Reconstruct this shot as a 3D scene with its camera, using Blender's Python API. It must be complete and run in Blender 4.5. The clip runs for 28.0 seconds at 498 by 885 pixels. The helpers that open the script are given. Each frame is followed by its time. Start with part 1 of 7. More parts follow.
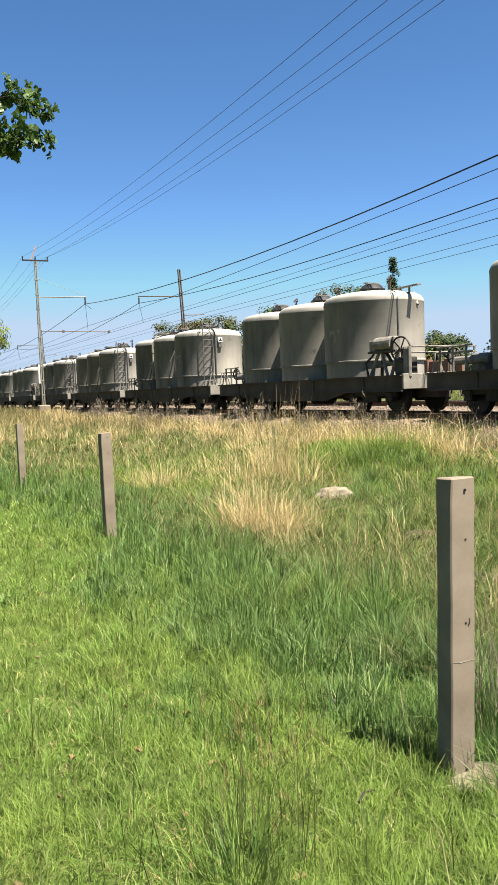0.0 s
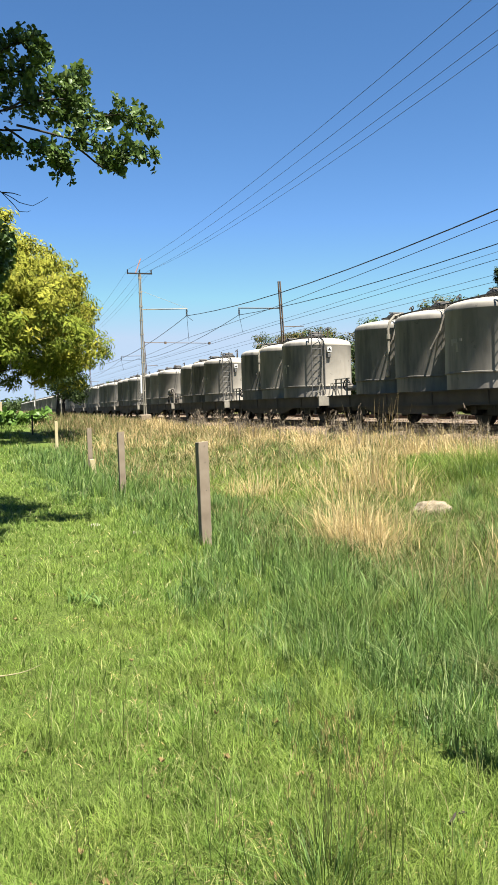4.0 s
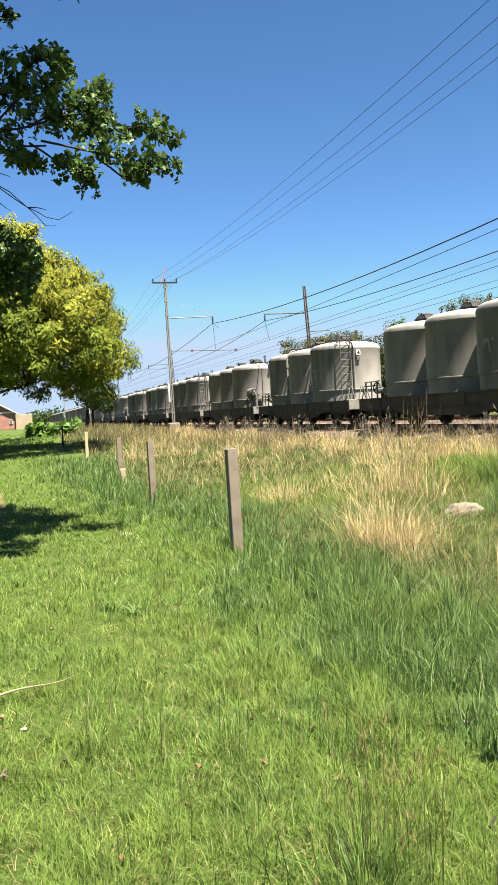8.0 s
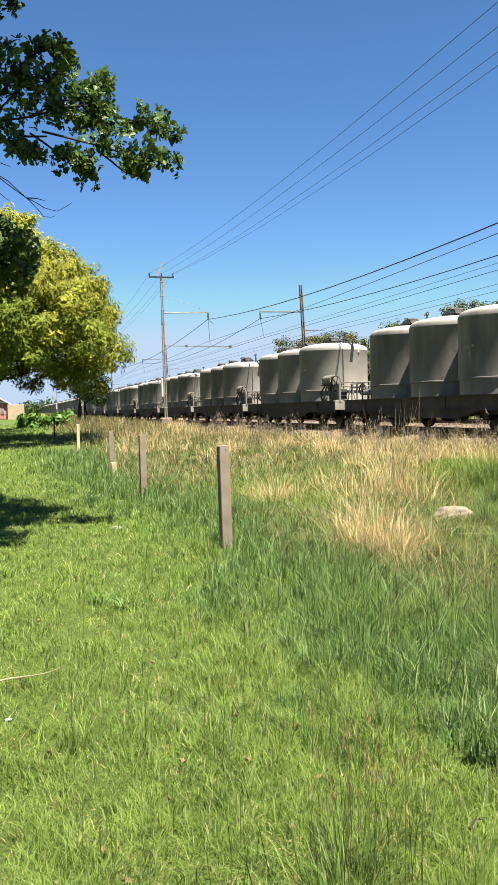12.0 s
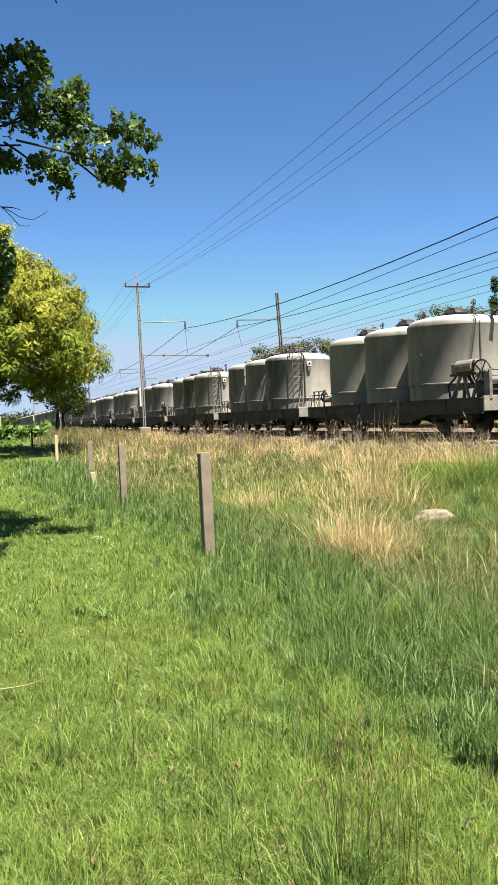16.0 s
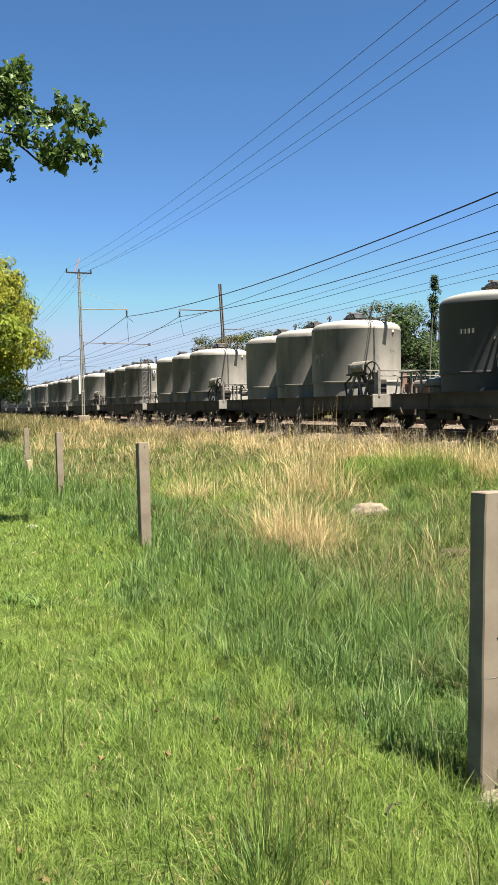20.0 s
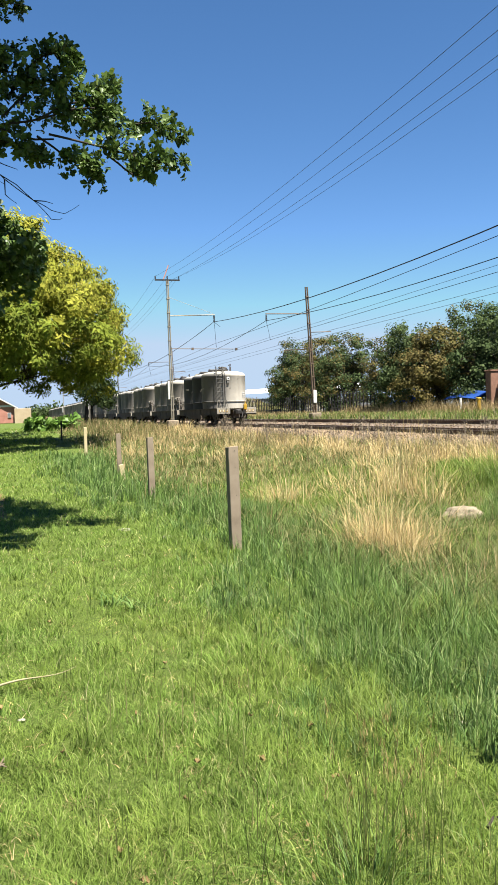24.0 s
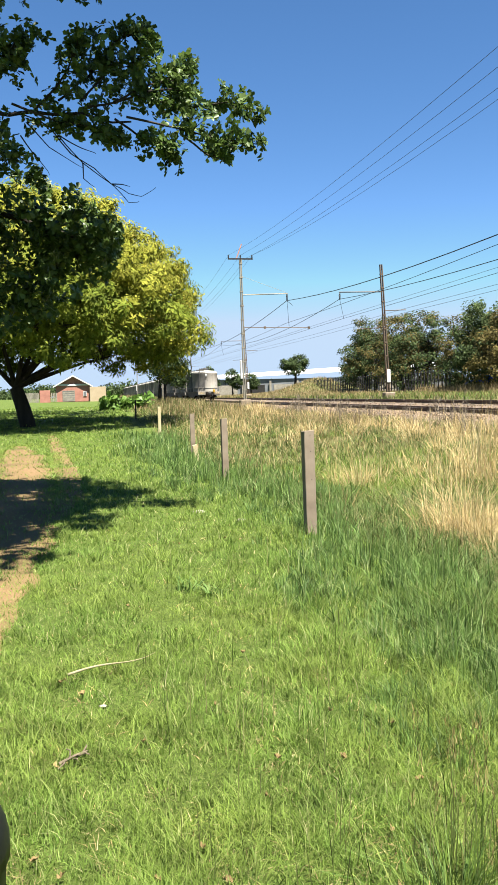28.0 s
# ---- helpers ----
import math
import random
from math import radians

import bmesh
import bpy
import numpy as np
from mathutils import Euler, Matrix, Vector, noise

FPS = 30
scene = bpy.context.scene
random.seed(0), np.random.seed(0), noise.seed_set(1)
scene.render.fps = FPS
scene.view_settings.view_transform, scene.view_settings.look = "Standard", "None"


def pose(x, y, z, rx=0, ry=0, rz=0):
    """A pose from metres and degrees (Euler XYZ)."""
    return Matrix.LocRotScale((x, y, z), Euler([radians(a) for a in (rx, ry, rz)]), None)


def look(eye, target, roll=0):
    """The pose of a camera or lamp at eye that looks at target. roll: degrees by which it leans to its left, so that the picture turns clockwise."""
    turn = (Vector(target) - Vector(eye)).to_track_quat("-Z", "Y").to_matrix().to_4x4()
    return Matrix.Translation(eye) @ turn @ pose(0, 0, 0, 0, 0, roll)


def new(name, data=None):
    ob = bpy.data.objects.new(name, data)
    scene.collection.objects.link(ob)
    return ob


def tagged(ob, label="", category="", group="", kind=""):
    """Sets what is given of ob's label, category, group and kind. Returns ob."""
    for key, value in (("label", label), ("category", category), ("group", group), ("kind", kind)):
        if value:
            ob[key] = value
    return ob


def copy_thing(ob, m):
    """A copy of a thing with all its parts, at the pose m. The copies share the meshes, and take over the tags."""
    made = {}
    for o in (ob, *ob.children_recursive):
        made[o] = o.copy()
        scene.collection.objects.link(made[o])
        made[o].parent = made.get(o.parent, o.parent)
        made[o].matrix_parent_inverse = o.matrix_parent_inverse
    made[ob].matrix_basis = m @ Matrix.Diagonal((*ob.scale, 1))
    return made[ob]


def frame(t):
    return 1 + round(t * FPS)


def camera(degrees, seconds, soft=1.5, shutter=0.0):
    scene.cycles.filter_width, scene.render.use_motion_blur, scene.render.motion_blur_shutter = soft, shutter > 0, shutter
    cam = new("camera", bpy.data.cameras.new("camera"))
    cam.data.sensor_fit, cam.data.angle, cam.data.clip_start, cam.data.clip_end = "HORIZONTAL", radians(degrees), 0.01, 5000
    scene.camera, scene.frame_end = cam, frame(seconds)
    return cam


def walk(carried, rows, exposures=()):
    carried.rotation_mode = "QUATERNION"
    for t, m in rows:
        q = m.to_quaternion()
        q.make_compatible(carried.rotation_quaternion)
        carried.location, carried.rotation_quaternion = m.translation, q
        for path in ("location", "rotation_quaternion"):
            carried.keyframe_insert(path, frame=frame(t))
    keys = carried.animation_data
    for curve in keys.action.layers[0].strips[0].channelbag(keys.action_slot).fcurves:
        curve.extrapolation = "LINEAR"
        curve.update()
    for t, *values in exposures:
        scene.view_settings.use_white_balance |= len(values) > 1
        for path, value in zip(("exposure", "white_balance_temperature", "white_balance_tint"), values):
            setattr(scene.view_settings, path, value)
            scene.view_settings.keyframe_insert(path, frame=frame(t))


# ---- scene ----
cam = camera(33.0, 28.0, soft=1.5)

PATH = [
    (0, (0.006, 0.013, 1.611), (0.8217, 1.8350, 1.4888), -2.11),
    (0.5, (0.004, 0.019, 1.608), (0.7536, 1.8684, 1.4770), -2.25),
    (1, (0.009, 0.019, 1.613), (0.7199, 1.8827, 1.4713), -2.69),
    (1.5, (0.010, 0.022, 1.607), (0.6186, 1.9219, 1.4594), -3.37),
    (2, (0.018, 0.029, 1.610), (0.5779, 1.9438, 1.4629), -1.54),
    (2.5, (0.024, 0.018, 1.597), (0.6667, 1.9085, 1.4832), -2.35),
    (4.5, (0.025, 0.008, 1.597), (0.6017, 1.9218, 1.5280), -1.28),
    (5, (0.020, 0.005, 1.599), (0.5517, 1.9328, 1.5524), -2.00),
    (5.5, (0.022, 0.006, 1.600), (0.5070, 1.9458, 1.5377), -2.85),
    (6, (0.023, 0.008, 1.601), (0.4800, 1.9536, 1.5302), -3.56),
    (6.5, (0.028, -0.000, 1.604), (0.4961, 1.9431, 1.5429), -3.87),
    (7, (0.023, -0.006, 1.601), (0.5163, 1.9314, 1.5445), -4.31),
    (7.5, (0.020, -0.004, 1.596), (0.5352, 1.9272, 1.5270), -3.97),
    (8, (0.016, -0.009, 1.602), (0.5517, 1.9164, 1.5311), -2.96),
    (8.5, (0.017, -0.011, 1.606), (0.5672, 1.9104, 1.5298), -2.21),
    (9, (0.013, -0.012, 1.600), (0.5734, 1.9063, 1.5208), -1.79),
    (9.5, (0.016, -0.013, 1.599), (0.5835, 1.9031, 1.5154), -1.48),
    (10, (0.016, -0.010, 1.604), (0.5825, 1.9058, 1.5143), -1.42),
    (10.5, (0.011, -0.010, 1.602), (0.5755, 1.9067, 1.5090), -1.38),
    (11, (0.009, -0.019, 1.602), (0.5773, 1.8959, 1.5101), -1.25),
    (11.5, (0.010, -0.020, 1.600), (0.5769, 1.8964, 1.5166), -1.04),
    (12, (0.006, -0.022, 1.607), (0.5607, 1.8984, 1.5287), -1.22),
    (12.5, (0.007, -0.019, 1.604), (0.5541, 1.9038, 1.5307), -1.19),
    (13, (0.002, -0.021, 1.605), (0.5423, 1.9037, 1.5362), -1.72),
    (13.5, (0.005, -0.022, 1.601), (0.5240, 1.9081, 1.5332), -2.24),
    (15.5, (-0.015, 0.014, 1.583), (0.5189, 1.9407, 1.5271), -2.57),
    (16, (-0.010, 0.006, 1.581), (0.5934, 1.9115, 1.5214), -2.18),
    (16.5, (-0.000, -0.013, 1.582), (0.7060, 1.8574, 1.5199), -2.14),
    (17, (0.002, -0.031, 1.581), (0.8351, 1.7857, 1.5006), -1.71),
    (17.5, (0.005, -0.035, 1.577), (0.9205, 1.7417, 1.4928), -1.18),
    (18, (0.008, -0.047, 1.580), (0.9308, 1.7262, 1.5066), -1.51),
    (18.5, (0.001, -0.042, 1.581), (0.8960, 1.7449, 1.5080), -1.39),
    (19, (0.001, -0.037, 1.578), (0.8640, 1.7659, 1.4963), -1.31),
    (19.5, (0.001, -0.033, 1.582), (0.8049, 1.7963, 1.4964), -1.13),
    (20, (-0.003, -0.023, 1.585), (0.7337, 1.8345, 1.5006), -0.84),
    (20.5, (-0.004, -0.016, 1.582), (0.6946, 1.8566, 1.4992), -0.91),
    (21, (-0.007, -0.017, 1.589), (0.6706, 1.8629, 1.5097), -0.84),
    (21.5, (-0.013, -0.012, 1.588), (0.6392, 1.8768, 1.5187), -0.55),
    (22, (-0.017, -0.004, 1.588), (0.5938, 1.8990, 1.5293), -0.42),
    (22.5, (-0.021, -0.005, 1.592), (0.5446, 1.9125, 1.5240), -0.74),
    (24.5, (-0.019, -0.004, 1.587), (0.5233, 1.9196, 1.5155), -1.70),
    (25, (-0.020, -0.005, 1.590), (0.5349, 1.9161, 1.5295), -2.16),
    (25.5, (-0.015, 0.020, 1.597), (0.4876, 1.9540, 1.5031), -2.52),
    (26, (-0.029, 0.042, 1.622), (0.3714, 1.9978, 1.4988), -2.16),
    (26.5, (-0.043, 0.062, 1.641), (0.3483, 2.0202, 1.5270), -1.60),
    (27, (-0.055, 0.075, 1.648), (0.3277, 2.0342, 1.5289), -1.24),
    (27.5, (-0.054, 0.079, 1.649), (0.3189, 2.0406, 1.5296), -1.29),
    (28, (-0.052, 0.073, 1.651), (0.3218, 2.0346, 1.5323), -1.44),
]
walk(cam, [(t, look(eye, target, roll)) for t, eye, target, roll in PATH], [(t, 2.05 + e, 6430, 10.5) for t, e in ((0, -0.03), (2.5, 0.0), (5, 0.03), (7, 0.06), (9, 0.0), (10, -0.04), (13, 0.0), (17, -0.07), (22, -0.06), (25, 0.0), (26, 0.06), (28, 0.07))])

# ---------------------------------------------------------------- light
SUN_EL, SUN_AZ = radians(66), radians(160)
SUN_DIR = Vector((math.sin(SUN_AZ) * math.cos(SUN_EL), math.cos(SUN_AZ) * math.cos(SUN_EL), math.sin(SUN_EL)))
world = bpy.data.worlds.new("sky")
world.use_nodes = True
scene.world = world
wn = world.node_tree.nodes
wl = world.node_tree.links
sky = wn.new("ShaderNodeTexSky")
sky.sky_type = "NISHITA"
sky.sun_disc = False
sky.sun_elevation = math.asin(SUN_DIR.z)
sky.sun_rotation = math.atan2(SUN_DIR.x, SUN_DIR.y)
sky.altitude = 1500
sky.air_density = 0.7
sky.dust_density = 0.0
sky.ozone_density = 0.85
wn["Background"].inputs["Strength"].default_value = 0.05
deep = wn.new("ShaderNodeHueSaturation")
deep.inputs["Hue"].default_value = 0.498
deep.inputs["Saturation"].default_value = 1.2
deep.inputs["Value"].default_value = 1.02
wl.new(sky.outputs["Color"], deep.inputs["Color"])
haze = wn.new("ShaderNodeMix")
haze.data_type = "RGBA"
haze.blend_type = "DARKEN"
haze.inputs[0].default_value = 1.0
haze.inputs[7].default_value = (2.68, 3.45, 4.42, 1)
wl.new(deep.outputs["Color"], haze.inputs[6])
wl.new(haze.outputs[2], wn["Background"].inputs["Color"])
sun_data = bpy.data.lights.new("sun", "SUN")
sun_data.energy = 5.0
sun_data.angle = radians(0.53)
sun_data.color = (1.0, 0.945, 0.84)
sun = new("sun", sun_data)
sun.matrix_world = look(SUN_DIR * 50, (0, 0, 0))

# ---------------------------------------------------------------- materials


def material(name, rough=0.8, metal=0.0, spec=0.3):
    m = bpy.data.materials.new(name)
    m.use_nodes = True
    b = m.node_tree.nodes["Principled BSDF"]
    b.inputs["Roughness"].default_value = rough
    b.inputs["Metallic"].default_value = metal
    b.inputs["Specular IOR Level"].default_value = spec
    return m, m.node_tree.nodes, m.node_tree.links, b


def coords(nodes, links, scale=(1, 1, 1), space="Object"):
    tc = nodes.new("ShaderNodeTexCoord")
    mp = nodes.new("ShaderNodeMapping")
    mp.inputs["Scale"].default_value = scale
    links.new(tc.outputs[space], mp.inputs["Vector"])
    return mp.outputs["Vector"]


def noise_node(nodes, links, vec, scale, detail=4, rough=0.55):
    n = nodes.new("ShaderNodeTexNoise")
    n.inputs["Scale"].default_value = scale
    n.inputs["Detail"].default_value = detail
    n.inputs["Roughness"].default_value = rough
    links.new(vec, n.inputs["Vector"])
    return n.outputs["Fac"]


def ramp(nodes, links, fac, stops):
    r = nodes.new("ShaderNodeValToRGB")
    e = r.color_ramp.elements
    while len(e) < len(stops):
        e.new(0.5)
    for k, (p, c) in enumerate(stops):
        e[k].position = p
        e[k].color = (*c, 1)
    links.new(fac, r.inputs["Fac"])
    return r.outputs["Color"]


def mix(nodes, links, fac, a, b, mode="MIX"):
    n = nodes.new("ShaderNodeMix")
    n.data_type = "RGBA"
    n.blend_type = mode
    for sock, v in ((n.inputs[0], fac), (n.inputs[6], a), (n.inputs[7], b)):
        if isinstance(v, (int, float)):
            sock.default_value = v
        elif isinstance(v, tuple):
            sock.default_value = (*v, 1)
        else:
            links.new(v, sock)
    return n.outputs[2]


def bump(nodes, links, b, fac, strength, dist=0.02):
    n = nodes.new("ShaderNodeBump")
    n.inputs["Strength"].default_value = strength
    n.inputs["Distance"].default_value = dist
    links.new(fac, n.inputs["Height"])
    links.new(n.outputs["Normal"], b.inputs["Normal"])


def grainy(name, stops, scale=6.0, fine=60.0, rough=0.8, metal=0.0, relief=0.3, dist=0.01, stretch=(1, 1, 1), space="Object", fine_amount=0.35, spec=0.3):
    """A worn surface: broad stains by the given colours, fine grain over them, and relief."""
    m, nd, ln, b = material(name, rough, metal, spec)
    v = coords(nd, ln, stretch, space)
    big = noise_node(nd, ln, v, scale, 5)
    small = noise_node(nd, ln, v, fine, 3)
    col = ramp(nd, ln, big, stops)
    grain = ramp(nd, ln, small, [(0.3, (0.55, 0.55, 0.55)), (0.7, (1.15, 1.15, 1.15))])
    col = mix(nd, ln, fine_amount, col, mix(nd, ln, 1.0, col, grain, "MULTIPLY"))
    ln.new(col, b.inputs["Base Color"])
    bump(nd, ln, b, small, relief, dist)
    return m


def blade_material(name, stops, patch, patch_scale=0.6, translucent=0.35, rough=0.55, gloss=0.25, tuft_scale=6.0, tuft_amount=0.8):
    """Leaves and blades: each one its own tone, patches over the ground, light shining through."""
    m, nd, ln, b = material(name, rough, 0.0, gloss)
    geo = nd.new("ShaderNodeNewGeometry")
    col = ramp(nd, ln, geo.outputs["Random Per Island"], stops)
    v = coords(nd, ln, (1, 1, 1), "Object")
    big = noise_node(nd, ln, v, patch_scale, 4)
    fac = ramp(nd, ln, big, [(0.38, (0, 0, 0)), (0.62, (1, 1, 1))])
    col = mix(nd, ln, fac, col, mix(nd, ln, 0.6, col, patch))
    tuft = ramp(nd, ln, noise_node(nd, ln, v, tuft_scale, 2), [(0.32, (0.5, 0.5, 0.5)), (0.5, (1, 1, 1)), (0.7, (1.35, 1.35, 1.35))])
    col = mix(nd, ln, tuft_amount, col, mix(nd, ln, 1.0, col, tuft, "MULTIPLY"))
    ln.new(col, b.inputs["Base Color"])
    tr = nd.new("ShaderNodeBsdfTranslucent")
    ln.new(col, tr.inputs["Color"])
    ms = nd.new("ShaderNodeMixShader")
    ms.inputs[0].default_value = translucent
    ln.new(b.outputs[0], ms.inputs[1])
    ln.new(tr.outputs[0], ms.inputs[2])
    ln.new(ms.outputs[0], nd["Material Output"].inputs["Surface"])
    return m


def tank_material(name, tint, soot_shade=0.0, lo=0.2, hi=0.8):
    m, nd, ln, b = material(name, 0.72, 0.0, 0.25)
    v = coords(nd, ln, (1, 1, 1))
    oi = nd.new("ShaderNodeObjectInfo")
    shift = nd.new("ShaderNodeVectorMath")
    shift.operation = "ADD"
    sc = nd.new("ShaderNodeVectorMath")
    sc.operation = "SCALE"
    cmb = nd.new("ShaderNodeCombineXYZ")
    for k in range(3):
        ln.new(oi.outputs["Random"], cmb.inputs[k])
    ln.new(cmb.outputs[0], sc.inputs[0])
    sc.inputs["Scale"].default_value = 37.0
    ln.new(v, shift.inputs[0])
    ln.new(sc.outputs[0], shift.inputs[1])
    v2 = shift.outputs[0]
    broad = noise_node(nd, ln, v2, 0.9, 4)
    st = nd.new("ShaderNodeMapping")
    st.inputs["Scale"].default_value = (2.0, 2.0, 0.35)
    ln.new(v2, st.inputs["Vector"])
    streak = noise_node(nd, ln, st.outputs[0], 1.6, 5, 0.6)
    col = ramp(nd, ln, broad, [(0.3, tuple(0.75 * c for c in tint)), (0.55, tint), (0.8, tuple(min(0.85, 1.2 * c) for c in tint))])
    dirt = ramp(nd, ln, streak, [(0.34, (0.55, 0.53, 0.51)), (0.50, (0.94, 0.93, 0.92)), (0.72, (1.08, 1.08, 1.06))])
    col = mix(nd, ln, 0.28, col, mix(nd, ln, 1.0, col, dirt, "MULTIPLY"))
    spots = noise_node(nd, ln, v2, 3.2, 6, 0.7)
    sp = ramp(nd, ln, spots, [(0.62, (0, 0, 0)), (0.70, (1, 1, 1))])
    col = mix(nd, ln, sp, col, mix(nd, ln, 0.55, col, (0.045, 0.042, 0.037)))
    if soot_shade:
        # soot streaks and painted shade on the near side, away from the sun
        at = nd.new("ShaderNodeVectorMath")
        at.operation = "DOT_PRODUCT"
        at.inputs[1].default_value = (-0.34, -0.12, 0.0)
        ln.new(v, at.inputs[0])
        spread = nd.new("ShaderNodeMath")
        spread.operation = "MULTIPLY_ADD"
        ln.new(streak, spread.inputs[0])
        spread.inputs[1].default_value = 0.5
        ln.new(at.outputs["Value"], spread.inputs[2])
        stain = ramp(nd, ln, spread.outputs[0], [(lo, (0, 0, 0)), (hi, (soot_shade, soot_shade, soot_shade))])
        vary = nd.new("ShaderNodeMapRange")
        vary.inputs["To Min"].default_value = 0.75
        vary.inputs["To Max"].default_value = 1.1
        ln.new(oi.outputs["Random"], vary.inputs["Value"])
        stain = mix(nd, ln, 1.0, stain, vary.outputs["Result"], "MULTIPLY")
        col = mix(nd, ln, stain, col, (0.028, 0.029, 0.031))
    pale = nd.new("ShaderNodeSeparateXYZ")
    ln.new(v, pale.inputs[0])
    ln.new(mix(nd, ln, ramp_z(nd, ln, pale.outputs["Z"]), col, mix(nd, ln, 0.75, col, (0.36, 0.345, 0.30))), b.inputs["Base Color"])
    bump(nd, ln, b, noise_node(nd, ln, v2, 40, 3), 0.12, 0.01)
    return m


def ramp_z(nd, ln, z):
    """Cement dust lies on the dome, above the shoulder of the tank."""
    r = nd.new("ShaderNodeMapRange")
    r.inputs["From Min"].default_value = 2.08
    r.inputs["From Max"].default_value = 2.20
    ln.new(z, r.inputs["Value"])
    return r.outputs["Result"]


# each tank colour carries painted shade on its near, unlit side
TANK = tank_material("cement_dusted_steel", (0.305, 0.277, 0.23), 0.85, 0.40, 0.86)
STAINED_SHADED = tank_material("stained_shaded_dusty_steel", (0.36, 0.327, 0.27), 0.9, 0.36, 0.80)
SOOTY_SHADED = tank_material("sooty_shaded_steel", (0.40, 0.37, 0.315), 1.0, 0.22, 0.62)
SILL = grainy("dark_painted_steel", [(0.3, (0.032, 0.027, 0.021)), (0.7, (0.075, 0.062, 0.048))], 1.2, 30, 0.85)
ENDPLATE = grainy("dusty_end_beam", [(0.3, (0.15, 0.135, 0.108)), (0.7, (0.25, 0.228, 0.185))], 3, 40, 0.8)
UNDER = grainy("greasy_steel", [(0.3, (0.00762, 0.00717, 0.00678)), (0.7, (0.0211, 0.019, 0.0169))], 3, 40, 0.6)
GEAR = grainy("dusty_grey_machinery", [(0.3, (0.10, 0.088, 0.072)), (0.7, (0.24, 0.215, 0.178))], 6, 60, 0.7)
DARKGEAR = grainy("dark_machinery", [(0.3, (0.018, 0.014, 0.012)), (0.7, (0.065, 0.052, 0.042))], 6, 60, 0.6)
LADDER = grainy("dusty_ladder_steel", [(0.3, (0.0422, 0.0401, 0.038)), (0.7, (0.11, 0.106, 0.0973))], 5, 60, 0.65)
CATWALK = grainy("rusty_catwalk_steel", [(0.3, (0.0296, 0.0253, 0.0211)), (0.7, (0.0845, 0.0717, 0.0591))], 4, 50, 0.75)
WHITE = grainy("white_paint", [(0.3, (0.42, 0.42, 0.40)), (0.7, (0.52, 0.52, 0.50))], 5, 60, 0.6)
YELLOW = grainy("yellow_paint", [(0.3, (0.262, 0.152, 0.00845)), (0.7, (0.317, 0.195, 0.0169))], 8, 60, 0.5)
BLACK = grainy("black_paint", [(0.3, (0.00845, 0.00845, 0.00845)), (0.7, (0.0169, 0.0169, 0.0169))], 8, 60, 0.5)
CONCRETE = grainy("weathered_concrete", [(0.25, (0.14, 0.11, 0.078)), (0.55, (0.195, 0.156, 0.114)), (0.8, (0.24, 0.198, 0.15))], 4, 140, 0.92, relief=0.2, dist=0.002, spec=0.15, fine_amount=0.2)
PALEWOOD = grainy("pale_timber", [(0.3, (0.32, 0.265, 0.14)), (0.7, (0.42, 0.36, 0.22))], 5, 60, 0.85, stretch=(1, 1, 0.1))
MAST = grainy("galvanised_mast_steel", [(0.3, (0.15, 0.135, 0.105)), (0.7, (0.26, 0.24, 0.19))], 0.8, 25, 0.6, 0.2, stretch=(1, 1, 0.3))
RUSTMAST = grainy("rusty_mast_steel", [(0.3, (0.06, 0.04, 0.027)), (0.7, (0.14, 0.098, 0.066))], 0.8, 25, 0.75, stretch=(1, 1, 0.3))
INSUL = grainy("dark_glazed_insulator", [(0.3, (0.0127, 0.0148, 0.0169)), (0.7, (0.0296, 0.0338, 0.038))], 5, 50, 0.25)
WIRE = grainy("weathered_copper_wire", [(0.3, (0.0106, 0.0106, 0.0127)), (0.7, (0.0211, 0.0211, 0.0232))], 1, 30, 0.5, 0.4)
THINWIRE = grainy("dull_aluminium_wire", [(0.3, (0.05, 0.055, 0.07)), (0.7, (0.08, 0.085, 0.10))], 1, 30, 0.5, 0.2)
RAIL = grainy("rusty_rail_steel", [(0.3, (0.045, 0.024, 0.015)), (0.7, (0.095, 0.052, 0.032))], 3, 50, 0.7)
RAILTOP = grainy("polished_rail_head", [(0.3, (0.148, 0.14, 0.135)), (0.7, (0.211, 0.203, 0.195))], 3, 50, 0.3, 0.9)
SLEEPER = grainy("concrete_sleeper", [(0.3, (0.0928, 0.08, 0.0678)), (0.7, (0.152, 0.135, 0.118))], 3, 60, 0.9)
BARK = grainy("rough_bark", [(0.3, (0.0148, 0.011, 0.00845)), (0.7, (0.0422, 0.033, 0.0253))], 3, 40, 0.95, relief=0.8, dist=0.03, stretch=(1, 1, 0.25))
TWIG = grainy("grey_twig", [(0.3, (0.0127, 0.011, 0.0101)), (0.7, (0.0338, 0.0296, 0.0253))], 5, 60, 0.9)
ROCK = grainy("sandy_rock", [(0.3, (0.12, 0.096, 0.062)), (0.5, (0.20, 0.165, 0.112)), (0.8, (0.28, 0.24, 0.175))], 7, 60, 0.95, relief=0.9, dist=0.02, fine_amount=0.6)
PALESTONE = grainy("bleached_stone", [(0.3, (0.20, 0.18, 0.14)), (0.7, (0.34, 0.315, 0.26))], 12, 90, 0.9)
BRICK = grainy("red_face_brick", [(0.3, (0.24, 0.105, 0.078)), (0.7, (0.33, 0.155, 0.115))], 1.5, 20, 0.9)
BROWNBRICK = grainy("brown_brick", [(0.3, (0.135, 0.07, 0.046)), (0.7, (0.205, 0.11, 0.074))], 3, 30, 0.9)
PLASTER = grainy("beige_plaster", [(0.3, (0.29, 0.225, 0.14)), (0.7, (0.35, 0.28, 0.185))], 1, 20, 0.9)
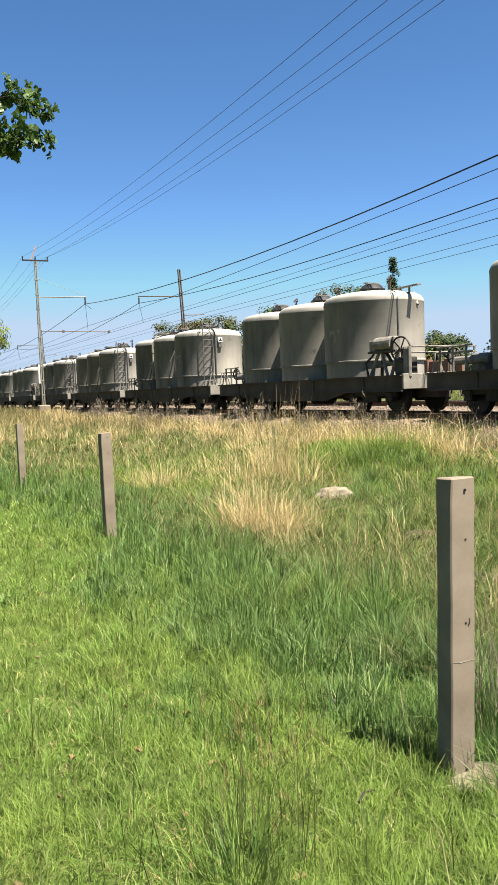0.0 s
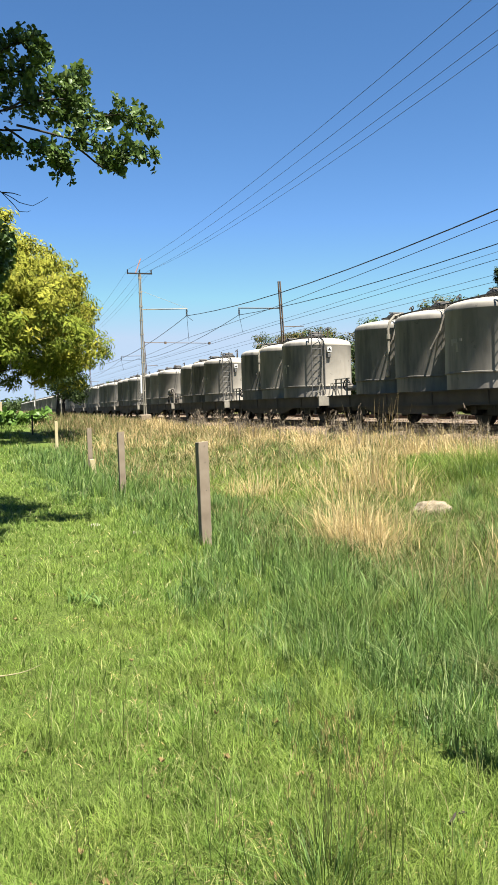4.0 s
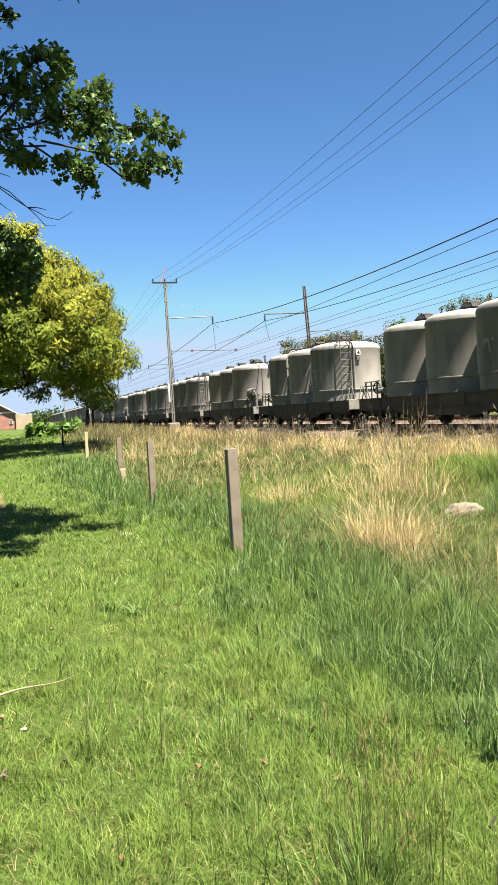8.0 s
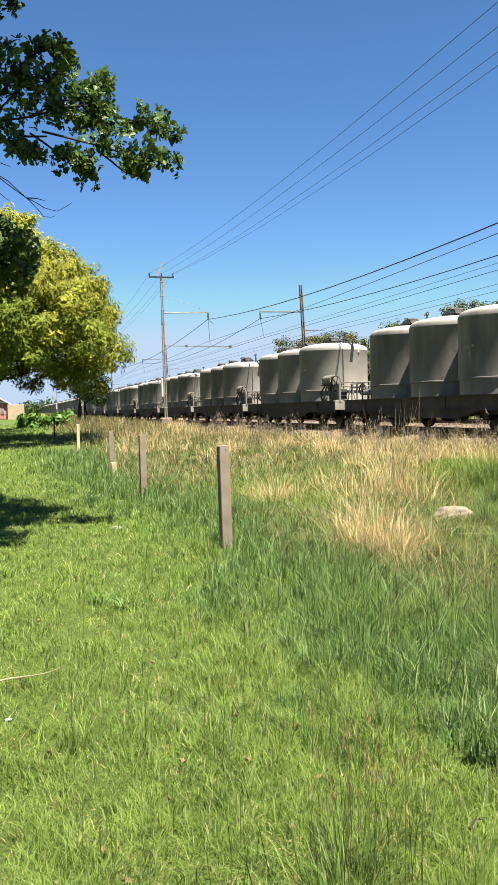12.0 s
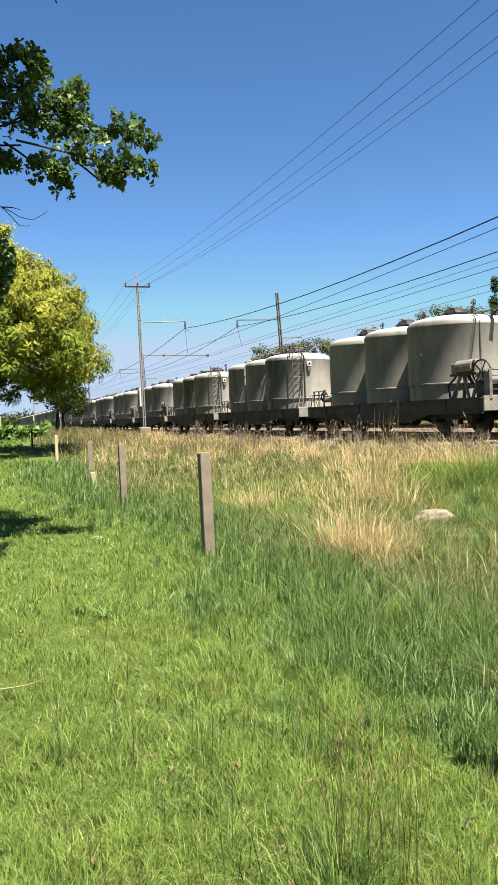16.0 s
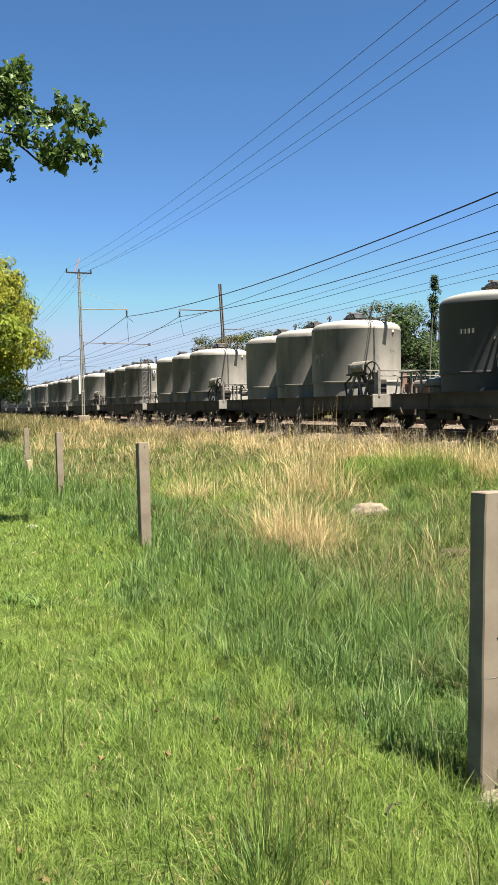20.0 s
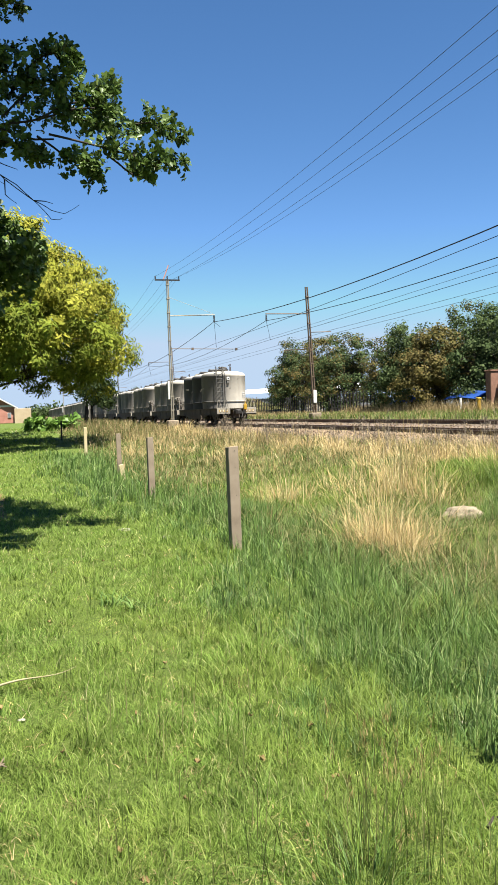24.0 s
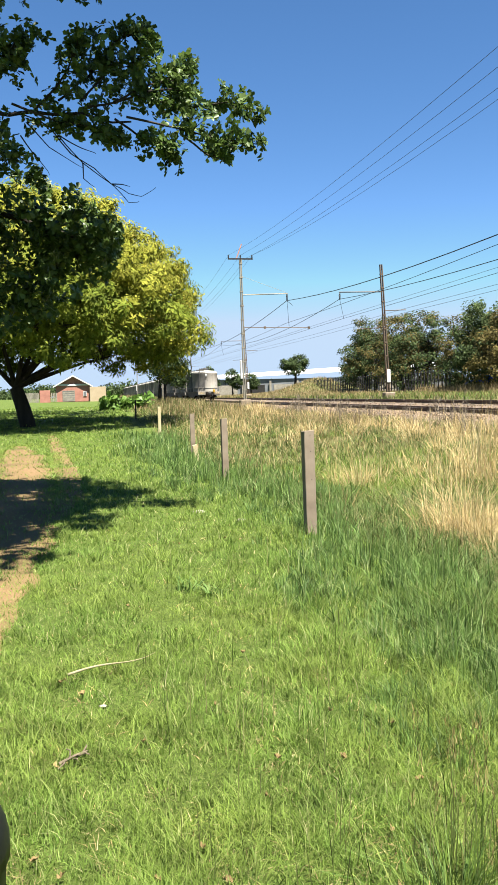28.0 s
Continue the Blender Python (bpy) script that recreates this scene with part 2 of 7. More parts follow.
TEAL = grainy("dark_teal_roof_sheet", [(0.3, (0.03, 0.05, 0.05)), (0.7, (0.05, 0.075, 0.075))], 0.6, 10, 0.6)
ROOFTILE = grainy("grey_roof_sheet", [(0.3, (0.0845, 0.08, 0.0762)), (0.7, (0.135, 0.131, 0.127))], 1, 20, 0.8)
SHEDROOF = grainy("white_roof_sheet", [(0.3, (0.55, 0.55, 0.54)), (0.7, (0.66, 0.66, 0.65))], 0.3, 6, 0.5)
SHEDWALL = grainy("grey_shed_wall", [(0.3, (0.0845, 0.0928, 0.101)), (0.7, (0.143, 0.152, 0.161))], 0.3, 6, 0.7)
TARP = grainy("blue_tarpaulin", [(0.3, (0.008, 0.03, 0.13)), (0.7, (0.015, 0.055, 0.20))], 0.8, 12, 0.85, spec=0.1)
FENCE = grainy("dark_palisade", [(0.3, (0.00845, 0.00845, 0.00845)), (0.7, (0.0253, 0.0232, 0.0211))], 2, 30, 0.8)
BIN = grainy("black_plastic", [(0.3, (0.00253, 0.00296, 0.00253)), (0.7, (0.00507, 0.00549, 0.00507))], 3, 60, 0.5, relief=0.05)
DRIFT = grainy("bleached_dead_wood", [(0.3, (0.06, 0.045, 0.03)), (0.7, (0.19, 0.15, 0.10))], 30, 160, 0.9)
DEADLEAF = grainy("dead_leaf", [(0.3, (0.115, 0.078, 0.03)), (0.7, (0.25, 0.18, 0.078))], 20, 200, 0.9)
STRAW = grainy("dry_straw", [(0.3, (0.211, 0.177, 0.0928)), (0.7, (0.262, 0.232, 0.14))], 20, 200, 0.85)
DIRT = grainy("trodden_reddish_soil", [(0.3, (0.095, 0.064, 0.026)), (0.5, (0.15, 0.10, 0.042)), (0.75, (0.175, 0.108, 0.052))], 0.9, 45, 0.95, relief=0.7, dist=0.02, fine_amount=0.7)
SOIL = grainy("dry_dark_soil", [(0.3, (0.038, 0.028, 0.015)), (0.7, (0.095, 0.072, 0.038))], 9, 60, 0.95, relief=0.9, dist=0.02, fine_amount=0.7)
BALLAST = grainy("brown_ballast_stone", [(0.3, (0.085, 0.062, 0.043)), (0.55, (0.15, 0.112, 0.08)), (0.8, (0.21, 0.16, 0.118))], 0.7, 14, 0.95, relief=1.0, dist=0.05, fine_amount=0.8)


def stone_material():
    m, nd, ln, b = material("loose_ballast_stones", 0.95, 0, 0.2)
    geo = nd.new("ShaderNodeNewGeometry")
    col = ramp(nd, ln, geo.outputs["Random Per Island"], [(0.0, (0.06, 0.041, 0.026)), (0.5, (0.135, 0.097, 0.062)), (1.0, (0.24, 0.182, 0.122))])
    ln.new(col, b.inputs["Base Color"])
    bump(nd, ln, b, noise_node(nd, ln, coords(nd, ln), 60, 3), 0.4, 0.01)
    return m


STONES = stone_material()


def ground_material():
    m, nd, ln, b = material("grassy_soil", 0.95, 0, 0.15)
    v = coords(nd, ln)
    broad = noise_node(nd, ln, v, 0.35, 5)
    fine = noise_node(nd, ln, v, 55, 6, 0.75)
    grassc = ramp(nd, ln, fine, [(0.32, (0.02, 0.034, 0.006)), (0.5, (0.06, 0.09, 0.014)), (0.7, (0.14, 0.165, 0.045))])
    dry = ramp(nd, ln, fine, [(0.3, (0.0549, 0.0444, 0.019)), (0.7, (0.143, 0.118, 0.0549))])
    sep = nd.new("ShaderNodeSeparateXYZ")
    ln.new(v, sep.inputs[0])
    rough_side = nd.new("ShaderNodeMapRange")
    rough_side.inputs["From Min"].default_value = 2.6
    rough_side.inputs["From Max"].default_value = 5.5
    ln.new(sep.outputs["X"], rough_side.inputs["Value"])
    dryness = nd.new("ShaderNodeMath")
    dryness.operation = "MULTIPLY"
    ln.new(rough_side.outputs[0], dryness.inputs[0])
    ln.new(ramp(nd, ln, broad, [(0.35, (0.25, 0.25, 0.25)), (0.65, (0.9, 0.9, 0.9))]), dryness.inputs[1])
    ln.new(mix(nd, ln, dryness.outputs[0], grassc, dry), b.inputs["Base Color"])
    bump(nd, ln, b, fine, 0.8, 0.03)
    return m


GROUND = ground_material()
LAWN = blade_material("lawn_grass", [(0.0, (0.066, 0.12, 0.018)), (0.35, (0.116, 0.195, 0.034)), (0.8, (0.190, 0.275, 0.062)), (0.94, (0.27, 0.315, 0.11)), (1.0, (0.39, 0.36, 0.20))], (0.205, 0.262, 0.052), 0.9, 0.5, gloss=0.12, tuft_scale=6.0, tuft_amount=0.75)
LUSH = blade_material("long_blue_green_grass", [(0.0, (0.034, 0.074, 0.021)), (0.5, (0.086, 0.154, 0.037)), (0.82, (0.152, 0.23, 0.067)), (1.0, (0.31, 0.345, 0.16))], (0.106, 0.17, 0.033), 0.9, 0.4, gloss=0.2, tuft_amount=0.9)
BRIGHT = blade_material("fresh_green_grass", [(0.0, (0.06, 0.105, 0.016)), (0.6, (0.118, 0.178, 0.032)), (0.92, (0.18, 0.225, 0.055)), (1.0, (0.26, 0.25, 0.10))], (0.125, 0.178, 0.03), 0.7, gloss=0.12)
OLIVE = blade_material("olive_rough_grass", [(0.0, (0.038, 0.068, 0.014)), (0.45, (0.08, 0.115, 0.028)), (0.75, (0.14, 0.145, 0.05)), (0.92, (0.215, 0.185, 0.088)), (1.0, (0.32, 0.275, 0.15))], (0.072, 0.106, 0.024), 0.5, gloss=0.15)
GOLD = blade_material("dry_golden_grass", [(0.0, (0.32, 0.235, 0.095)), (0.5, (0.515, 0.395, 0.185)), (1.0, (0.66, 0.56, 0.335))], (0.42, 0.30, 0.135), 0.8, 0.35, gloss=0.15)
PLUME = blade_material("brown_seed_plume", [(0.0, (0.095, 0.076, 0.056)), (0.6, (0.19, 0.155, 0.115)), (1.0, (0.34, 0.29, 0.225))], (0.15, 0.12, 0.085), 0.8, 0.25, gloss=0.1)
OAKLEAF = blade_material("dark_oak_leaf", [(0.0, (0.035, 0.062, 0.014)), (0.6, (0.07, 0.115, 0.026)), (0.9, (0.115, 0.17, 0.042)), (1.0, (0.17, 0.21, 0.06))], (0.062, 0.102, 0.02), 1.0, 0.3, 0.42, 0.28)
HEADS = blade_material("faded_seed_head", [(0.0, (0.15, 0.115, 0.055)), (0.6, (0.26, 0.195, 0.095)), (1.0, (0.40, 0.32, 0.18))], (0.22, 0.165, 0.08), 0.8, 0.3, gloss=0.1)
STALKHEAD = blade_material("straw_brown_stalk_head", [(0.0, (0.14, 0.12, 0.04)), (0.6, (0.25, 0.215, 0.08)), (1.0, (0.38, 0.335, 0.155))], (0.2, 0.17, 0.06), 0.8, 0.3, gloss=0.1)
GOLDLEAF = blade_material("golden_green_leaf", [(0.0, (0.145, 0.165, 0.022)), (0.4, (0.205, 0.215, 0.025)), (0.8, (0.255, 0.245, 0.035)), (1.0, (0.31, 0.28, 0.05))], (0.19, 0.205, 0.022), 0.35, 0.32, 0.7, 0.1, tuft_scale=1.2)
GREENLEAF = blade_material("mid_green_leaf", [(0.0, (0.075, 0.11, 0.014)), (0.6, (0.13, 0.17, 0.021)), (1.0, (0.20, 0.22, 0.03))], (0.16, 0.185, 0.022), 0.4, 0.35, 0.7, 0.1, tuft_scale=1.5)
FARGREEN = blade_material("grey_green_leaf", [(0.0, (0.027, 0.045, 0.016)), (0.6, (0.05, 0.074, 0.025)), (1.0, (0.08, 0.105, 0.042))], (0.048, 0.072, 0.024), 0.25, 0.3, 0.7, 0.1, tuft_scale=1.2)
FAROLIVE = blade_material("olive_brown_leaf", [(0.0, (0.055, 0.055, 0.017)), (0.6, (0.10, 0.09, 0.028)), (1.0, (0.16, 0.125, 0.045))], (0.125, 0.088, 0.03), 0.25, 0.3, 0.7, 0.1, tuft_scale=1.2)
CANNA = blade_material("broad_bright_leaf", [(0.0, (0.055, 0.115, 0.018)), (1.0, (0.13, 0.215, 0.04))], (0.09, 0.17, 0.026), 0.7, 0.3, 0.45, 0.3)

# ---------------------------------------------------------------- mesh helpers


class Bag:
    """Collects the vertices and faces of one mesh."""

    def __init__(self):
        self.v, self.f = [], []

    def add(self, verts, faces):
        n = len(self.v)
        self.v += [tuple(p) for p in verts]
        self.f += [tuple(i + n for i in f) for f in faces]
        return self

    def box(self, c, size, turn=None):
        x, y, z = (s / 2 for s in size)
        q = [Vector((sx * x, sy * y, sz * z)) for sx in (-1, 1) for sy in (-1, 1) for sz in (-1, 1)]
        if turn:
            r = Euler([radians(a) for a in turn]).to_matrix()
            q = [r @ p for p in q]
        q = [p + Vector(c) for p in q]
        return self.add(q, [(0, 1, 3, 2), (4, 6, 7, 5), (0, 4, 5, 1), (2, 3, 7, 6), (0, 2, 6, 4), (1, 5, 7, 3)])

    def block(self, c, size, b=0.02):
        """A box with bevelled edges."""
        bm = bmesh.new()
        bmesh.ops.create_cube(bm, size=1)
        for v in bm.verts:
            v.co = Vector((v.co.x * size[0], v.co.y * size[1], v.co.z * size[2])) + Vector(c)
        bmesh.ops.bevel(bm, geom=bm.edges[:], offset=b, segments=1, affect="EDGES")
        bm.verts.index_update()
        self.add([v.co for v in bm.verts], [[v.index for v in f.verts] for f in bm.faces])
        bm.free()
        return self

    def tube(self, pts, r, n=8, r1=None, cap=True):
        pts = [Vector(p) for p in pts]
        m = len(pts)
        rings = []
        side = None
        for k, p in enumerate(pts):
            d = (pts[min(k + 1, m - 1)] - pts[max(k - 1, 0)]).normalized()
            if side is None:
                side = d.cross(Vector((0, 0, 1)) if abs(d.z) < 0.9 else Vector((1, 0, 0))).normalized()
            else:
                side = (side - d * side.dot(d)).normalized()
            up = d.cross(side)
            rr = r if r1 is None else r + (r1 - r) * k / (m - 1)
            rings += [p + rr * (math.cos(a) * side + math.sin(a) * up) for a in (2 * math.pi * j / n for j in range(n))]
        faces = [(k * n + j, k * n + (j + 1) % n, (k + 1) * n + (j + 1) % n, (k + 1) * n + j) for k in range(m - 1) for j in range(n)]
        if cap:
            faces += [tuple(range(n))[::-1], tuple(range((m - 1) * n, m * n))]
        return self.add(rings, faces)

    def lathe(self, profile, n=32, at=(0, 0, 0)):
        """Turns (radius, z) about the z axis through at."""
        verts, faces, m = [], [], len(profile)
        for r, z in profile:
            verts += [(at[0] + r * math.cos(2 * math.pi * j / n), at[1] + r * math.sin(2 * math.pi * j / n), at[2] + z) for j in range(n)]
        faces = [(k * n + j, k * n + (j + 1) % n, (k + 1) * n + (j + 1) % n, (k + 1) * n + j) for k in range(m - 1) for j in range(n)]
        faces += [tuple(range(n))[::-1], tuple(range((m - 1) * n, m * n))]
        return self.add(verts, faces)

    def ring(self, c, axis, big, small, n=18, k=6):
        c, axis = Vector(c), Vector(axis).normalized()
        u = axis.orthogonal().normalized()
        w = axis.cross(u)
        verts = []
        for i in range(n):
            a = 2 * math.pi * i / n
            out = math.cos(a) * u + math.sin(a) * w
            for j in range(k):
                q = 2 * math.pi * j / k
                verts.append(c + out * (big + small * math.cos(q)) + axis * small * math.sin(q))
        return self.add(verts, [(i * k + j, ((i + 1) % n) * k + j, ((i + 1) % n) * k + (j + 1) % k, i * k + (j + 1) % k) for i in range(n) for j in range(k)])

    def mesh(self, name, smooth=False):
        me = bpy.data.meshes.new(name)
        me.from_pydata(self.v, [], self.f)
        if smooth:
            me.polygons.foreach_set("use_smooth", [True] * len(me.polygons))
        me.update()
        return me


def part(name, bag, mat, parent=None, label="", smooth=False, at=None):
    me = bag.mesh(name, smooth) if isinstance(bag, Bag) else bag
    if mat and not me.materials:
        me.materials.append(mat)
    ob = new(name, me)
    ob.parent = parent
    if at:
        ob.location = at
    if label:
        ob["label"] = label
    return ob


def thing(name, label, category, at=(0, 0, 0), group="", kind="", turn=0):
    ob = new(name)
    ob.empty_display_size = 0.2
    ob.matrix_basis = pose(*at, 0, 0, turn)
    return tagged(ob, label, category, group, kind)


def sharp_smooth(me, angle=40):
    me.polygons.foreach_set("use_smooth", [True] * len(me.polygons))
    me.set_sharp_from_angle(angle=radians(angle))
    return me


def fast_mesh(name, verts, faces, mat):
    """A mesh from arrays: faces is an n x 3 or n x 4 array."""
    me = bpy.data.meshes.new(name)
    k = faces.shape[1]
    me.vertices.add(len(verts))
    me.vertices.foreach_set("co", np.ascontiguousarray(verts, dtype=np.float32).ravel())
    me.loops.add(faces.size)
    me.loops.foreach_set("vertex_index", np.ascontiguousarray(faces, dtype=np.int32).ravel())
    me.polygons.add(len(faces))
    me.polygons.foreach_set("loop_start", np.arange(0, faces.size, k, dtype=np.int32))
    me.update(calc_edges=True)
    me.validate()
    me.materials.append(mat)
    return me


def smooth01(a, b, x):
    t = np.clip((np.asarray(x, float) - a) / (b - a), 0, 1)
    return t * t * (3 - 2 * t)


def waves(x, y, size, seed):
    """Smooth unevenness between about -1 and 1."""
    r = np.random.RandomState(seed)
    out = np.zeros_like(np.asarray(x, float) + np.asarray(y, float))
    for _ in range(7):
        a = r.uniform(0, 2 * math.pi)
        k = 2 * math.pi / (size * r.uniform(0.6, 1.7))
        out = out + np.sin((x * math.cos(a) + y * math.sin(a)) * k + r.uniform(0, 6.28))
    return out / 3.2


def mound(x, y):
    """A low grassy bank behind the far track, and a green hump below the ballast."""
    bank = 2.0 * np.exp(-(((x - 31.5) / 4.2) ** 2 + ((y - 112) / 11.0) ** 2))
    return bank + 0.26 * np.exp(-(((x - 8.5) / 1.0) ** 2 + ((y - 13.9) / 2.2) ** 2))


def height(x, y):
    """The lie of the land: lawn, hollow beside the fence, railway formation, verge beyond."""
    x, y = np.asarray(x, float), np.asarray(y, float)
    base = np.interp(y, [-60, 0, 10, 17, 24, 33, 45, 60, 135, 400], [0.1, 0.0, -0.06, -0.12, -0.10, 0.08, 0.32, 0.5, 0.9, 1.3])
    hollow = -0.11 * np.exp(-((x - 2.25) ** 2 + (y - 2.8) ** 2) / 0.45) - 0.14 * np.exp(-(((x - 5.2) / 1.5) ** 2)) * smooth01(2, 6, y) * (1 - smooth01(25, 40, y))
    form = 0.42 + 0 * y
    beyond = 0.98 + 0.25 * smooth01(18.5, 30, x) + 0.9 * smooth01(45, 160, x)
    z = base + hollow
    t = smooth01(6.8, 10.6, x)
    z = z * (1 - t) + form * t
    t = smooth01(14.5, 18.0, x)
    z = z * (1 - t) + beyond * t
    far = smooth01(150, 400, np.hypot(x, y))
    z = z * (1 - far) + 1.3 * far
    near = 1 - smooth01(60, 120, np.hypot(x, y))
    track = 1 - smooth01(9.5, 10.6, x) * (1 - smooth01(19, 20, x))
    z = z + mound(x, y)
    return z + 0.025 * near * track * waves(x, y, 2.2, 5) + 0.03 * near * track * waves(x, y, 6.0, 6)

# ---------------------------------------------------------------- ground


def build_ground():
    xs = np.concatenate([np.linspace(-400, -40, 10), np.linspace(-30, -8, 8), np.arange(-6, 22, 0.35), np.linspace(24, 60, 14), np.linspace(80, 700, 14)])
    ys = np.concatenate([np.linspace(-200, -20, 8), np.arange(-12, 1, 2), np.arange(2, 45, 0.4), np.arange(46, 120, 2.5), np.linspace(125, 1500, 24)])
    gx, gy = np.meshgrid(xs, ys)
    v = np.stack([gx, gy, height(gx, gy)], -1).reshape(-1, 3)
    n, m = len(xs), len(ys)
    i = (np.arange(m - 1)[:, None] * n + np.arange(n - 1)[None]).ravel()
    me = fast_mesh("ground", v, np.stack([i, i + 1, i + n + 1, i + n], -1), GROUND)
    me.polygons.foreach_set("use_smooth", [True] * len(me.polygons))
    tagged(new("ground", me), "green lawn falling to rough dry grass beside a railway", "ground", kind="structure")


build_ground()


def ribbon(name, line, width, mat, lift=0.012, label="", category=""):
    """A strip that lies on the land along a line, with an uneven edge."""
    pts = []
    for (x0, y0, w0), (x1, y1, w1) in zip(line, line[1:]):
        for k in range(12):
            t = k / 12
            pts.append((x0 + (x1 - x0) * t, y0 + (y1 - y0) * t, w0 + (w1 - w0) * t))
    pts.append(line[-1])
    verts, faces, cols = [], [], 9
    for k, (x, y, w) in enumerate(pts):
        wob_l, wob_r = 0.12 * noise.noise((y * 1.3, 3.1, 0)), 0.12 * noise.noise((y * 1.3, 8.7, 0))
        for c in range(cols):
            u = c / (cols - 1)
            px = x - w * width / 2 - wob_l + u * (w * width + wob_l + wob_r)
            edge = 1 - abs(2 * u - 1) ** 4
            verts.append((px, y, float(height(px, y)) + lift * (2 * edge - 1) + 0.006))
    for k in range(len(pts) - 1):
        faces += [(k * cols + c, k * cols + c + 1, (k + 1) * cols + c + 1, (k + 1) * cols + c) for c in range(cols - 1)]
    b = Bag()
    b.add(verts, faces)
    return tagged(part(name, b, mat, smooth=True), label, category, kind="structure")


PATH_LINE = [(-2.6, -14.0, 0.35), (-1.6, -3.0, 0.35), (-0.98, 4.0, 0.36), (-0.87, 6.5, 0.4), (-0.77, 8.6, 0.42), (-0.92, 10.5, 0.9), (-1.1, 13.0, 1.2), (-1.3, 17.0, 1.3), (-1.6, 21.0, 1.5), (-2.0, 25.5, 1.5), (-2.35, 29.0, 0.9), (-2.5, 30.5, 0.3)]
TRACE_LINE = [(-0.55, 12.0, 0.25), (-0.42, 15.0, 0.5), (-0.5, 18.5, 0.66), (-0.68, 21.5, 0.62), (-1.0, 27.0, 0.55), (-1.38, 32.5, 0.45), (-1.6, 36.0, 0.2)]
ribbon("path", PATH_LINE, 1.0, DIRT, 0.008, "trodden reddish earth path through the lawn", "path")
ribbon("path_trace", TRACE_LINE, 1.0, DIRT, 0.008, "narrow tan side track worn into the lawn", "path")

# ---------------------------------------------------------------- railway
TRACK_X, FAR_X, RAIL_Z, FAR_Z = 12.8, 16.75, 0.92, 1.06
Y0, Y1 = -40.0, 420.0


def ballast_bed():
    """The stone bed under both tracks, with a shoulder that falls to the grass."""
    prof = [(10.1, 0.30), (10.55, 0.46), (11.35, 0.745), (12.2, 0.775), (13.4, 0.775), (14.3, 0.80), (15.2, 0.86), (16.1, 0.915), (17.4, 0.915), (18.3, 0.90), (19.2, 0.84)]
    ys = np.concatenate([np.arange(-40, 0, 4), np.arange(0, 60, 0.5), np.arange(60, 421, 6)])
    v, f = [], []
    for y in ys:
        for x, z in prof:
            w = 0.05 * noise.noise((x * 1.5, y * 0.9, 2.2))
            v.append((x + (0.25 * noise.noise((y * 0.5, 1.7, 0)) if x < 11 else 0), y, z + w * (0.3 if 11.5 < x < 18 else 1)))
    n = len(prof)
    for k in range(len(ys) - 1):
        f += [(k * n + j, k * n + j + 1, (k + 1) * n + j + 1, (k + 1) * n + j) for j in range(n - 1)]
    b = Bag()
    b.add(v, f)
    tagged(part("ballast", b, BALLAST, smooth=True), "brown crushed stone bed of a double railway track", "ballast", kind="structure")


ballast_bed()


def loose_stones():
    r = np.random.RandomState(11)
    n = 18000
    y = 8 + 62 * r.rand(n) ** 1.5
    x = np.where(r.rand(n) < 0.75, 10.15 + 2.0 * r.rand(n), 12.2 + 5 * r.rand(n))
    z = np.interp(x, [10.1, 10.55, 11.35, 12.2, 13.4, 14.3, 15.2, 16.1, 17.4], [0.30, 0.46, 0.745, 0.775, 0.775, 0.80, 0.86, 0.915, 0.915]) + 0.005
    s = 0.026 + 0.034 * r.rand(n)
    octa = np.array([(1, 0, 0), (-1, 0, 0), (0, 1, 0), (0, -1, 0), (0, 0, 0.75), (0, 0, -0.75)], float)
    v = octa[None] * s[:, None, None] * (0.7 + 0.6 * r.rand(n, 6, 1))
    a = r.rand(n) * 6.28
    c, sn = np.cos(a)[:, None], np.sin(a)[:, None]
    v = np.stack([v[..., 0] * c - v[..., 1] * sn, v[..., 0] * sn + v[..., 1] * c, v[..., 2]], -1)
    v += np.stack([x, y, z], -1)[:, None]
    tri = np.array([(0, 2, 4), (2, 1, 4), (1, 3, 4), (3, 0, 4), (2, 0, 5), (1, 2, 5), (3, 1, 5), (0, 3, 5)])
    f = (np.arange(n)[:, None, None] * 6 + tri[None]).reshape(-1, 3)
    tagged(new("ballast_stones", fast_mesh("ballast_stones", v.reshape(-1, 3), f, STONES)), "loose brown ballast stones on the track shoulder", "stones", kind="stuff")


loose_stones()


def rail_mesh():
    prof = [(-0.065, -0.16), (0.065, -0.16), (0.065, -0.148), (0.012, -0.125), (0.012, -0.045), (0.034, -0.035), (0.034, -0.003), (0.028, 0), (-0.028, 0), (-0.034, -0.003), (-0.034, -0.035), (-0.012, -0.045), (-0.012, -0.125), (-0.065, -0.148)]
    b = Bag()
    n = len(prof)
    b.add([(x, y, z) for y in (Y0, Y1) for x, z in prof], [(j, (j + 1) % n, n + (j + 1) % n, n + j) for j in range(n)])
    me = b.mesh("rail")
    me.materials.append(RAIL)
    me.materials.append(RAILTOP)
    me.polygons[7].material_index = 1
    return me


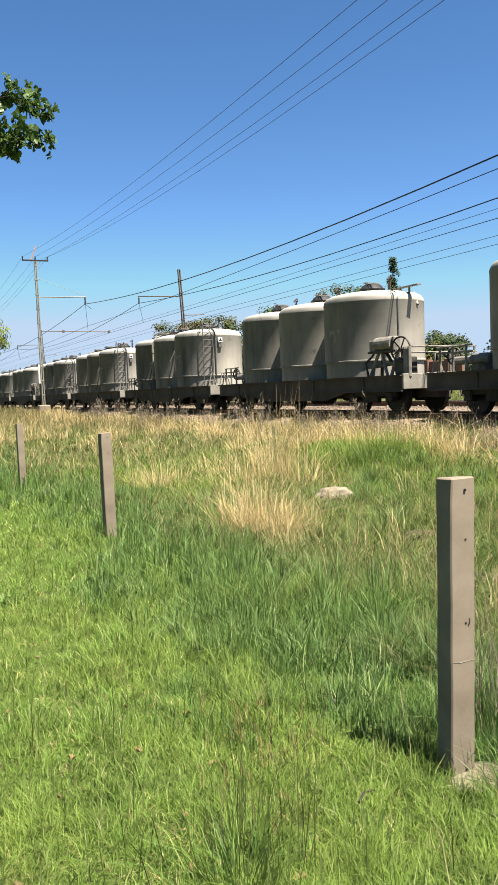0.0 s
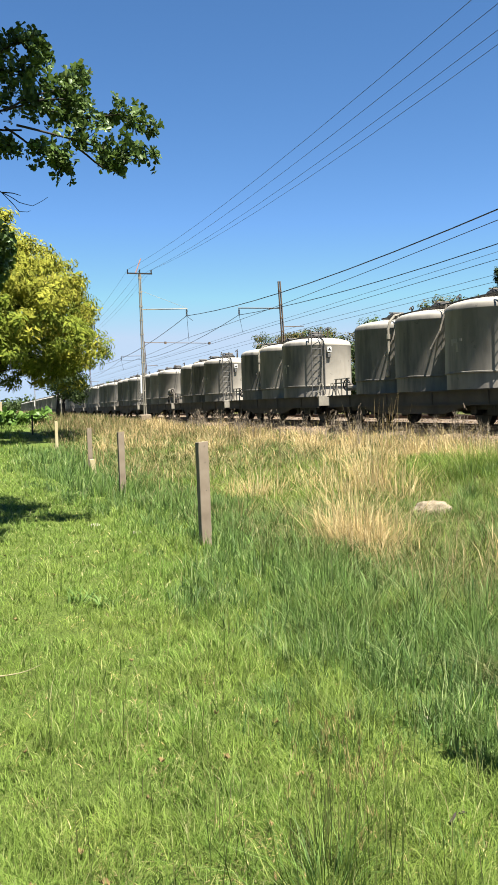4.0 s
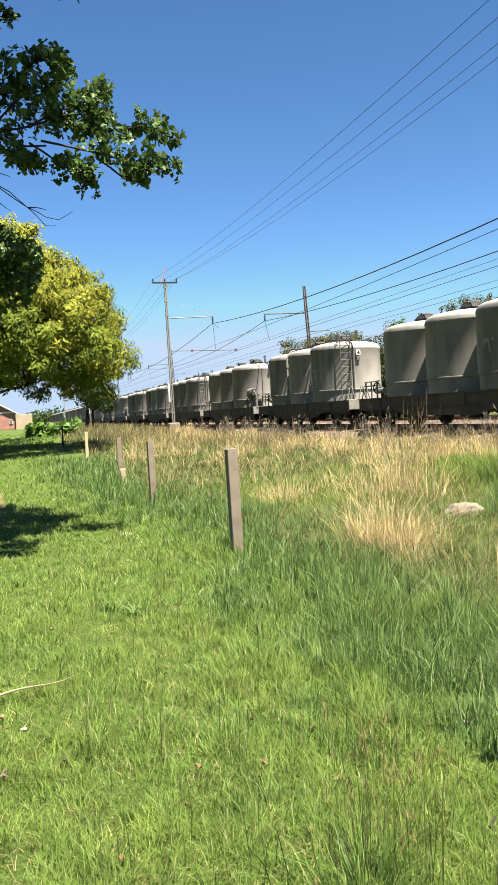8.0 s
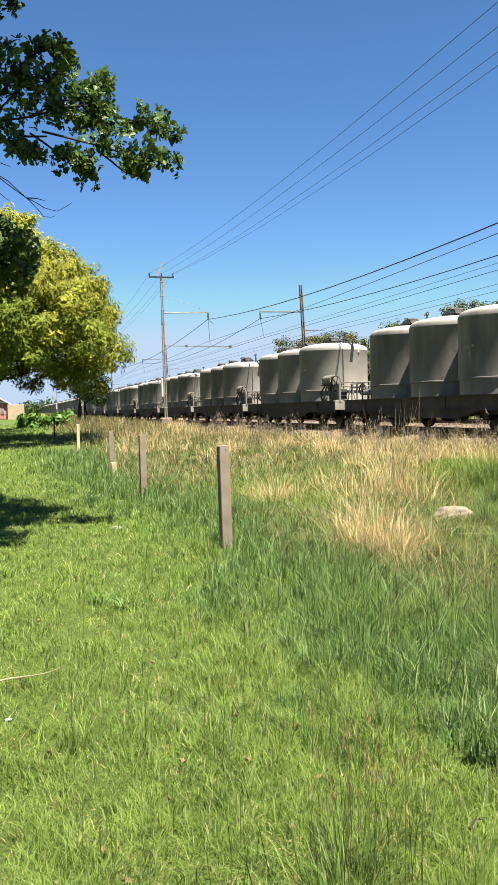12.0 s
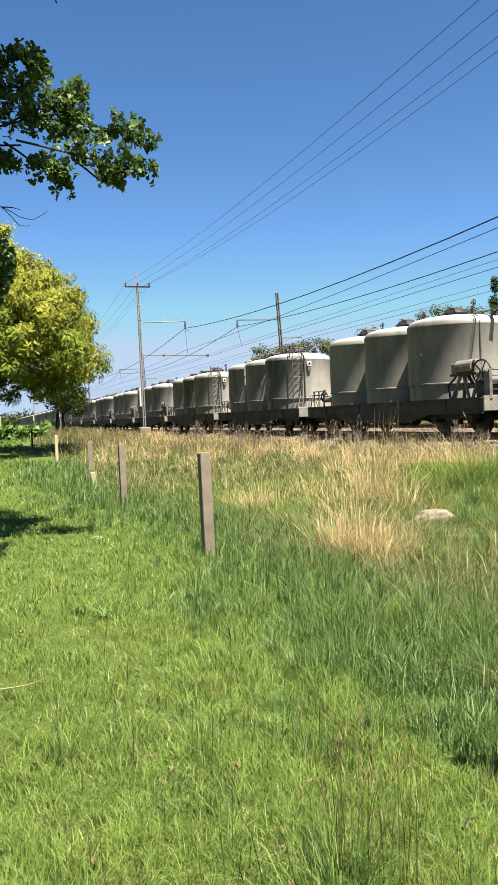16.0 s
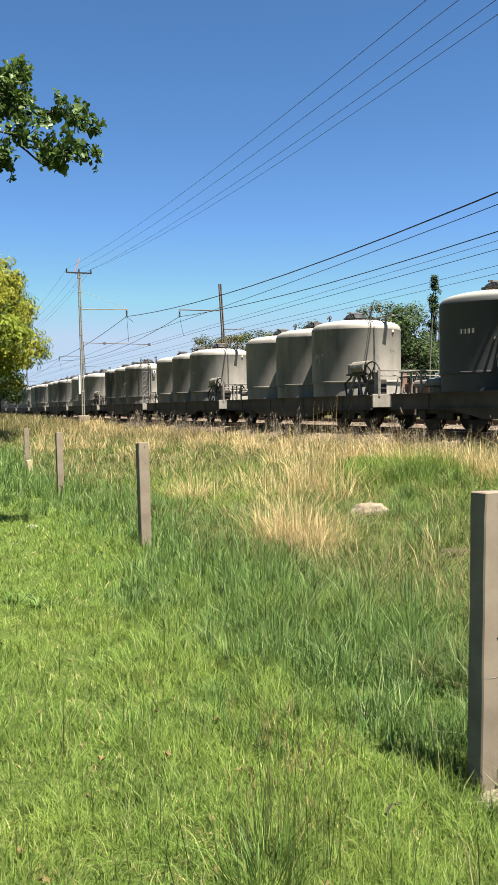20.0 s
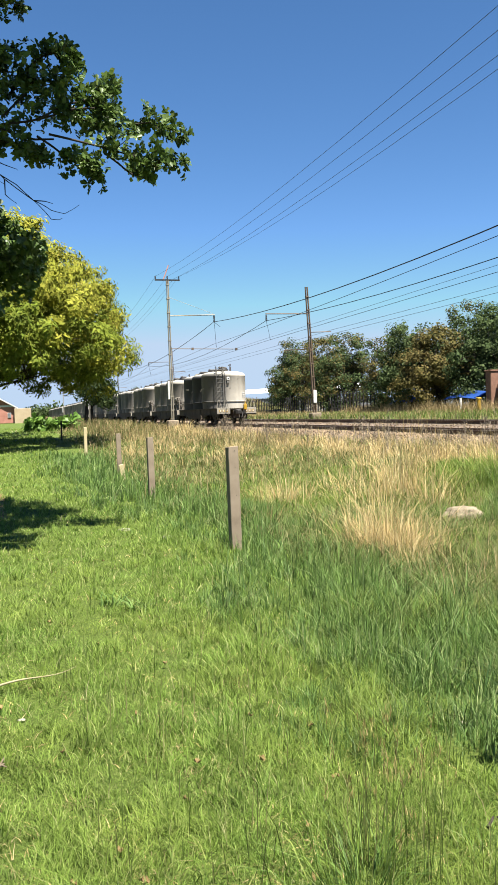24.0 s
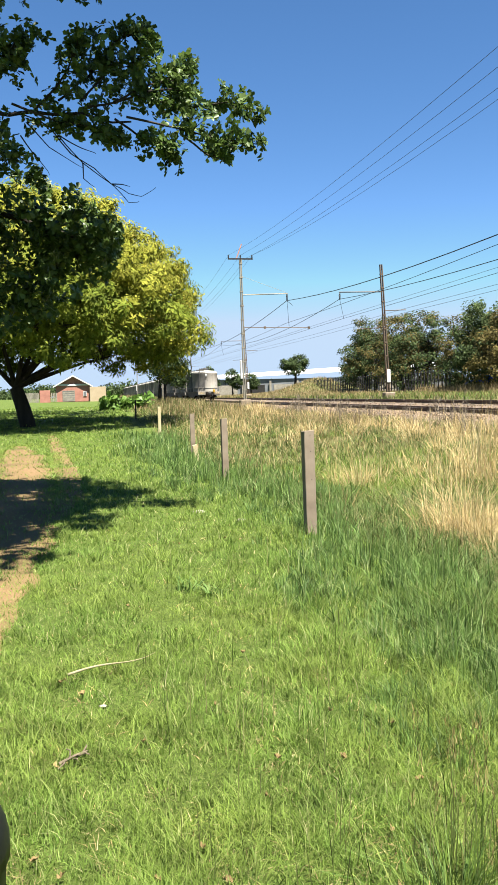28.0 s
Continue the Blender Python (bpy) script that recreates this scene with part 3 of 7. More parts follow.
def build_track(cx, z, label):
    t = tagged(thing("railway_track", label, "railway track", (cx, 0, z), "double track"), kind="structure")
    me = rail_mesh()
    for sx in (-0.5675, 0.5675):
        part("rail", me, None, t, at=(sx, 0, 0))
    sl = Bag().block((0, 0, 0), (2.05, 0.24, 0.2), 0.03).mesh("sleeper")
    near = [Y0 + 0.7 * k for k in range(int((Y1 - Y0) / 0.7))]
    rest = Bag()
    for y in near:
        if 12 < y < 80:
            part("sleeper", sl, SLEEPER, t, at=(0, y, -0.255))
        elif y < 220:
            rest.box((0, y, -0.255), (2.05, 0.24, 0.2))
    tagged(part("distant_sleepers", rest, SLEEPER, t), kind="stuff")
    return t


build_track(TRACK_X, RAIL_Z, "rusty rails on concrete sleepers under the train")
build_track(FAR_X, FAR_Z, "empty rusty rails on concrete sleepers behind the train")

# ---------------------------------------------------------------- train
PITCH, DECK = 12.4654, 0.95
TANK_Y = (3.05, 5.84, 8.63)
SILL_LEN = 11.5


def train_at(t):
    return -80.615 + 9.5644 * (t - 11) + 0.0264 * (t - 11) ** 2


def tank_mesh():
    prof = [(1.335, 0.0), (1.335, 0.395), (1.385, 0.405), (1.385, 0.435), (1.37, 0.445), (1.37, 1.97), (1.376, 1.98), (1.376, 2.0), (1.368, 2.04), (1.345, 2.10), (1.29, 2.16), (1.20, 2.205), (1.0, 2.255), (0.7, 2.30), (0.35, 2.33), (0.02, 2.34)]
    b = Bag()
    b.lathe(prof, 44)
    me = sharp_smooth(b.mesh("tank"), 35)
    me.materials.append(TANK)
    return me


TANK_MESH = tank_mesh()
STAINED_SHADED_MESH, SOOTY_SHADED_MESH = TANK_MESH.copy(), TANK_MESH.copy()
STAINED_SHADED_MESH.materials[0], SOOTY_SHADED_MESH.materials[0] = STAINED_SHADED, SOOTY_SHADED
HATCH_MESH = Bag().lathe([(0.33, -0.06), (0.33, 0.05), (0.36, 0.06), (0.36, 0.09), (0.31, 0.12), (0.27, 0.18), (0.18, 0.23), (0.02, 0.25)], 20).mesh("hatch", True)


def wheelset_mesh():
    b = Bag()
    b.tube([(-0.7, 0, 0), (0.7, 0, 0)], 0.07, 8)
    for s in (-1, 1):
        b.tube([(s * 0.50, 0, 0), (s * 0.53, 0, 0)], 0.45, 24)
        b.tube([(s * 0.53, 0, 0), (s * 0.635, 0, 0)], 0.42, 24)
    return b.mesh("wheelset")


WHEELSET = wheelset_mesh()


def bogie(parent, y):
    b = Bag()
    for s in (-1, 1):
        b.block((s * 0.82, y, 0.50), (0.14, 2.3, 0.16), 0.03)
        b.block((s * 0.82, y, 0.38), (0.15, 0.7, 0.22), 0.03)
        for dy in (-0.9, 0.9):
            b.block((s * 0.82, y + dy, 0.42), (0.22, 0.28, 0.26), 0.03)
        for dy in (-0.14, 0.0, 0.14):
            b.tube([(s * 0.84, y + dy, 0.30), (s * 0.84, y + dy, 0.52)], 0.06, 8)
    b.block((0, y, 0.52), (1.7, 0.4, 0.2), 0.03)
    fr = part("bogie", b, UNDER, parent, "dark greasy steel bogie")
    for dy in (-0.9, 0.9):
        part("wheelset", WHEELSET, UNDER, fr, at=(0, y + dy, 0.42))


def handwheel(parent, c, r=0.3, mat=None):
    b = Bag()
    b.ring(c, (1, 0.25, 0), r, 0.025, 22, 6)
    u = Vector((1, 0.25, 0)).normalized()
    o1 = u.orthogonal().normalized()
    o2 = u.cross(o1)
    for k in range(5):
        a = 2 * math.pi * k / 5
        b.tube([c, Vector(c) + r * (math.cos(a) * o1 + math.sin(a) * o2)], 0.016, 6)
    b.tube([Vector(c) - u * 0.05, Vector(c) + u * 0.25], 0.04, 8)
    return part("handwheel", b, mat or DARKGEAR, parent, "dark spoked brake handwheel")


def wagon(kind, n_name):
    label = {"ladder": "dusty grey cement wagon, three round tanks, ladder and catwalk",
             "winch": "dusty grey cement wagon, three round tanks, motor on deck",
             "tail": "last grey cement wagon, three round tanks and tail lamp"}[kind]
    w = thing("cement_wagon", label, "railway wagon", (TRACK_X, 0, RAIL_Z), "wagons of the train")
    # underframe
    for s in (-1, 1):
        b = Bag()
        b.box((s * 1.17, SILL_LEN / 2, DECK - 0.20), (0.05, SILL_LEN, 0.40))
        b.box((s * 1.20, SILL_LEN / 2, DECK - 0.02), (0.13, SILL_LEN, 0.03))
        b.box((s * 1.195, SILL_LEN / 2, DECK - 0.39), (0.10, SILL_LEN, 0.03))
        # fish belly between the bogies
        ya, yb, yc, yd = 2.6, 3.8, 7.7, 8.9
        z0, z1 = DECK - 0.40, DECK - 0.62
        for x in (s * 1.15, s * 1.19):
            b.add([(x, ya, z0), (x, yb, z1), (x, yc, z1), (x, yd, z0)], [(0, 1, 2, 3)])
        for k in range(4):
            b.box((s * 1.205, 1.75 + k * 2.67, DECK - 0.2), (0.03, 0.04, 0.34))
        part("side_sill", b, SILL, w)
    b = Bag().box((0, SILL_LEN / 2, DECK - 0.055), (2.3, SILL_LEN - 0.1, 0.05))
    for k in range(8):
        b.box((0, 0.6 + k * 1.45, DECK - 0.2), (2.28, 0.1, 0.2))
    b.box((0, SILL_LEN / 2, DECK - 0.35), (0.4, SILL_LEN, 0.45))
    part("deck", b, SILL, w)
    for y in (0.0, SILL_LEN):
        for s in (-1, 1):
            part("end_beam", Bag().block((s * 0.80, y, DECK - 0.165), (0.80, 0.07, 0.37), 0.012), ENDPLATE, w, "pale dusty end beam")
        d = -1 if y == 0 else 1
        b = Bag()
        b.block((0, y + d * 0.22, DECK - 0.25), (0.34, 0.5, 0.3), 0.05)
        b.block((0.05, y + d * 0.45, DECK - 0.25), (0.28, 0.12, 0.26), 0.04)
        b.tube([(0.3, y, DECK - 0.2), (0.32, y + d * 0.2, DECK - 0.35), (0.2, y + d * 0.42, DECK - 0.55)], 0.025, 6)
        part("coupler", b, UNDER, w)
    bogie(w, 1.95)
    bogie(w, 9.55)
    b = Bag()
    b.tube([(-0.35, 4.9, 0.42), (-0.35, 5.9, 0.42)], 0.2, 14)
    b.tube([(0.4, 4.2, 0.45), (0.4, 5.3, 0.45)], 0.17, 14)
    b.tube([(-0.5, 2.8, 0.5), (-0.5, 8.8, 0.5)], 0.03, 6)
    b.tube([(-0.9, 3.2, 0.55), (-0.9, 8.2, 0.55)], 0.025, 6)
    b.block((-0.75, 6.5, 0.40), (0.3, 0.5, 0.3), 0.03)
    part("brake_reservoir", b, UNDER, w)
    # tanks
    for k, y in enumerate(TANK_Y):
        shell = {"ladder": STAINED_SHADED_MESH, "winch": TANK_MESH, "tail": SOOTY_SHADED_MESH}[kind]
        tk = part("tank", shell, None, w, "round steel tank, black stains and painted shade, dusted with cement" if kind == "tail" else "round steel tank dusted with cement", at=(0, y, DECK))
        if kind == "tail" and k == 2:
            for j in range(4):
                a = radians(62 + 4.4 * j)
                part("lettering", Bag().box((-1.374 * math.sin(a), -1.374 * math.cos(a), 1.34), (0.05, 0.008, 0.11), (0, 0, -math.degrees(a))), ENDPLATE, tk, "worn pale lettering bar")
        if kind == "tail" and k == 0:
            for j in range(3):
                a = radians(-50)
                part("stripe", Bag().box((-1.376 * math.sin(a), -1.376 * math.cos(a), 0.72 + 0.11 * j), (0.36, 0.012, 0.05), (0, 0, -math.degrees(a))), WHITE, tk, "short white painted stripe")
        h = part("hatch", HATCH_MESH, UNDER, tk, "dark domed filling hatch", at=(0, 0.05, 2.32))
        b = Bag()
        b.tube([(0.36, -0.28, 2.26), (0.38, -0.30, 2.66), (0.32, -0.34, 2.71), (0.26, -0.36, 2.64)], 0.026, 6)
        b.ring((0.40, -0.30, 2.70), (1, 0, 0), 0.06, 0.015, 12, 5)
        part("vent_pipe", b, DARKGEAR, tk)
        part("stub_pipe", Bag().tube([(0.46, -0.1, 2.26), (0.46, -0.1, 2.60)], 0.03, 6), DARKGEAR, tk)
        part("hatch_bar", Bag().box((0, 0.05, 2.575), (0.5, 0.05, 0.04)), GEAR, tk)
    if kind in ("ladder", "tail"):
        # ladder square across the wagon's end, with a hoop on each stile
        lad = Bag()
        ly = TANK_Y[0] - 1.385
        for x in (-0.76, -0.36):
            lad.tube([(x, ly, DECK), (x, ly, DECK + 2.42), (x, ly + 0.05, DECK + 2.52), (x, ly + 0.13, DECK + 2.56), (x, ly + 0.22, DECK + 2.52), (x, ly + 0.27, DECK + 2.42), (x, ly + 0.28, DECK + 2.1)], 0.019, 6)
        for k in range(9):
            z = DECK + 0.2 + k * 0.27
            lad.tube([(-0.76, ly, z), (-0.36, ly, z)], 0.012, 5)
        part("ladder", lad, LADDER, w, "steel access ladder with hooped top")
        b = Bag()
        b.tube([(-0.24, ly - 0.01, DECK + 0.1), (-0.24, ly - 0.01, DECK + 2.0), (-0.24, ly + 0.14, DECK + 2.2), (-0.24, ly + 0.42, DECK + 2.29)], 0.022, 7)
        part("rear_pipe", b, LADDER, w)
        b = Bag()
        b.block((-0.05, TANK_Y[0] - 1.43, DECK + 1.80), (0.18, 0.05, 0.2), 0.01)
        sign = part("notice_plate", b, WHITE, w, "small white notice plate")
        x0, y0, z0 = -0.05, TANK_Y[0] - 1.459, DECK + 1.76
        part("notice_mark", Bag().add([(x0 - 0.065, y0, z0), (x0 + 0.065, y0, z0), (x0, y0, z0 + 0.12), (x0 - 0.065, y0 + 0.006, z0), (x0 + 0.065, y0 + 0.006, z0), (x0, y0 + 0.006, z0 + 0.12)], [(0, 1, 2), (0, 3, 4, 1), (1, 4, 5, 2), (2, 5, 3, 0)]), BLACK, sign, "black triangle mark")
        part("junction_box", Bag().block((-0.06, TANK_Y[0] - 1.42, DECK + 1.57), (0.13, 0.07, 0.15), 0.01), LADDER, w)
        # grating along the top, on brackets
        b = Bag()
        for x in (-0.66, -0.27):
            b.box((x, 5.25, DECK + 2.345), (0.025, 6.3, 0.045))
        for k in range(62):
            b.box((-0.465, 2.15 + 0.1 * k, DECK + 2.345), (0.37, 0.022, 0.025))
        for x in (-0.56, -0.465, -0.37):
            b.box((x, 5.25, DECK + 2.33), (0.012, 6.3, 0.018))
        part("catwalk", b, CATWALK, w, "narrow rusty grating catwalk over the tanks")
        for y in (2.7, 4.45, 5.84, 7.2, 8.3):
            part("catwalk_bracket", Bag().tube([(-0.46, y, DECK + 2.1), (-0.46, y, DECK + 2.335)], 0.026, 6).tube([(-0.64, y, DECK + 2.31), (-0.28, y, DECK + 2.31)], 0.02, 6), CATWALK, w)
        # riser with a valve in one gap between the tanks, a slanting stay in the other
        y = TANK_Y[1] + 1.395
        b = Bag().tube([(-1.04, y, DECK + 0.62), (-1.04, y, DECK + 1.9), (-0.98, y, DECK + 2.14), (-0.82, y, DECK + 2.32), (-0.6, y, DECK + 2.36)], 0.042, 8)
        b.block((-1.05, y, DECK + 0.58), (0.13, 0.13, 0.2), 0.03)
        b.tube([(-1.04, y, DECK + 1.62), (-1.04, y, DECK + 1.78)], 0.065, 8)
        part("riser_pipe", b, ENDPLATE, w, "pale dusty riser pipe with valve")
        for y, z in ((TANK_Y[0] + 1.395, 1.12), (TANK_Y[1] + 1.36, 1.1)):
            part("stay", Bag().tube([(-1.12, y + 0.16, DECK + z), (-0.92, y - 0.02, DECK + z + 0.5), (-0.74, y - 0.08, DECK + z + 1.2)], 0.026, 6), GEAR, w)
        for x0 in (-1.05, -0.62, 0.6, 1.0):
            b = Bag().tube([(x0 - 0.14, 0.12, DECK - 0.05), (x0 - 0.03, 0.1, DECK + 0.47), (x0 + 0.03, 0.1, DECK + 0.47), (x0 + 0.17, 0.12, DECK - 0.05)], 0.02, 6)
            part("hand_hoop", b, ENDPLATE, w, "pale bent grab rail")
        part("lever", Bag().tube([(1.1, 0.1, DECK - 0.05), (1.1, 0.1, DECK + 0.2), (1.28, 0.0, DECK + 0.62)], 0.018, 6), ENDPLATE, w)
    else:
        b = Bag()
        b.block((-0.92, 1.58, DECK + 0.76), (0.22, 0.26, 0.30), 0.02)
        b.tube([(-0.92, 1.46, DECK + 0.80), (-0.92, 0.72, DECK + 0.80)], 0.17, 16)
        b.block((-0.92, 0.66, DECK + 0.78), (0.2, 0.1, 0.36), 0.02)
        part("motor", b, GEAR, w, "grey electric motor on a stand")
        for y0, y1 in ((1.75, 1.40), (0.98, 1.30), (0.80, 0.55)):
            part("stand_leg", Bag().tube([(-0.97, y0, DECK), (-0.92, y1, DECK + 0.62)], 0.045, 6), GEAR, w)
            part("stand_leg", Bag().tube([(-0.62, y0, DECK), (-0.80, y1, DECK + 0.62)], 0.045, 6), DARKGEAR, w)
        part("stand_plate", Bag().box((-0.85, 1.15, DECK + 0.60), (0.4, 1.2, 0.05)), DARKGEAR, w)
        part("gear_rod", Bag().tube([(-0.8, 1.75, DECK + 0.25), (-0.85, 0.5, DECK + 0.32)], 0.05, 7), GEAR, w)
        part("drain_pipe", Bag().tube([(-0.95, 1.9, DECK), (-1.0, 1.92, DECK + 0.35), (-0.95, 1.7, DECK + 0.5), (-0.92, 1.6, DECK + 0.62)], 0.03, 6), DARKGEAR, w)
        part("gear_case", Bag().block((-0.8, 0.42, DECK + 0.22), (0.35, 0.5, 0.44), 0.03), DARKGEAR, w)
        handwheel(w, (-0.99, 0.36, DECK + 0.62), 0.30)
        b = Bag()
        for y in (-0.02, 0.16):
            b.tube([(-1.0, y, DECK - 0.05), (-1.0, y, DECK + 0.66)], 0.045, 6)
        b.block((-1.0, 0.08, DECK + 0.30), (0.1, 0.14, 0.68), 0.02)
        for z in (0.52, 0.66):
            b.tube([(-1.0, 0.16, DECK + z), (-0.9, 0.0, DECK + z), (1.0, 0.0, DECK + z)], 0.022, 6)
        b.tube([(0.95, 0.0, DECK - 0.05), (0.95, 0.0, DECK + 0.66)], 0.03, 6)
        b.tube([(0.2, 0.0, DECK - 0.05), (0.2, 0.0, DECK + 0.66)], 0.03, 6)
        part("guard_rail", b, GEAR, w)
        b = Bag()
        b.tube([(-0.14, TANK_Y[0] - 1.378, DECK + 0.5), (-0.14, TANK_Y[0] - 1.378, DECK + 1.99), (-0.13, TANK_Y[0] - 1.24, DECK + 2.19), (-0.1, TANK_Y[0] - 0.9, DECK + 2.28)], 0.022, 7)
        part("rear_strap", b, LADDER, w)
        b = Bag()
        b.box((0.32, TANK_Y[0] - 1.15, DECK + 2.34), (0.13, 1.1, 0.03))
        for y in (-0.85, -1.25):
            b.tube([(0.32, TANK_Y[0] + y, DECK + 2.05), (0.32, TANK_Y[0] + y, DECK + 2.34)], 0.03, 6)
        b.tube([(0.55, TANK_Y[0] - 1.27, DECK + 1.86), (0.6, TANK_Y[0] - 1.05, DECK + 2.2)], 0.05, 6)
        part("rear_step_plate", b, GEAR, w, "small step plate over the rear tank")
    # dried pale splash on the rear tank
    b = Bag()
    for a, z, wd, h in ((0, 1.22, 0.20, 0.11), (5, 1.19, 0.10, 0.16), (-4, 1.06, 0.07, 0.24), (-9, 1.24, 0.09, 0.07)):
        q = radians(86 + a)
        b.box((-1.373 * math.sin(q), TANK_Y[0] - 1.373 * math.cos(q), DECK + z), (wd, 0.006, h), (0, 0, -math.degrees(q)))
    part("dried_splash", b, ENDPLATE, w, "pale dried splash")
    # front end
    handwheel(w, (-0.62, 11.25, DECK + 0.36), 0.19)
    for x0 in (-1.0, 0.75):
        part("hand_hoop", Bag().tube([(x0 - 0.14, 11.38, DECK - 0.05), (x0 - 0.03, 11.4, DECK + 0.45), (x0 + 0.03, 11.4, DECK + 0.45), (x0 + 0.17, 11.38, DECK - 0.05)], 0.02, 6), ENDPLATE, w, "pale bent grab rail")
    for x in (-1.05, 0.9):
        b = Bag()
        for y in (10.3, 10.75, 11.2):
            b.tube([(x, y, DECK), (x, y, DECK + 0.55)], 0.03, 6)
        for z in (0.42, 0.56):
            b.tube([(x, 11.3, DECK + z), (x, 10.1, DECK + z)], 0.022, 6)
        part("front_rail", b, GEAR, w)
    part("front_pipe", Bag().tube([(-0.6, 10.02, DECK + 0.25), (-0.6, 11.2, DECK + 0.25)], 0.1, 10), GEAR, w)
    part("valve_box", Bag().block((-0.2, 10.7, DECK + 0.18), (0.4, 0.5, 0.44), 0.03), GEAR, w)
    if kind == "tail":
        for s in (-1, 1):
            for k in range(3):
                mark = part("marker_square", Bag().block((s * 0.80 + (k - 1) * 0.2, -0.04, DECK - 0.17), (0.12, 0.012, 0.13), 0.004), YELLOW, w, "yellow marker square")
                part("marker_centre", Bag().block((s * 0.80 + (k - 1) * 0.2, -0.048, DECK - 0.17), (0.06, 0.012, 0.07), 0.004), WHITE, mark)
        b = Bag().block((0.50, -0.12, DECK + 0.05), (0.2, 0.16, 0.34), 0.03).tube([(0.5, -0.12, DECK + 0.2), (0.5, -0.12, DECK + 0.36)], 0.03, 6)
        part("tail_lamp", b, YELLOW, w, "yellow tail lamp box")
    return w


SEQUENCE = "TBBABAABBBBABAAABAAABABBABAABABBAB"
WAGONS = []
first = {}
for k, kind in enumerate(SEQUENCE):
    if kind not in first:
        first[kind] = wagon({"T": "tail", "A": "ladder", "B": "winch"}[kind], k)
        WAGONS.append(first[kind])
    else:
        WAGONS.append(copy_thing(first[kind], pose(TRACK_X, PITCH * k, RAIL_Z)))

# ---------------------------------------------------------------- masts and wires


def mast_column(parent, h, lean, mat, name="column", gap=0.10):
    """Two channels joined by battens."""
    b = Bag()
    for s in (-1, 1):
        x0 = s * gap
        b.add([(x0 + dx, dy, 0) for dx in (-0.03, 0.03) for dy in (-0.09, 0.09)] + [(x0 * 0.75 + dx + lean, dy, h) for dx in (-0.025, 0.025) for dy in (-0.08, 0.08)],
              [(0, 1, 5, 4), (2, 6, 7, 3), (0, 4, 6, 2), (1, 3, 7, 5), (4, 5, 7, 6), (0, 2, 3, 1)])
    n = int(h / 0.9)
    for k in range(1, n + 1):
        b.box((lean * k * 0.9 / h, 0, k * 0.9), (0.2, 0.19, 0.09))
    part(name, b, mat, parent)
    part("footing", Bag().block((0, 0, 0.0), (0.7, 0.7, 0.5), 0.05), CONCRETE, parent)


def insulator(parent, p, axis=(0, 0, 1), n=4, r=0.07, step=0.07):
    b = Bag()
    a = Vector(axis)
    p = Vector(p)
    for k in range(n):
        q = p + a * step * k
        b.tube([q, q + a * step * 0.5, q + a * step * 0.95], r, 10, r * 0.35)
    part("insulator", b, INSUL, parent, "dark glazed insulator")


def near_mast(at, lean=-0.08):
    m = thing("catenary_mast", "grey steel catenary mast with crossarm and bracket arm", "mast", at, "masts along the railway")
    mast_column(m, 9.25, lean, MAST, gap=0.062)
    z = 9.3
    b = Bag().box((lean, 0, z), (1.62, 0.09, 0.085)).box((lean, 0, z - 0.2), (0.17, 0.15, 0.3))
    part("crossarm", b, UNDER, m)
    for x in (-0.78, 0.0, 0.76):
        insulator(m, (x + lean, 0, z + 0.06), n=3, r=0.06)
    part("bayonet", Bag().tube([(-0.35, 0, z), (0.02, 0, z + 0.95)], 0.035, 6), grey_red, m, "slanting reddish earth-wire stay")
    b = Bag().tube([(-0.02, 0, 7.0), (3.0, 0, 7.08)], 0.035, 8)
    b.tube([(-0.04, 0, 8.2), (2.9, 0, 7.15)], 0.010, 5)
    part("bracket_arm", b, MAST, m)
    insulator(m, (2.95, 0, 6.62), (0, 0, 1), 5, 0.075, 0.085)
    part("drop_rod", Bag().tube([(2.95, 0, 6.62), (3.05, 0, 4.95)], 0.012, 5).tube([(2.95, 0, 6.6), (3.35, 0, 6.3)], 0.014, 5), WIRE, m)
    part("sign_box", Bag().block((-0.22, -0.06, 2.2), (0.12, 0.2, 1.2), 0.02), WHITE, m, "pale narrow cable box")
    return m


def far_mast(at, lean=-0.42):
    m = thing("catenary_mast", "brown rusty steel catenary mast with bracket arm and white plate", "mast", at, "masts along the railway")
    mast_column(m, 8.75, lean, RUSTMAST, gap=0.085)
    b = Bag().tube([(lean * 0.8, 0, 6.95), (-3.35, 0, 6.93)], 0.035, 8)
    part("bracket_arm", b, RUSTMAST, m)
    insulator(m, (-3.3, 0, 6.45), (0, 0, 1), 5, 0.075, 0.085)
    part("drop_rod", Bag().tube([(-3.3, 0, 6.45), (-3.05, 0, 5.2)], 0.012, 5), WIRE, m)
    part("side_arm", Bag().tube([(-0.2, 0, 4.6), (-1.6, 1.5, 4.6)], 0.03, 6), RUSTMAST, m)
    part("back_arm", Bag().tube([(lean * 0.6, 0, 5.7), (1.3, 0, 5.75)], 0.03, 6), RUSTMAST, m)
    part("notice_plate", Bag().block((-0.02, -0.14, 1.35), (0.24, 0.02, 0.85), 0.008), WHITE, m, "white upright notice plate")
    return m


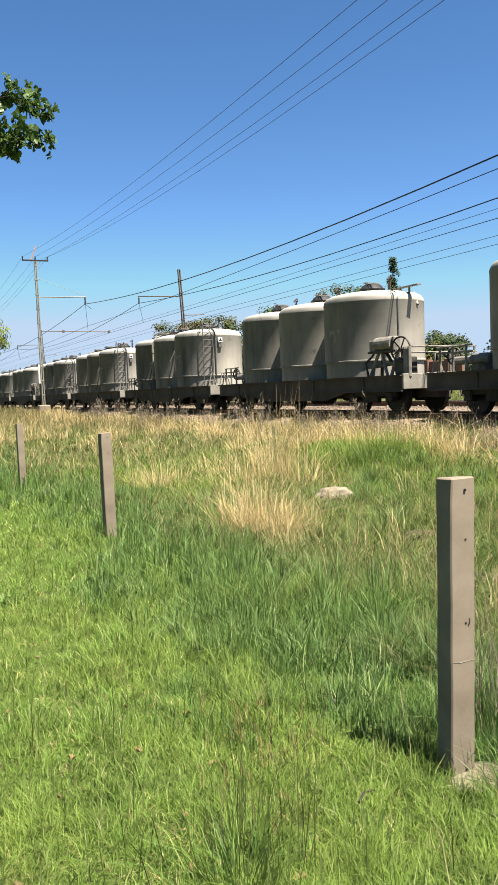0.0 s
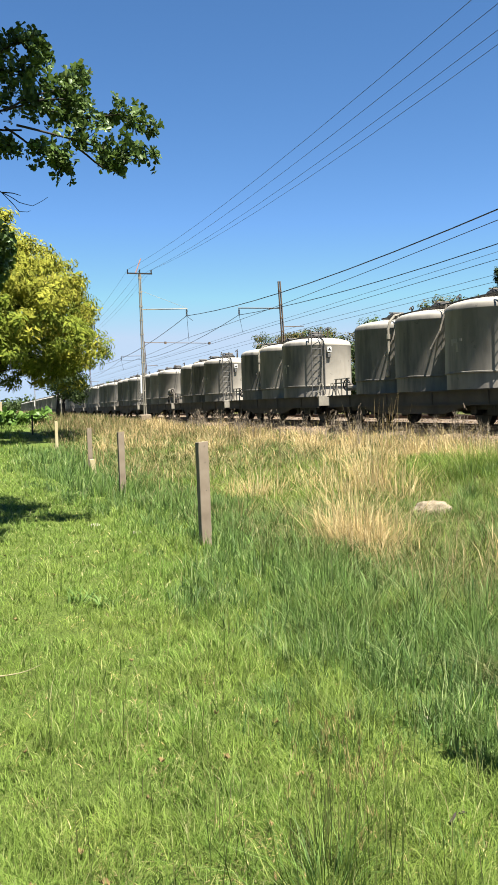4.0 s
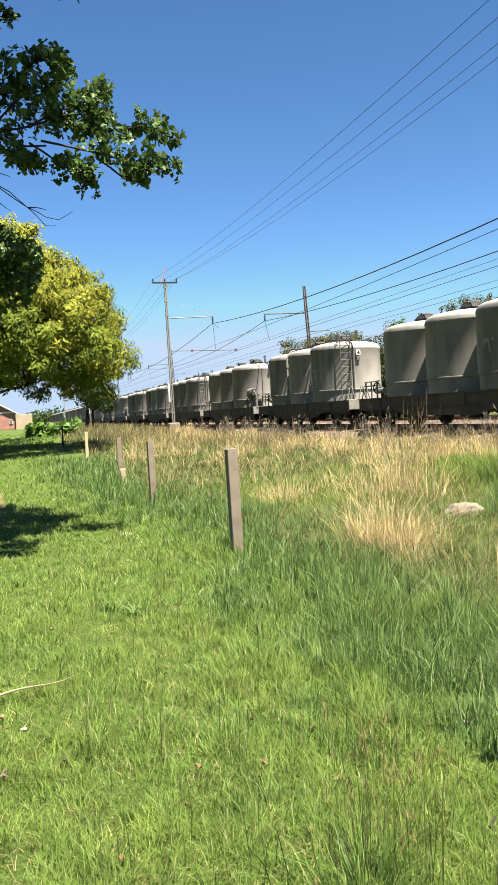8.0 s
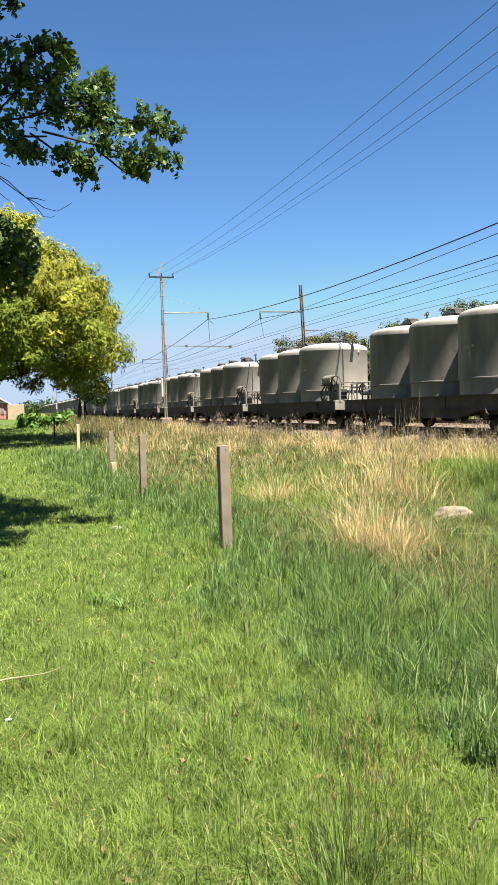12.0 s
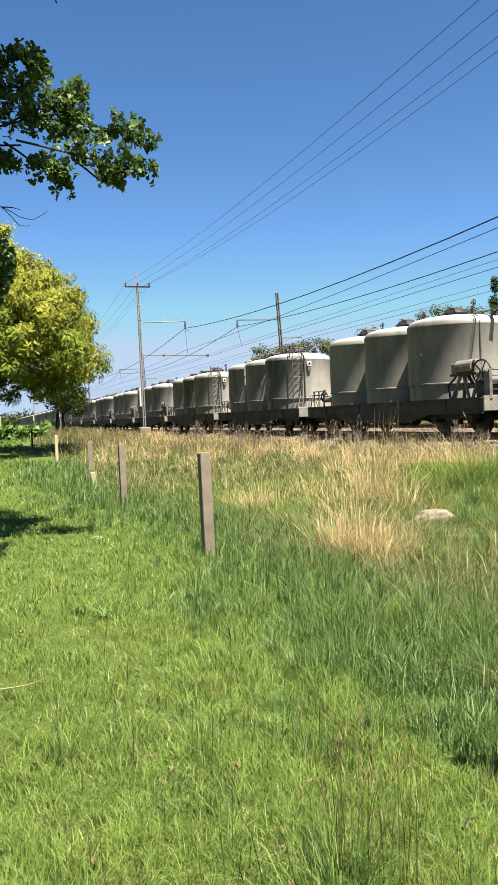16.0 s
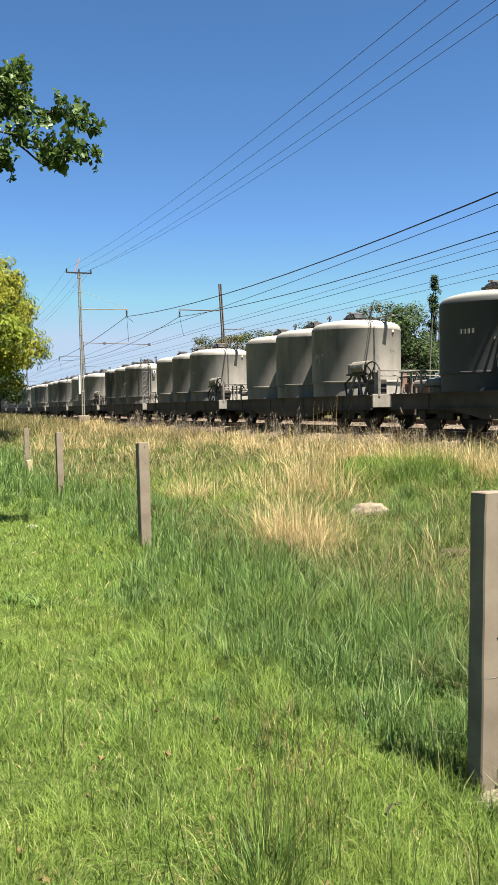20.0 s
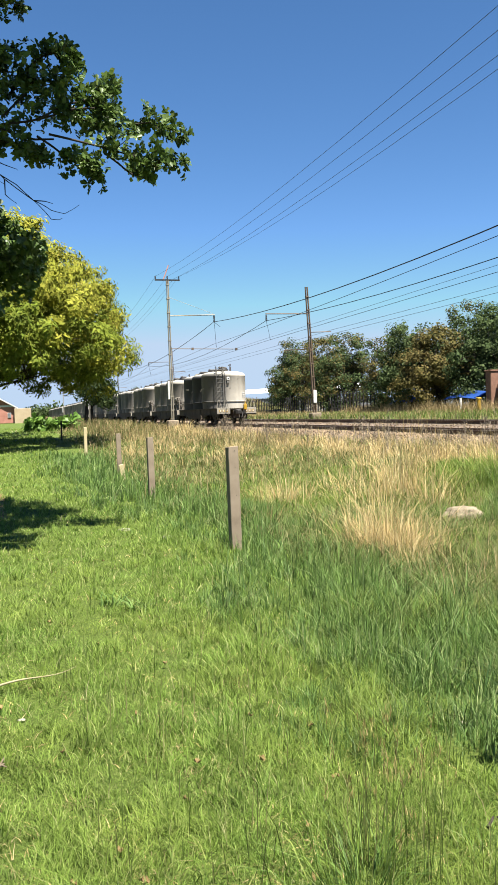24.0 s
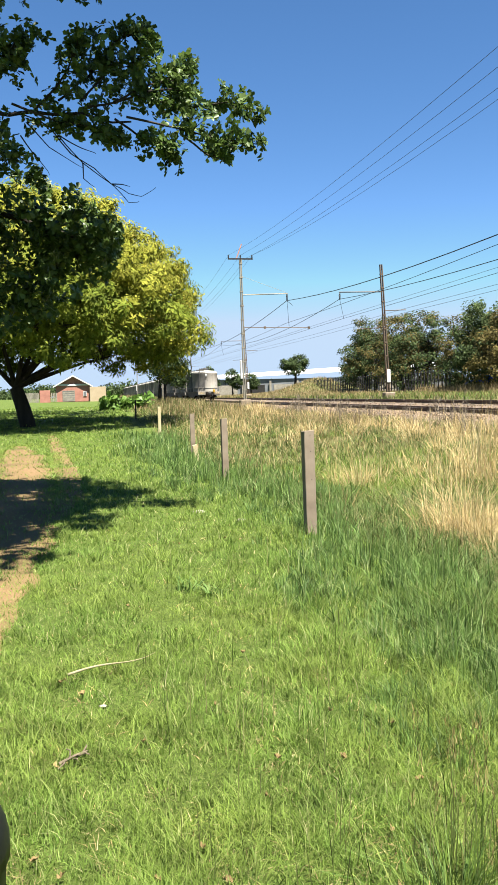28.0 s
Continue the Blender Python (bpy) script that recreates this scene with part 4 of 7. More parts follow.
grey_red = grainy("faded_red_steel", [(0.3, (0.30, 0.13, 0.09)), (0.7, (0.42, 0.2, 0.14))], 5, 40, 0.7)
nm = near_mast((10.02, 53.9, 0.95))
for y in (-18.0, 114.0, 172.0):
    copy_thing(nm, pose(10.02, y, 0.95))
fm = far_mast((19.85, 53.9, 1.18))
for y in (-4.0, 104.0, 160.0):
    mast = copy_thing(fm, pose(19.85, y, 1.18))
    if y == 104.0:
        part("long_arm", Bag().tube([(-0.4, 0, 8.6), (8.2, 0, 8.5)], 0.045, 6).box((2.3, 0, 8.56), (0.25, 0.2, 0.3)).box((8.0, 0, 8.5), (0.25, 0.2, 0.3)), RUSTMAST, mast)


def wire(name, label, x, supports, sag, r, mat, x1=None):
    pts = []
    for (ya, za), (yb, zb) in zip(supports, supports[1:]):
        for k in range(16):
            t = k / 16
            xx = x if x1 is None else x + (x1 - x) * (ya + (yb - ya) * t - supports[0][0]) / (supports[-1][0] - supports[0][0])
            pts.append((xx, ya + (yb - ya) * t, za + (zb - za) * t - 4 * sag * t * (1 - t)))
    pts.append((x if x1 is None else x1, *supports[-1]))
    return tagged(part(name, Bag().tube(pts, r, 5), mat), label, "wire", "overhead wires")


for x, low, off in ((9.18, 9.18, -0.02), (9.95, 9.33, 0.02), (10.35, 9.12, 0.0), (10.70, 9.08, 0.03)):
    top = 10.48 if x != 10.35 else 10.32
    wire("power_line", "thin dark overhead power line running along the railway", x, [(-18, top), (53.9, top), (114, top), (172, top)], top - low, 0.0065, THINWIRE)
LINES = [
    ("messenger_wire", "thick black catenary wire over the near track", 12.95, [(-4, 7.57), (53.9, 7.57), (114, 7.57), (172, 7.57), (230, 7.57)], 1.1, 0.020, WIRE),
    ("contact_wire", "thin contact wire over the near track", 12.85, [(-4, 6.75), (53.9, 6.1), (114, 6.1), (172, 6.1), (230, 6.1)], 0.3, 0.011, WIRE),
    ("messenger_wire", "thick black catenary wire over the far track", 16.52, [(-4, 7.75), (53.9, 7.65), (104, 7.65), (160, 7.65)], 0.95, 0.018, WIRE),
    ("contact_wire", "thin contact wire over the far track", 16.75, [(-4, 6.32), (53.9, 6.38), (104, 6.4), (160, 6.4)], 0.04, 0.011, WIRE),
    ("contact_wire", "thin contact wire over the far track", 16.62, [(-4, 6.62), (53.9, 6.5), (104, 6.5), (160, 6.5)], 0.04, 0.008, THINWIRE),
    ("feeder_wire", "thin feeder wire behind the far mast", 21.1, [(-4, 7.0), (53.9, 7.02), (104, 7.1), (160, 7.0)], 0.1, 0.010, THINWIRE),
    ("feeder_wire", "thin feeder wire behind the far mast", 21.1, [(-4, 6.65), (53.9, 6.75), (104, 6.8), (160, 6.7)], 0.1, 0.010, THINWIRE),
]
for row in LINES:
    wire(*row)

# ---------------------------------------------------------------- fence posts


def fence_post(at, h, turn, tilt=(0, 0), width=0.125):
    p = thing("fence_post", "weathered brown concrete fence post standing in the grass", "post", at, "row of fence posts")
    p.matrix_basis = pose(*at, tilt[0], tilt[1], turn)
    bm = bmesh.new()
    bmesh.ops.create_cube(bm, size=1)
    for v in bm.verts:
        v.co = Vector((v.co.x * width, v.co.y * width, (v.co.z + 0.5) * (h + 0.3) - 0.3))
    bmesh.ops.bevel(bm, geom=[e for e in bm.edges if abs(e.verts[0].co.z - e.verts[1].co.z) > 0.5], offset=0.006, segments=1, affect="EDGES")
    bmesh.ops.bevel(bm, geom=[e for e in bm.edges if min(v.co.z for v in e.verts) > h - 0.01], offset=0.006, segments=1, affect="EDGES")
    bmesh.ops.subdivide_edges(bm, edges=[e for e in bm.edges if abs(e.verts[0].co.z - e.verts[1].co.z) > 0.5], cuts=14)
    for v in bm.verts:
        v.co += 0.0025 * Vector(noise.noise_vector(v.co * 9 + Vector(at)))
        # knocked-off corner at the top
        near_top = max(0.0, 1 - (h - v.co.z) / 0.05)
        v.co.z -= 0.1 * (v.co.y + width / 2) * (near_top > 0.5)
        if v.co.x < 0 and v.co.y < 0 and near_top > 0:
            v.co += Vector((0.012, 0.012, -0.006)) * near_top
    me = bpy.data.meshes.new("shaft")
    bm.to_mesh(me)
    bm.free()
    part("shaft", sharp_smooth(me, 20), CONCRETE, p)
    # holes are not cut: small black discs paint their dark inside
    for z in (h - 0.055, h * 0.8, h * 0.53, 0.06):
        part("painted_wire_hole", Bag().tube([(0.012, -width / 2 - 0.0015, z), (0.012, -width / 2 + 0.01, z)], 0.005, 8), BLACK, p)
    return p


def foot_pad(at, r):
    verts = [(at[0] + r * (1 + 0.25 * noise.noise((math.cos(a) * 2, math.sin(a) * 2, 0.3))) * math.cos(a), at[1] + 0.7 * r * math.sin(a), at[2]) for a in (2 * math.pi * k / 18 for k in range(18))]
    b = Bag()
    b.add(verts + [(at[0], at[1], at[2] + 0.035)] + [(x, y, z - 0.08) for x, y, z in verts], [(k, (k + 1) % 18, 18) for k in range(18)] + [(k, 19 + k, 19 + (k + 1) % 18, (k + 1) % 18) for k in range(18)])
    tagged(part("concrete_pad", b, ROCK, smooth=True), "pale broken concrete footing at the post's base", "concrete")


def hz(x, y):
    return float(height(x, y))


near_post = fence_post((2.215, 2.89, hz(2.225, 2.88)), 1.225 - hz(2.225, 2.88), -5, (0.8, 0.6), 0.115)
for z, a, wd, h in ((0.705, 0.03, 0.006, 0.024), (0.69, 0.025, 0.005, 0.010)):
    part("rust_stain", Bag().block((a, -0.0585, z), (wd, 0.003, h), 0.001), DARKGEAR, near_post, "dark rust stain")
part("wire_strand", Bag().tube([(-0.058, -0.0585, 0.535), (-0.02, -0.0588, 0.53), (0.06, -0.0585, 0.538)], 0.0007, 5), PALESTONE, near_post, "thin pale wire strand")
foot_pad((2.27, 2.84, hz(2.3, 2.83) + 0.03), 0.16)
fence_post((2.51, 9.72, hz(2.5, 9.7)), 1.25 - 0.06 - hz(2.5, 9.7), 4, (0.5, -1.0))
fence_post((2.67, 17.0, hz(2.7, 17)), 1.14 - hz(2.7, 17), 3, (0, -0.6))
fence_post((2.83, 23.6, hz(2.8, 23.6)), 1.10 - hz(2.8, 23.6), -4, (0, -0.8))
stub = thing("timber_stub", "short pale timber offcut leaning on a fence post", "timber", (2.93, 23.45, hz(2.9, 23.4)))
stub.matrix_basis = pose(2.76, 22.1, hz(2.6, 22.1) - 0.17, 3, -9, 10)
part("plank", Bag().block((0, 0, 0.25), (0.13, 0.06, 0.72), 0.01), PALEWOOD, stub)
yp = thing("timber_post", "pale yellowish timber post in long grass", "post", (2.68, 33.0, hz(2.7, 33)), "row of fence posts")
part("shaft", Bag().block((0, 0, 0.5), (0.12, 0.12, 1.25), 0.015), PALEWOOD, yp)
ip = thing("iron_stake", "thin dark iron stake in the grass", "post", (2.55, 47.0, hz(2.5, 47)))
part("shaft", Bag().block((0, 0, 0.5), (0.09, 0.05, 1.1), 0.01), BLACK, ip)

# ---------------------------------------------------------------- rock and litter


def stone(name, at, size, label, seed, mat=ROCK, cat="rock"):
    bm = bmesh.new()
    bmesh.ops.create_icosphere(bm, subdivisions=4, radius=1)
    for v in bm.verts:
        d = v.co.normalized()
        k = 1 + 0.28 * noise.noise(d * 1.4 + Vector((seed, 0, 0))) + 0.2 * abs(noise.noise(d * 3.2 + Vector((0, seed, 0)))) - 0.05 + 0.09 * noise.noise(d * 9)
        v.co = Vector((d.x * k * size[0], d.y * k * size[1], d.z * k * size[2]))
    me = bpy.data.meshes.new(name)
    bm.to_mesh(me)
    bm.free()
    me.polygons.foreach_set("use_smooth", [True] * len(me.polygons))
    me.materials.append(mat)
    ob = new(name, me)
    ob.location = at
    return tagged(ob, label, cat)


stone("rock", (6.52, 11.4, hz(6.5, 11.4) + 0.12), (0.29, 0.23, 0.15), "pale sandy rock lying in the rough grass", 2.0)
stone("soil_mound", (5.73, 8.08, hz(5.73, 8.08) + 0.01), (0.2, 0.14, 0.07), "bare brown soil mound in the hollow", 5.0, SOIL, "soil")
stone("soil_mound", (4.95, 6.0, hz(4.95, 6.0) + 0.0), (0.24, 0.16, 0.07), "bare brown soil mound in the hollow", 8.0, SOIL, "soil")
for k, (x, y, s) in enumerate([(2.15, 3.82, 0.02), (-0.03, 4.56, 0.014), (1.52, 12.4, 0.06), (1.9, 11.0, 0.05), (2.1, 11.8, 0.045)]):
    stone("pale_stone", (x, y, hz(x, y) + 0.014), (s * 1.5, s, s * 0.45), "small pale stone lying in the lawn", 11.0 + k, PALESTONE)


def stick():
    pts = []
    for k in range(13):
        t = k / 12
        x, y = -0.22 + 0.53 * t, 4.97 + 0.2 * t + 0.18 * t ** 3
        pts.append((x, y, hz(x, y) + 0.06 + 0.02 * math.sin(t * 5)))
    b = Bag()
    b.tube(pts, 0.0085, 6, 0.0015)
    tagged(part("dry_stalk", b, STRAW, smooth=True), "long curved pale dry stalk lying on the lawn", "stalk")
    b = Bag()
    b.tube([(1.66, 2.78, hz(1.66, 2.78) + 0.045), (1.71, 2.82, hz(1.71, 2.82) + 0.06), (1.77, 2.84, hz(1.77, 2.84) + 0.05)], 0.007, 6, 0.004)
    fork = Bag()
    for ax, ay, bx, by, rad, lift in ((-0.235, 3.85, -0.11, 3.935, 0.0075, 0.055), (-0.19, 3.88, -0.205, 3.945, 0.005, 0.07), (-0.16, 3.90, -0.10, 3.885, 0.0055, 0.06), (-0.21, 3.865, -0.24, 3.80, 0.0045, 0.05), (-0.135, 3.92, -0.115, 3.975, 0.005, 0.065), (-0.185, 3.885, -0.15, 3.85, 0.004, 0.05)):
        mx, my = (ax + bx) / 2 + 0.012, (ay + by) / 2 - 0.01
        fork.tube([(ax, ay, hz(ax, ay) + 0.05), (mx, my, hz(mx, my) + lift + 0.012), (bx, by, hz(bx, by) + lift)], rad, 6, rad * 0.5)
    tagged(part("twig", fork, DRIFT), "crooked forked brown dead twig lying on the lawn", "twig")
    tagged(part("twig", b, BARK), "short brown broken twig on the grass", "twig")


stick()


def dead_leaves():
    r = random.Random(4)
    spots = [(-0.24, 4.95), (-0.25, 3.86), (-0.2, 3.88), (-0.16, 3.92), (1.0, 2.95), (0.15, 4.0), (0.6, 3.3), (0.62, 8.3), (0.9, 9.4), (1.25, 3.3), (0.35, 2.75), (0.9, 2.6), (1.45, 9.6), (0.2, 6.6), (1.9, 4.4), (1.1, 4.1), (0.2, 9.9), (1.2, 2.4), (0.5, 5.9), (-0.26, 4.92), (-0.2, 2.95), (0.12, 2.82), (0.55, 4.35), (-0.14, 4.7), (0.72, 3.62), (1.0, 3.55), (-0.3, 3.1), (0.3, 3.0), (1.35, 3.9), (0.85, 5.2)]
    for x, y in spots:
        s = r.uniform(0.010, 0.021)
        b = Bag()
        a = r.uniform(0, 6.28)
        rim = []
        for k in range(10):
            q = 2 * math.pi * k / 10
            rr = s * (1 + 0.35 * math.cos(2 * q)) * r.uniform(0.8, 1.1)
            rim.append((x + rr * math.cos(q + a), y + rr * math.sin(q + a), hz(x, y) + 0.034 + r.uniform(0, 0.02)))
        b.add(rim + [(x, y, hz(x, y) + 0.028)], [(k, (k + 1) % 10, 10) for k in range(10)])
        tagged(part("dead_leaf", b, DEADLEAF), "curled brown dead leaf on the lawn", "leaf", "fallen leaves")


dead_leaves()

# ---------------------------------------------------------------- waste bin beside the camera


def waste_bin():
    w = thing("waste_bin", "black plastic waste bin with a glossy domed lid", "bin", (-0.575, 2.2, hz(-0.56, 2.2) - 0.03))
    part("body", Bag().lathe([(0.24, -0.02), (0.25, 0.0), (0.283, 0.56), (0.286, 0.57)], 32), BIN, w, smooth=True)
    part("lid", Bag().lathe([(0.292, 0.56), (0.292, 0.60), (0.283, 0.64), (0.25, 0.69), (0.17, 0.73), (0.02, 0.745)], 32), BIN, w, smooth=True)


waste_bin()

# ---------------------------------------------------------------- trees


def leaf_cloud(name, centres, spread, count, size, mat, seed, parent, lobes=False, drop=0.0, even=0.0, feather=False):
    """Many small leaves round given clump centres, one mesh."""
    r = np.random.RandomState(seed)
    centres = np.asarray(centres, float)
    n = len(centres) * count
    c = np.repeat(centres, count, 0)
    d = r.normal(size=(n, 3))
    d /= np.linalg.norm(d, axis=1, keepdims=True)
    rad = spread * r.rand(n) ** 0.5
    off = d * rad[:, None] * np.array([1, 1, 0.75])
    p = c + off
    p[:, 2] -= drop * r.rand(n) ** 2
    whole = c - centres.mean(0)
    whole /= np.linalg.norm(whole, axis=1, keepdims=True) + 1e-6
    nrm = 0.7 * d + even * whole + r.normal(scale=0.7 - 0.25 * even, size=(n, 3)) + np.array([0, 0, 0.5])
    nrm /= np.linalg.norm(nrm, axis=1, keepdims=True)
    # feathery leaflets hang outwards and down
    along = 0.7 * d + r.normal(scale=0.45, size=(n, 3)) + np.array([0, 0, -0.2]) if feather else r.normal(size=(n, 3))
    u = np.cross(nrm, along)
    u /= np.linalg.norm(u, axis=1, keepdims=True)
    w = np.cross(nrm, u)
    s = size * (0.6 + 0.8 * r.rand(n))[:, None]
    if lobes:
        shape = [(0, -0.15), (0.32, 0.35), (0.42, 0.8), (0, 1.1), (-0.42, 0.8), (-0.32, 0.35)]
    else:
        shape = [(0, -0.5), (0.36, 0.05), (0, 0.6), (-0.36, 0.05)]
    if feather:
        shape = [(0, -0.6), (0.19, 0.0), (0, 0.7), (-0.19, 0.0)]
    k = len(shape)
    v = np.stack([p + u * (a * s) + w * (b * s) + nrm * (0.12 * s * (abs(a) > 0.1)) for a, b in shape], 1)
    if k == 4:
        f = (np.arange(n)[:, None] * 4 + np.arange(4)[None])
    else:
        f = (np.arange(n)[:, None, None] * 6 + np.array([(0, 1, 4, 5), (1, 2, 3, 4)])[None]).reshape(-1, 4)
        f = f.reshape(-1, 4)
    ob = new(name, fast_mesh(name, v.reshape(-1, 3), f, mat))
    ob.parent = parent
    return ob


def rosettes(name, tips, n, size, mat, seed, parent):
    """Leaves set in whorls at the twig tips: each leaf broadest near its end and folded along the midrib."""
    r = np.random.RandomState(seed)
    tips = np.asarray(tips, float)
    axis = r.normal(scale=0.6, size=tips.shape) + np.array([0.25, -0.2, 0.35])
    axis /= np.linalg.norm(axis, axis=1, keepdims=True)
    c, ax = np.repeat(tips, n, 0), np.repeat(axis, n, 0)
    m = len(c)
    d = r.normal(size=(m, 3))
    d -= ax * np.sum(d * ax, 1, keepdims=True)
    d /= np.linalg.norm(d, axis=1, keepdims=True)
    along = d + ax * r.uniform(-0.15, 0.9, (m, 1)) + np.array([0, 0, -0.2])
    along /= np.linalg.norm(along, axis=1, keepdims=True)
    side = np.cross(ax, along)
    side /= np.linalg.norm(side, axis=1, keepdims=True)
    up = np.cross(along, side)
    s = size * r.uniform(0.6, 1.25, (m, 1))
    c = c + r.normal(scale=0.15 * size, size=(m, 3))
    shape = [(0, 0.05, 0), (0.2, 0.4, 0.07), (0.34, 0.8, 0.10), (0, 1.08, -0.06), (-0.34, 0.8, 0.10), (-0.2, 0.4, 0.07)]
    v = np.stack([c + s * (side * a + along * b + up * h) for a, b, h in shape], 1)
    f = (np.arange(m)[:, None, None] * 6 + np.array([(0, 1, 2, 3), (0, 3, 4, 5)])[None]).reshape(-1, 4)
    ob = new(name, fast_mesh(name, v.reshape(-1, 3), f, mat))
    ob.parent = parent
    return ob


def clumps(r, lobes, per):
    """Clump centres in the outer shell of each lobe (centre, radii)."""
    out = []
    for (c, rad) in lobes:
        for _ in range(per):
            d = Vector((r.gauss(0, 1), r.gauss(0, 1), r.gauss(0, 1))).normalized()
            k = r.uniform(0.62, 1.0)
            out.append((c[0] + d.x * rad[0] * k, c[1] + d.y * rad[1] * k, c[2] + d.z * rad[2] * k))
    return out


def limbs(bag, r, root, targets, r0, bend=0.15):
    root = Vector(root)
    for q in targets:
        q = Vector(q)
        mid = root.lerp(q, 0.5) + Vector((r.uniform(-1, 1), r.uniform(-1, 1), r.uniform(0, 1))) * bend * (q - root).length
        pts = [root.lerp(mid, t) .lerp(mid.lerp(q, t), t) for t in (0, 0.2, 0.4, 0.6, 0.8, 1)]
        bag.tube(pts, r0, 6, r0 * 0.12, cap=False)


def tree(name, label, at, trunk_h, trunk_r, lobes, per, spread, count, size, mat, seed, fork=None, extra=None, drop=0.0):
    r = random.Random(seed)
    t = thing(name, label, "tree", at)
    cs = clumps(r, lobes, per)
    b = Bag()
    top = fork or (r.uniform(-0.2, 0.2), r.uniform(-0.2, 0.2), trunk_h)
    b.tube([(0, 0, -0.3), (0.02, 0, 0.1), (top[0] * 0.4, top[1] * 0.4, trunk_h * 0.5), top], trunk_r * 1.15, 12, trunk_r * 0.75)
    limbs(b, r, top, [c for c, _ in lobes], trunk_r * 0.55)
    for c, rad in lobes:
        limbs(b, r, Vector(top).lerp(Vector(c), 0.6), r.sample(cs, min(len(cs), 5)), trunk_r * 0.2, 0.1)
    part("trunk", b, BARK, t, smooth=True)
    leaf_cloud("crown", cs, spread, count, size, mat, seed, t, drop=drop, even=0.7)
    if extra:
        mat2, frac = extra
        leaf_cloud("crown", [c for c in cs if r.random() < frac], spread * 0.95, count, size, mat2, seed + 1, t, drop=drop, even=0.7)
    return t


# golden tree on the lawn: crown wider than high, drooping edge
GY = 41.8
golden_lobes = []
for k in range(92):
    ring_z = 3.2 + 7.6 * (k + 0.5) / 92
    reach = float(np.interp(ring_z, [3.2, 4.2, 6.0, 8.0, 9.4, 10.4, 11.2], [7.2, 8.2, 8.1, 6.8, 4.8, 3.2, 1.8])) - 1.45
    a = 2.39996 * k
    reach *= 1 + 0.07 * math.sin(5.3 * k)
    golden_lobes.append(((0.85 + reach * math.cos(a), 0.5 + reach * math.sin(a), ring_z), (1.65, 1.65, 0.85)))

# low front lobes added to carry the crown's shade nearer over the lawn
golden_lobes += [((x, y, z), (1.8, 1.8, 1.3)) for x, y, z in ((-6.0, -6.0, 5.2), (-4.2, -8.0, 5.8), (-1.5, -8.6, 6.2), (-3.0, -9.6, 6.8), (1.5, -7.6, 6.0), (-5.5, -8.8, 6.6), (3.6, -6.0, 5.4))]
# hidden lobes behind the crown, added to shade the field beyond
golden_lobes += [((x, y, z), (2.2, 2.2, 1.3)) for x, y, z in ((-6.5, 8.0, 6.0), (-3.0, 9.0, 6.6), (0.5, 9.0, 6.8), (-8.0, 11.5, 5.8), (-4.5, 12.5, 6.2), (-1.0, 12.0, 6.4), (-8.5, 3.0, 5.6), (-7.5, 6.0, 7.4), (-6.0, 15.0, 6.0), (-2.5, 15.0, 6.0), (1.5, 14.5, 6.2), (-7.5, 19.0, 6.6), (-4.0, 19.5, 6.8), (-0.5, 19.0, 6.8), (2.5, 18.5, 6.4), (3.6, 10.5, 6.2), (3.8, 14.5, 6.2), (3.8, 19.5, 6.6), (-6.0, 23.5, 7.0), (-2.5, 24.0, 7.2), (1.0, 23.5, 7.0))]


def golden_tree():
    r = random.Random(21)
    t = thing("golden_tree", "broad golden-green tree with drooping feathery foliage on the lawn", "tree", (-2.95, GY, hz(-2.95, GY)))
    b = Bag()
    fork = Vector((-0.45, 0.1, 1.9))
    b.tube([(0.05, 0, -0.3), (0.02, 0, 0.2), (-0.15, 0, 0.9), (-0.3, 0.05, 1.4), fork], 0.40, 12, 0.30)
    for q in ((-2.5, 0.5, 4.2), (2.2, -0.6, 4.6), (4.4, 0.6, 3.4), (0.6, 2.6, 5.6), (0.4, -2.4, 5.2), (-1.4, 0.2, 6.5), (2.6, 0.4, 6.4), (5.6, -1.2, 3.9), (3.4, 2.2, 4.0)):
        limbs(b, r, fork, [q], 0.15, 0.12)
        for _ in range(4):
            limbs(b, r, fork.lerp(Vector(q), r.uniform(0.6, 0.95)), [r.choice(golden_lobes)[0]], 0.05, 0.1)
    part("trunk", b, BARK, t, smooth=True)
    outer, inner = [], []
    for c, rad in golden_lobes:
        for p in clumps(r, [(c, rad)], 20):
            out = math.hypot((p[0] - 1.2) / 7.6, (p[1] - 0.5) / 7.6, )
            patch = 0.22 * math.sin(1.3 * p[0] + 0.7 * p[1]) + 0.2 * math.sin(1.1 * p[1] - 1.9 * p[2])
            # golden leaf mostly high up and at the right rim, green leaf elsewhere
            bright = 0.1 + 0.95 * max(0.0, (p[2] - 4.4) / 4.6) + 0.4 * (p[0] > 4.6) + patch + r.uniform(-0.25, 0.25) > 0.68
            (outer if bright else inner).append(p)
    # large hidden leaves within and behind the crown, added to deepen its shade
    shade_fill = []
    for _ in range(300):
        d = Vector((r.gauss(0, 1), r.gauss(0, 1), r.gauss(0, 1))).normalized() * r.random() ** 0.4
        shade_fill.append((0.9 + 4.6 * d.x, 0.6 + 4.6 * d.y, 6.6 + 1.6 * d.z))
    for c, rad in golden_lobes[99:]:
        shade_fill += clumps(r, [(c, (0.9 * rad[0], 0.9 * rad[1], 0.6 * rad[2]))], 12)
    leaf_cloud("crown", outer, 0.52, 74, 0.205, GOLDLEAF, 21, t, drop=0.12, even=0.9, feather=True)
    leaf_cloud("hidden_shade_foliage", shade_fill, 0.55, 46, 0.3, GREENLEAF, 23, t)
    leaf_cloud("green_foliage", inner, 0.54, 64, 0.21, GREENLEAF, 22, t, drop=0.12, even=0.9, feather=True)


golden_tree()

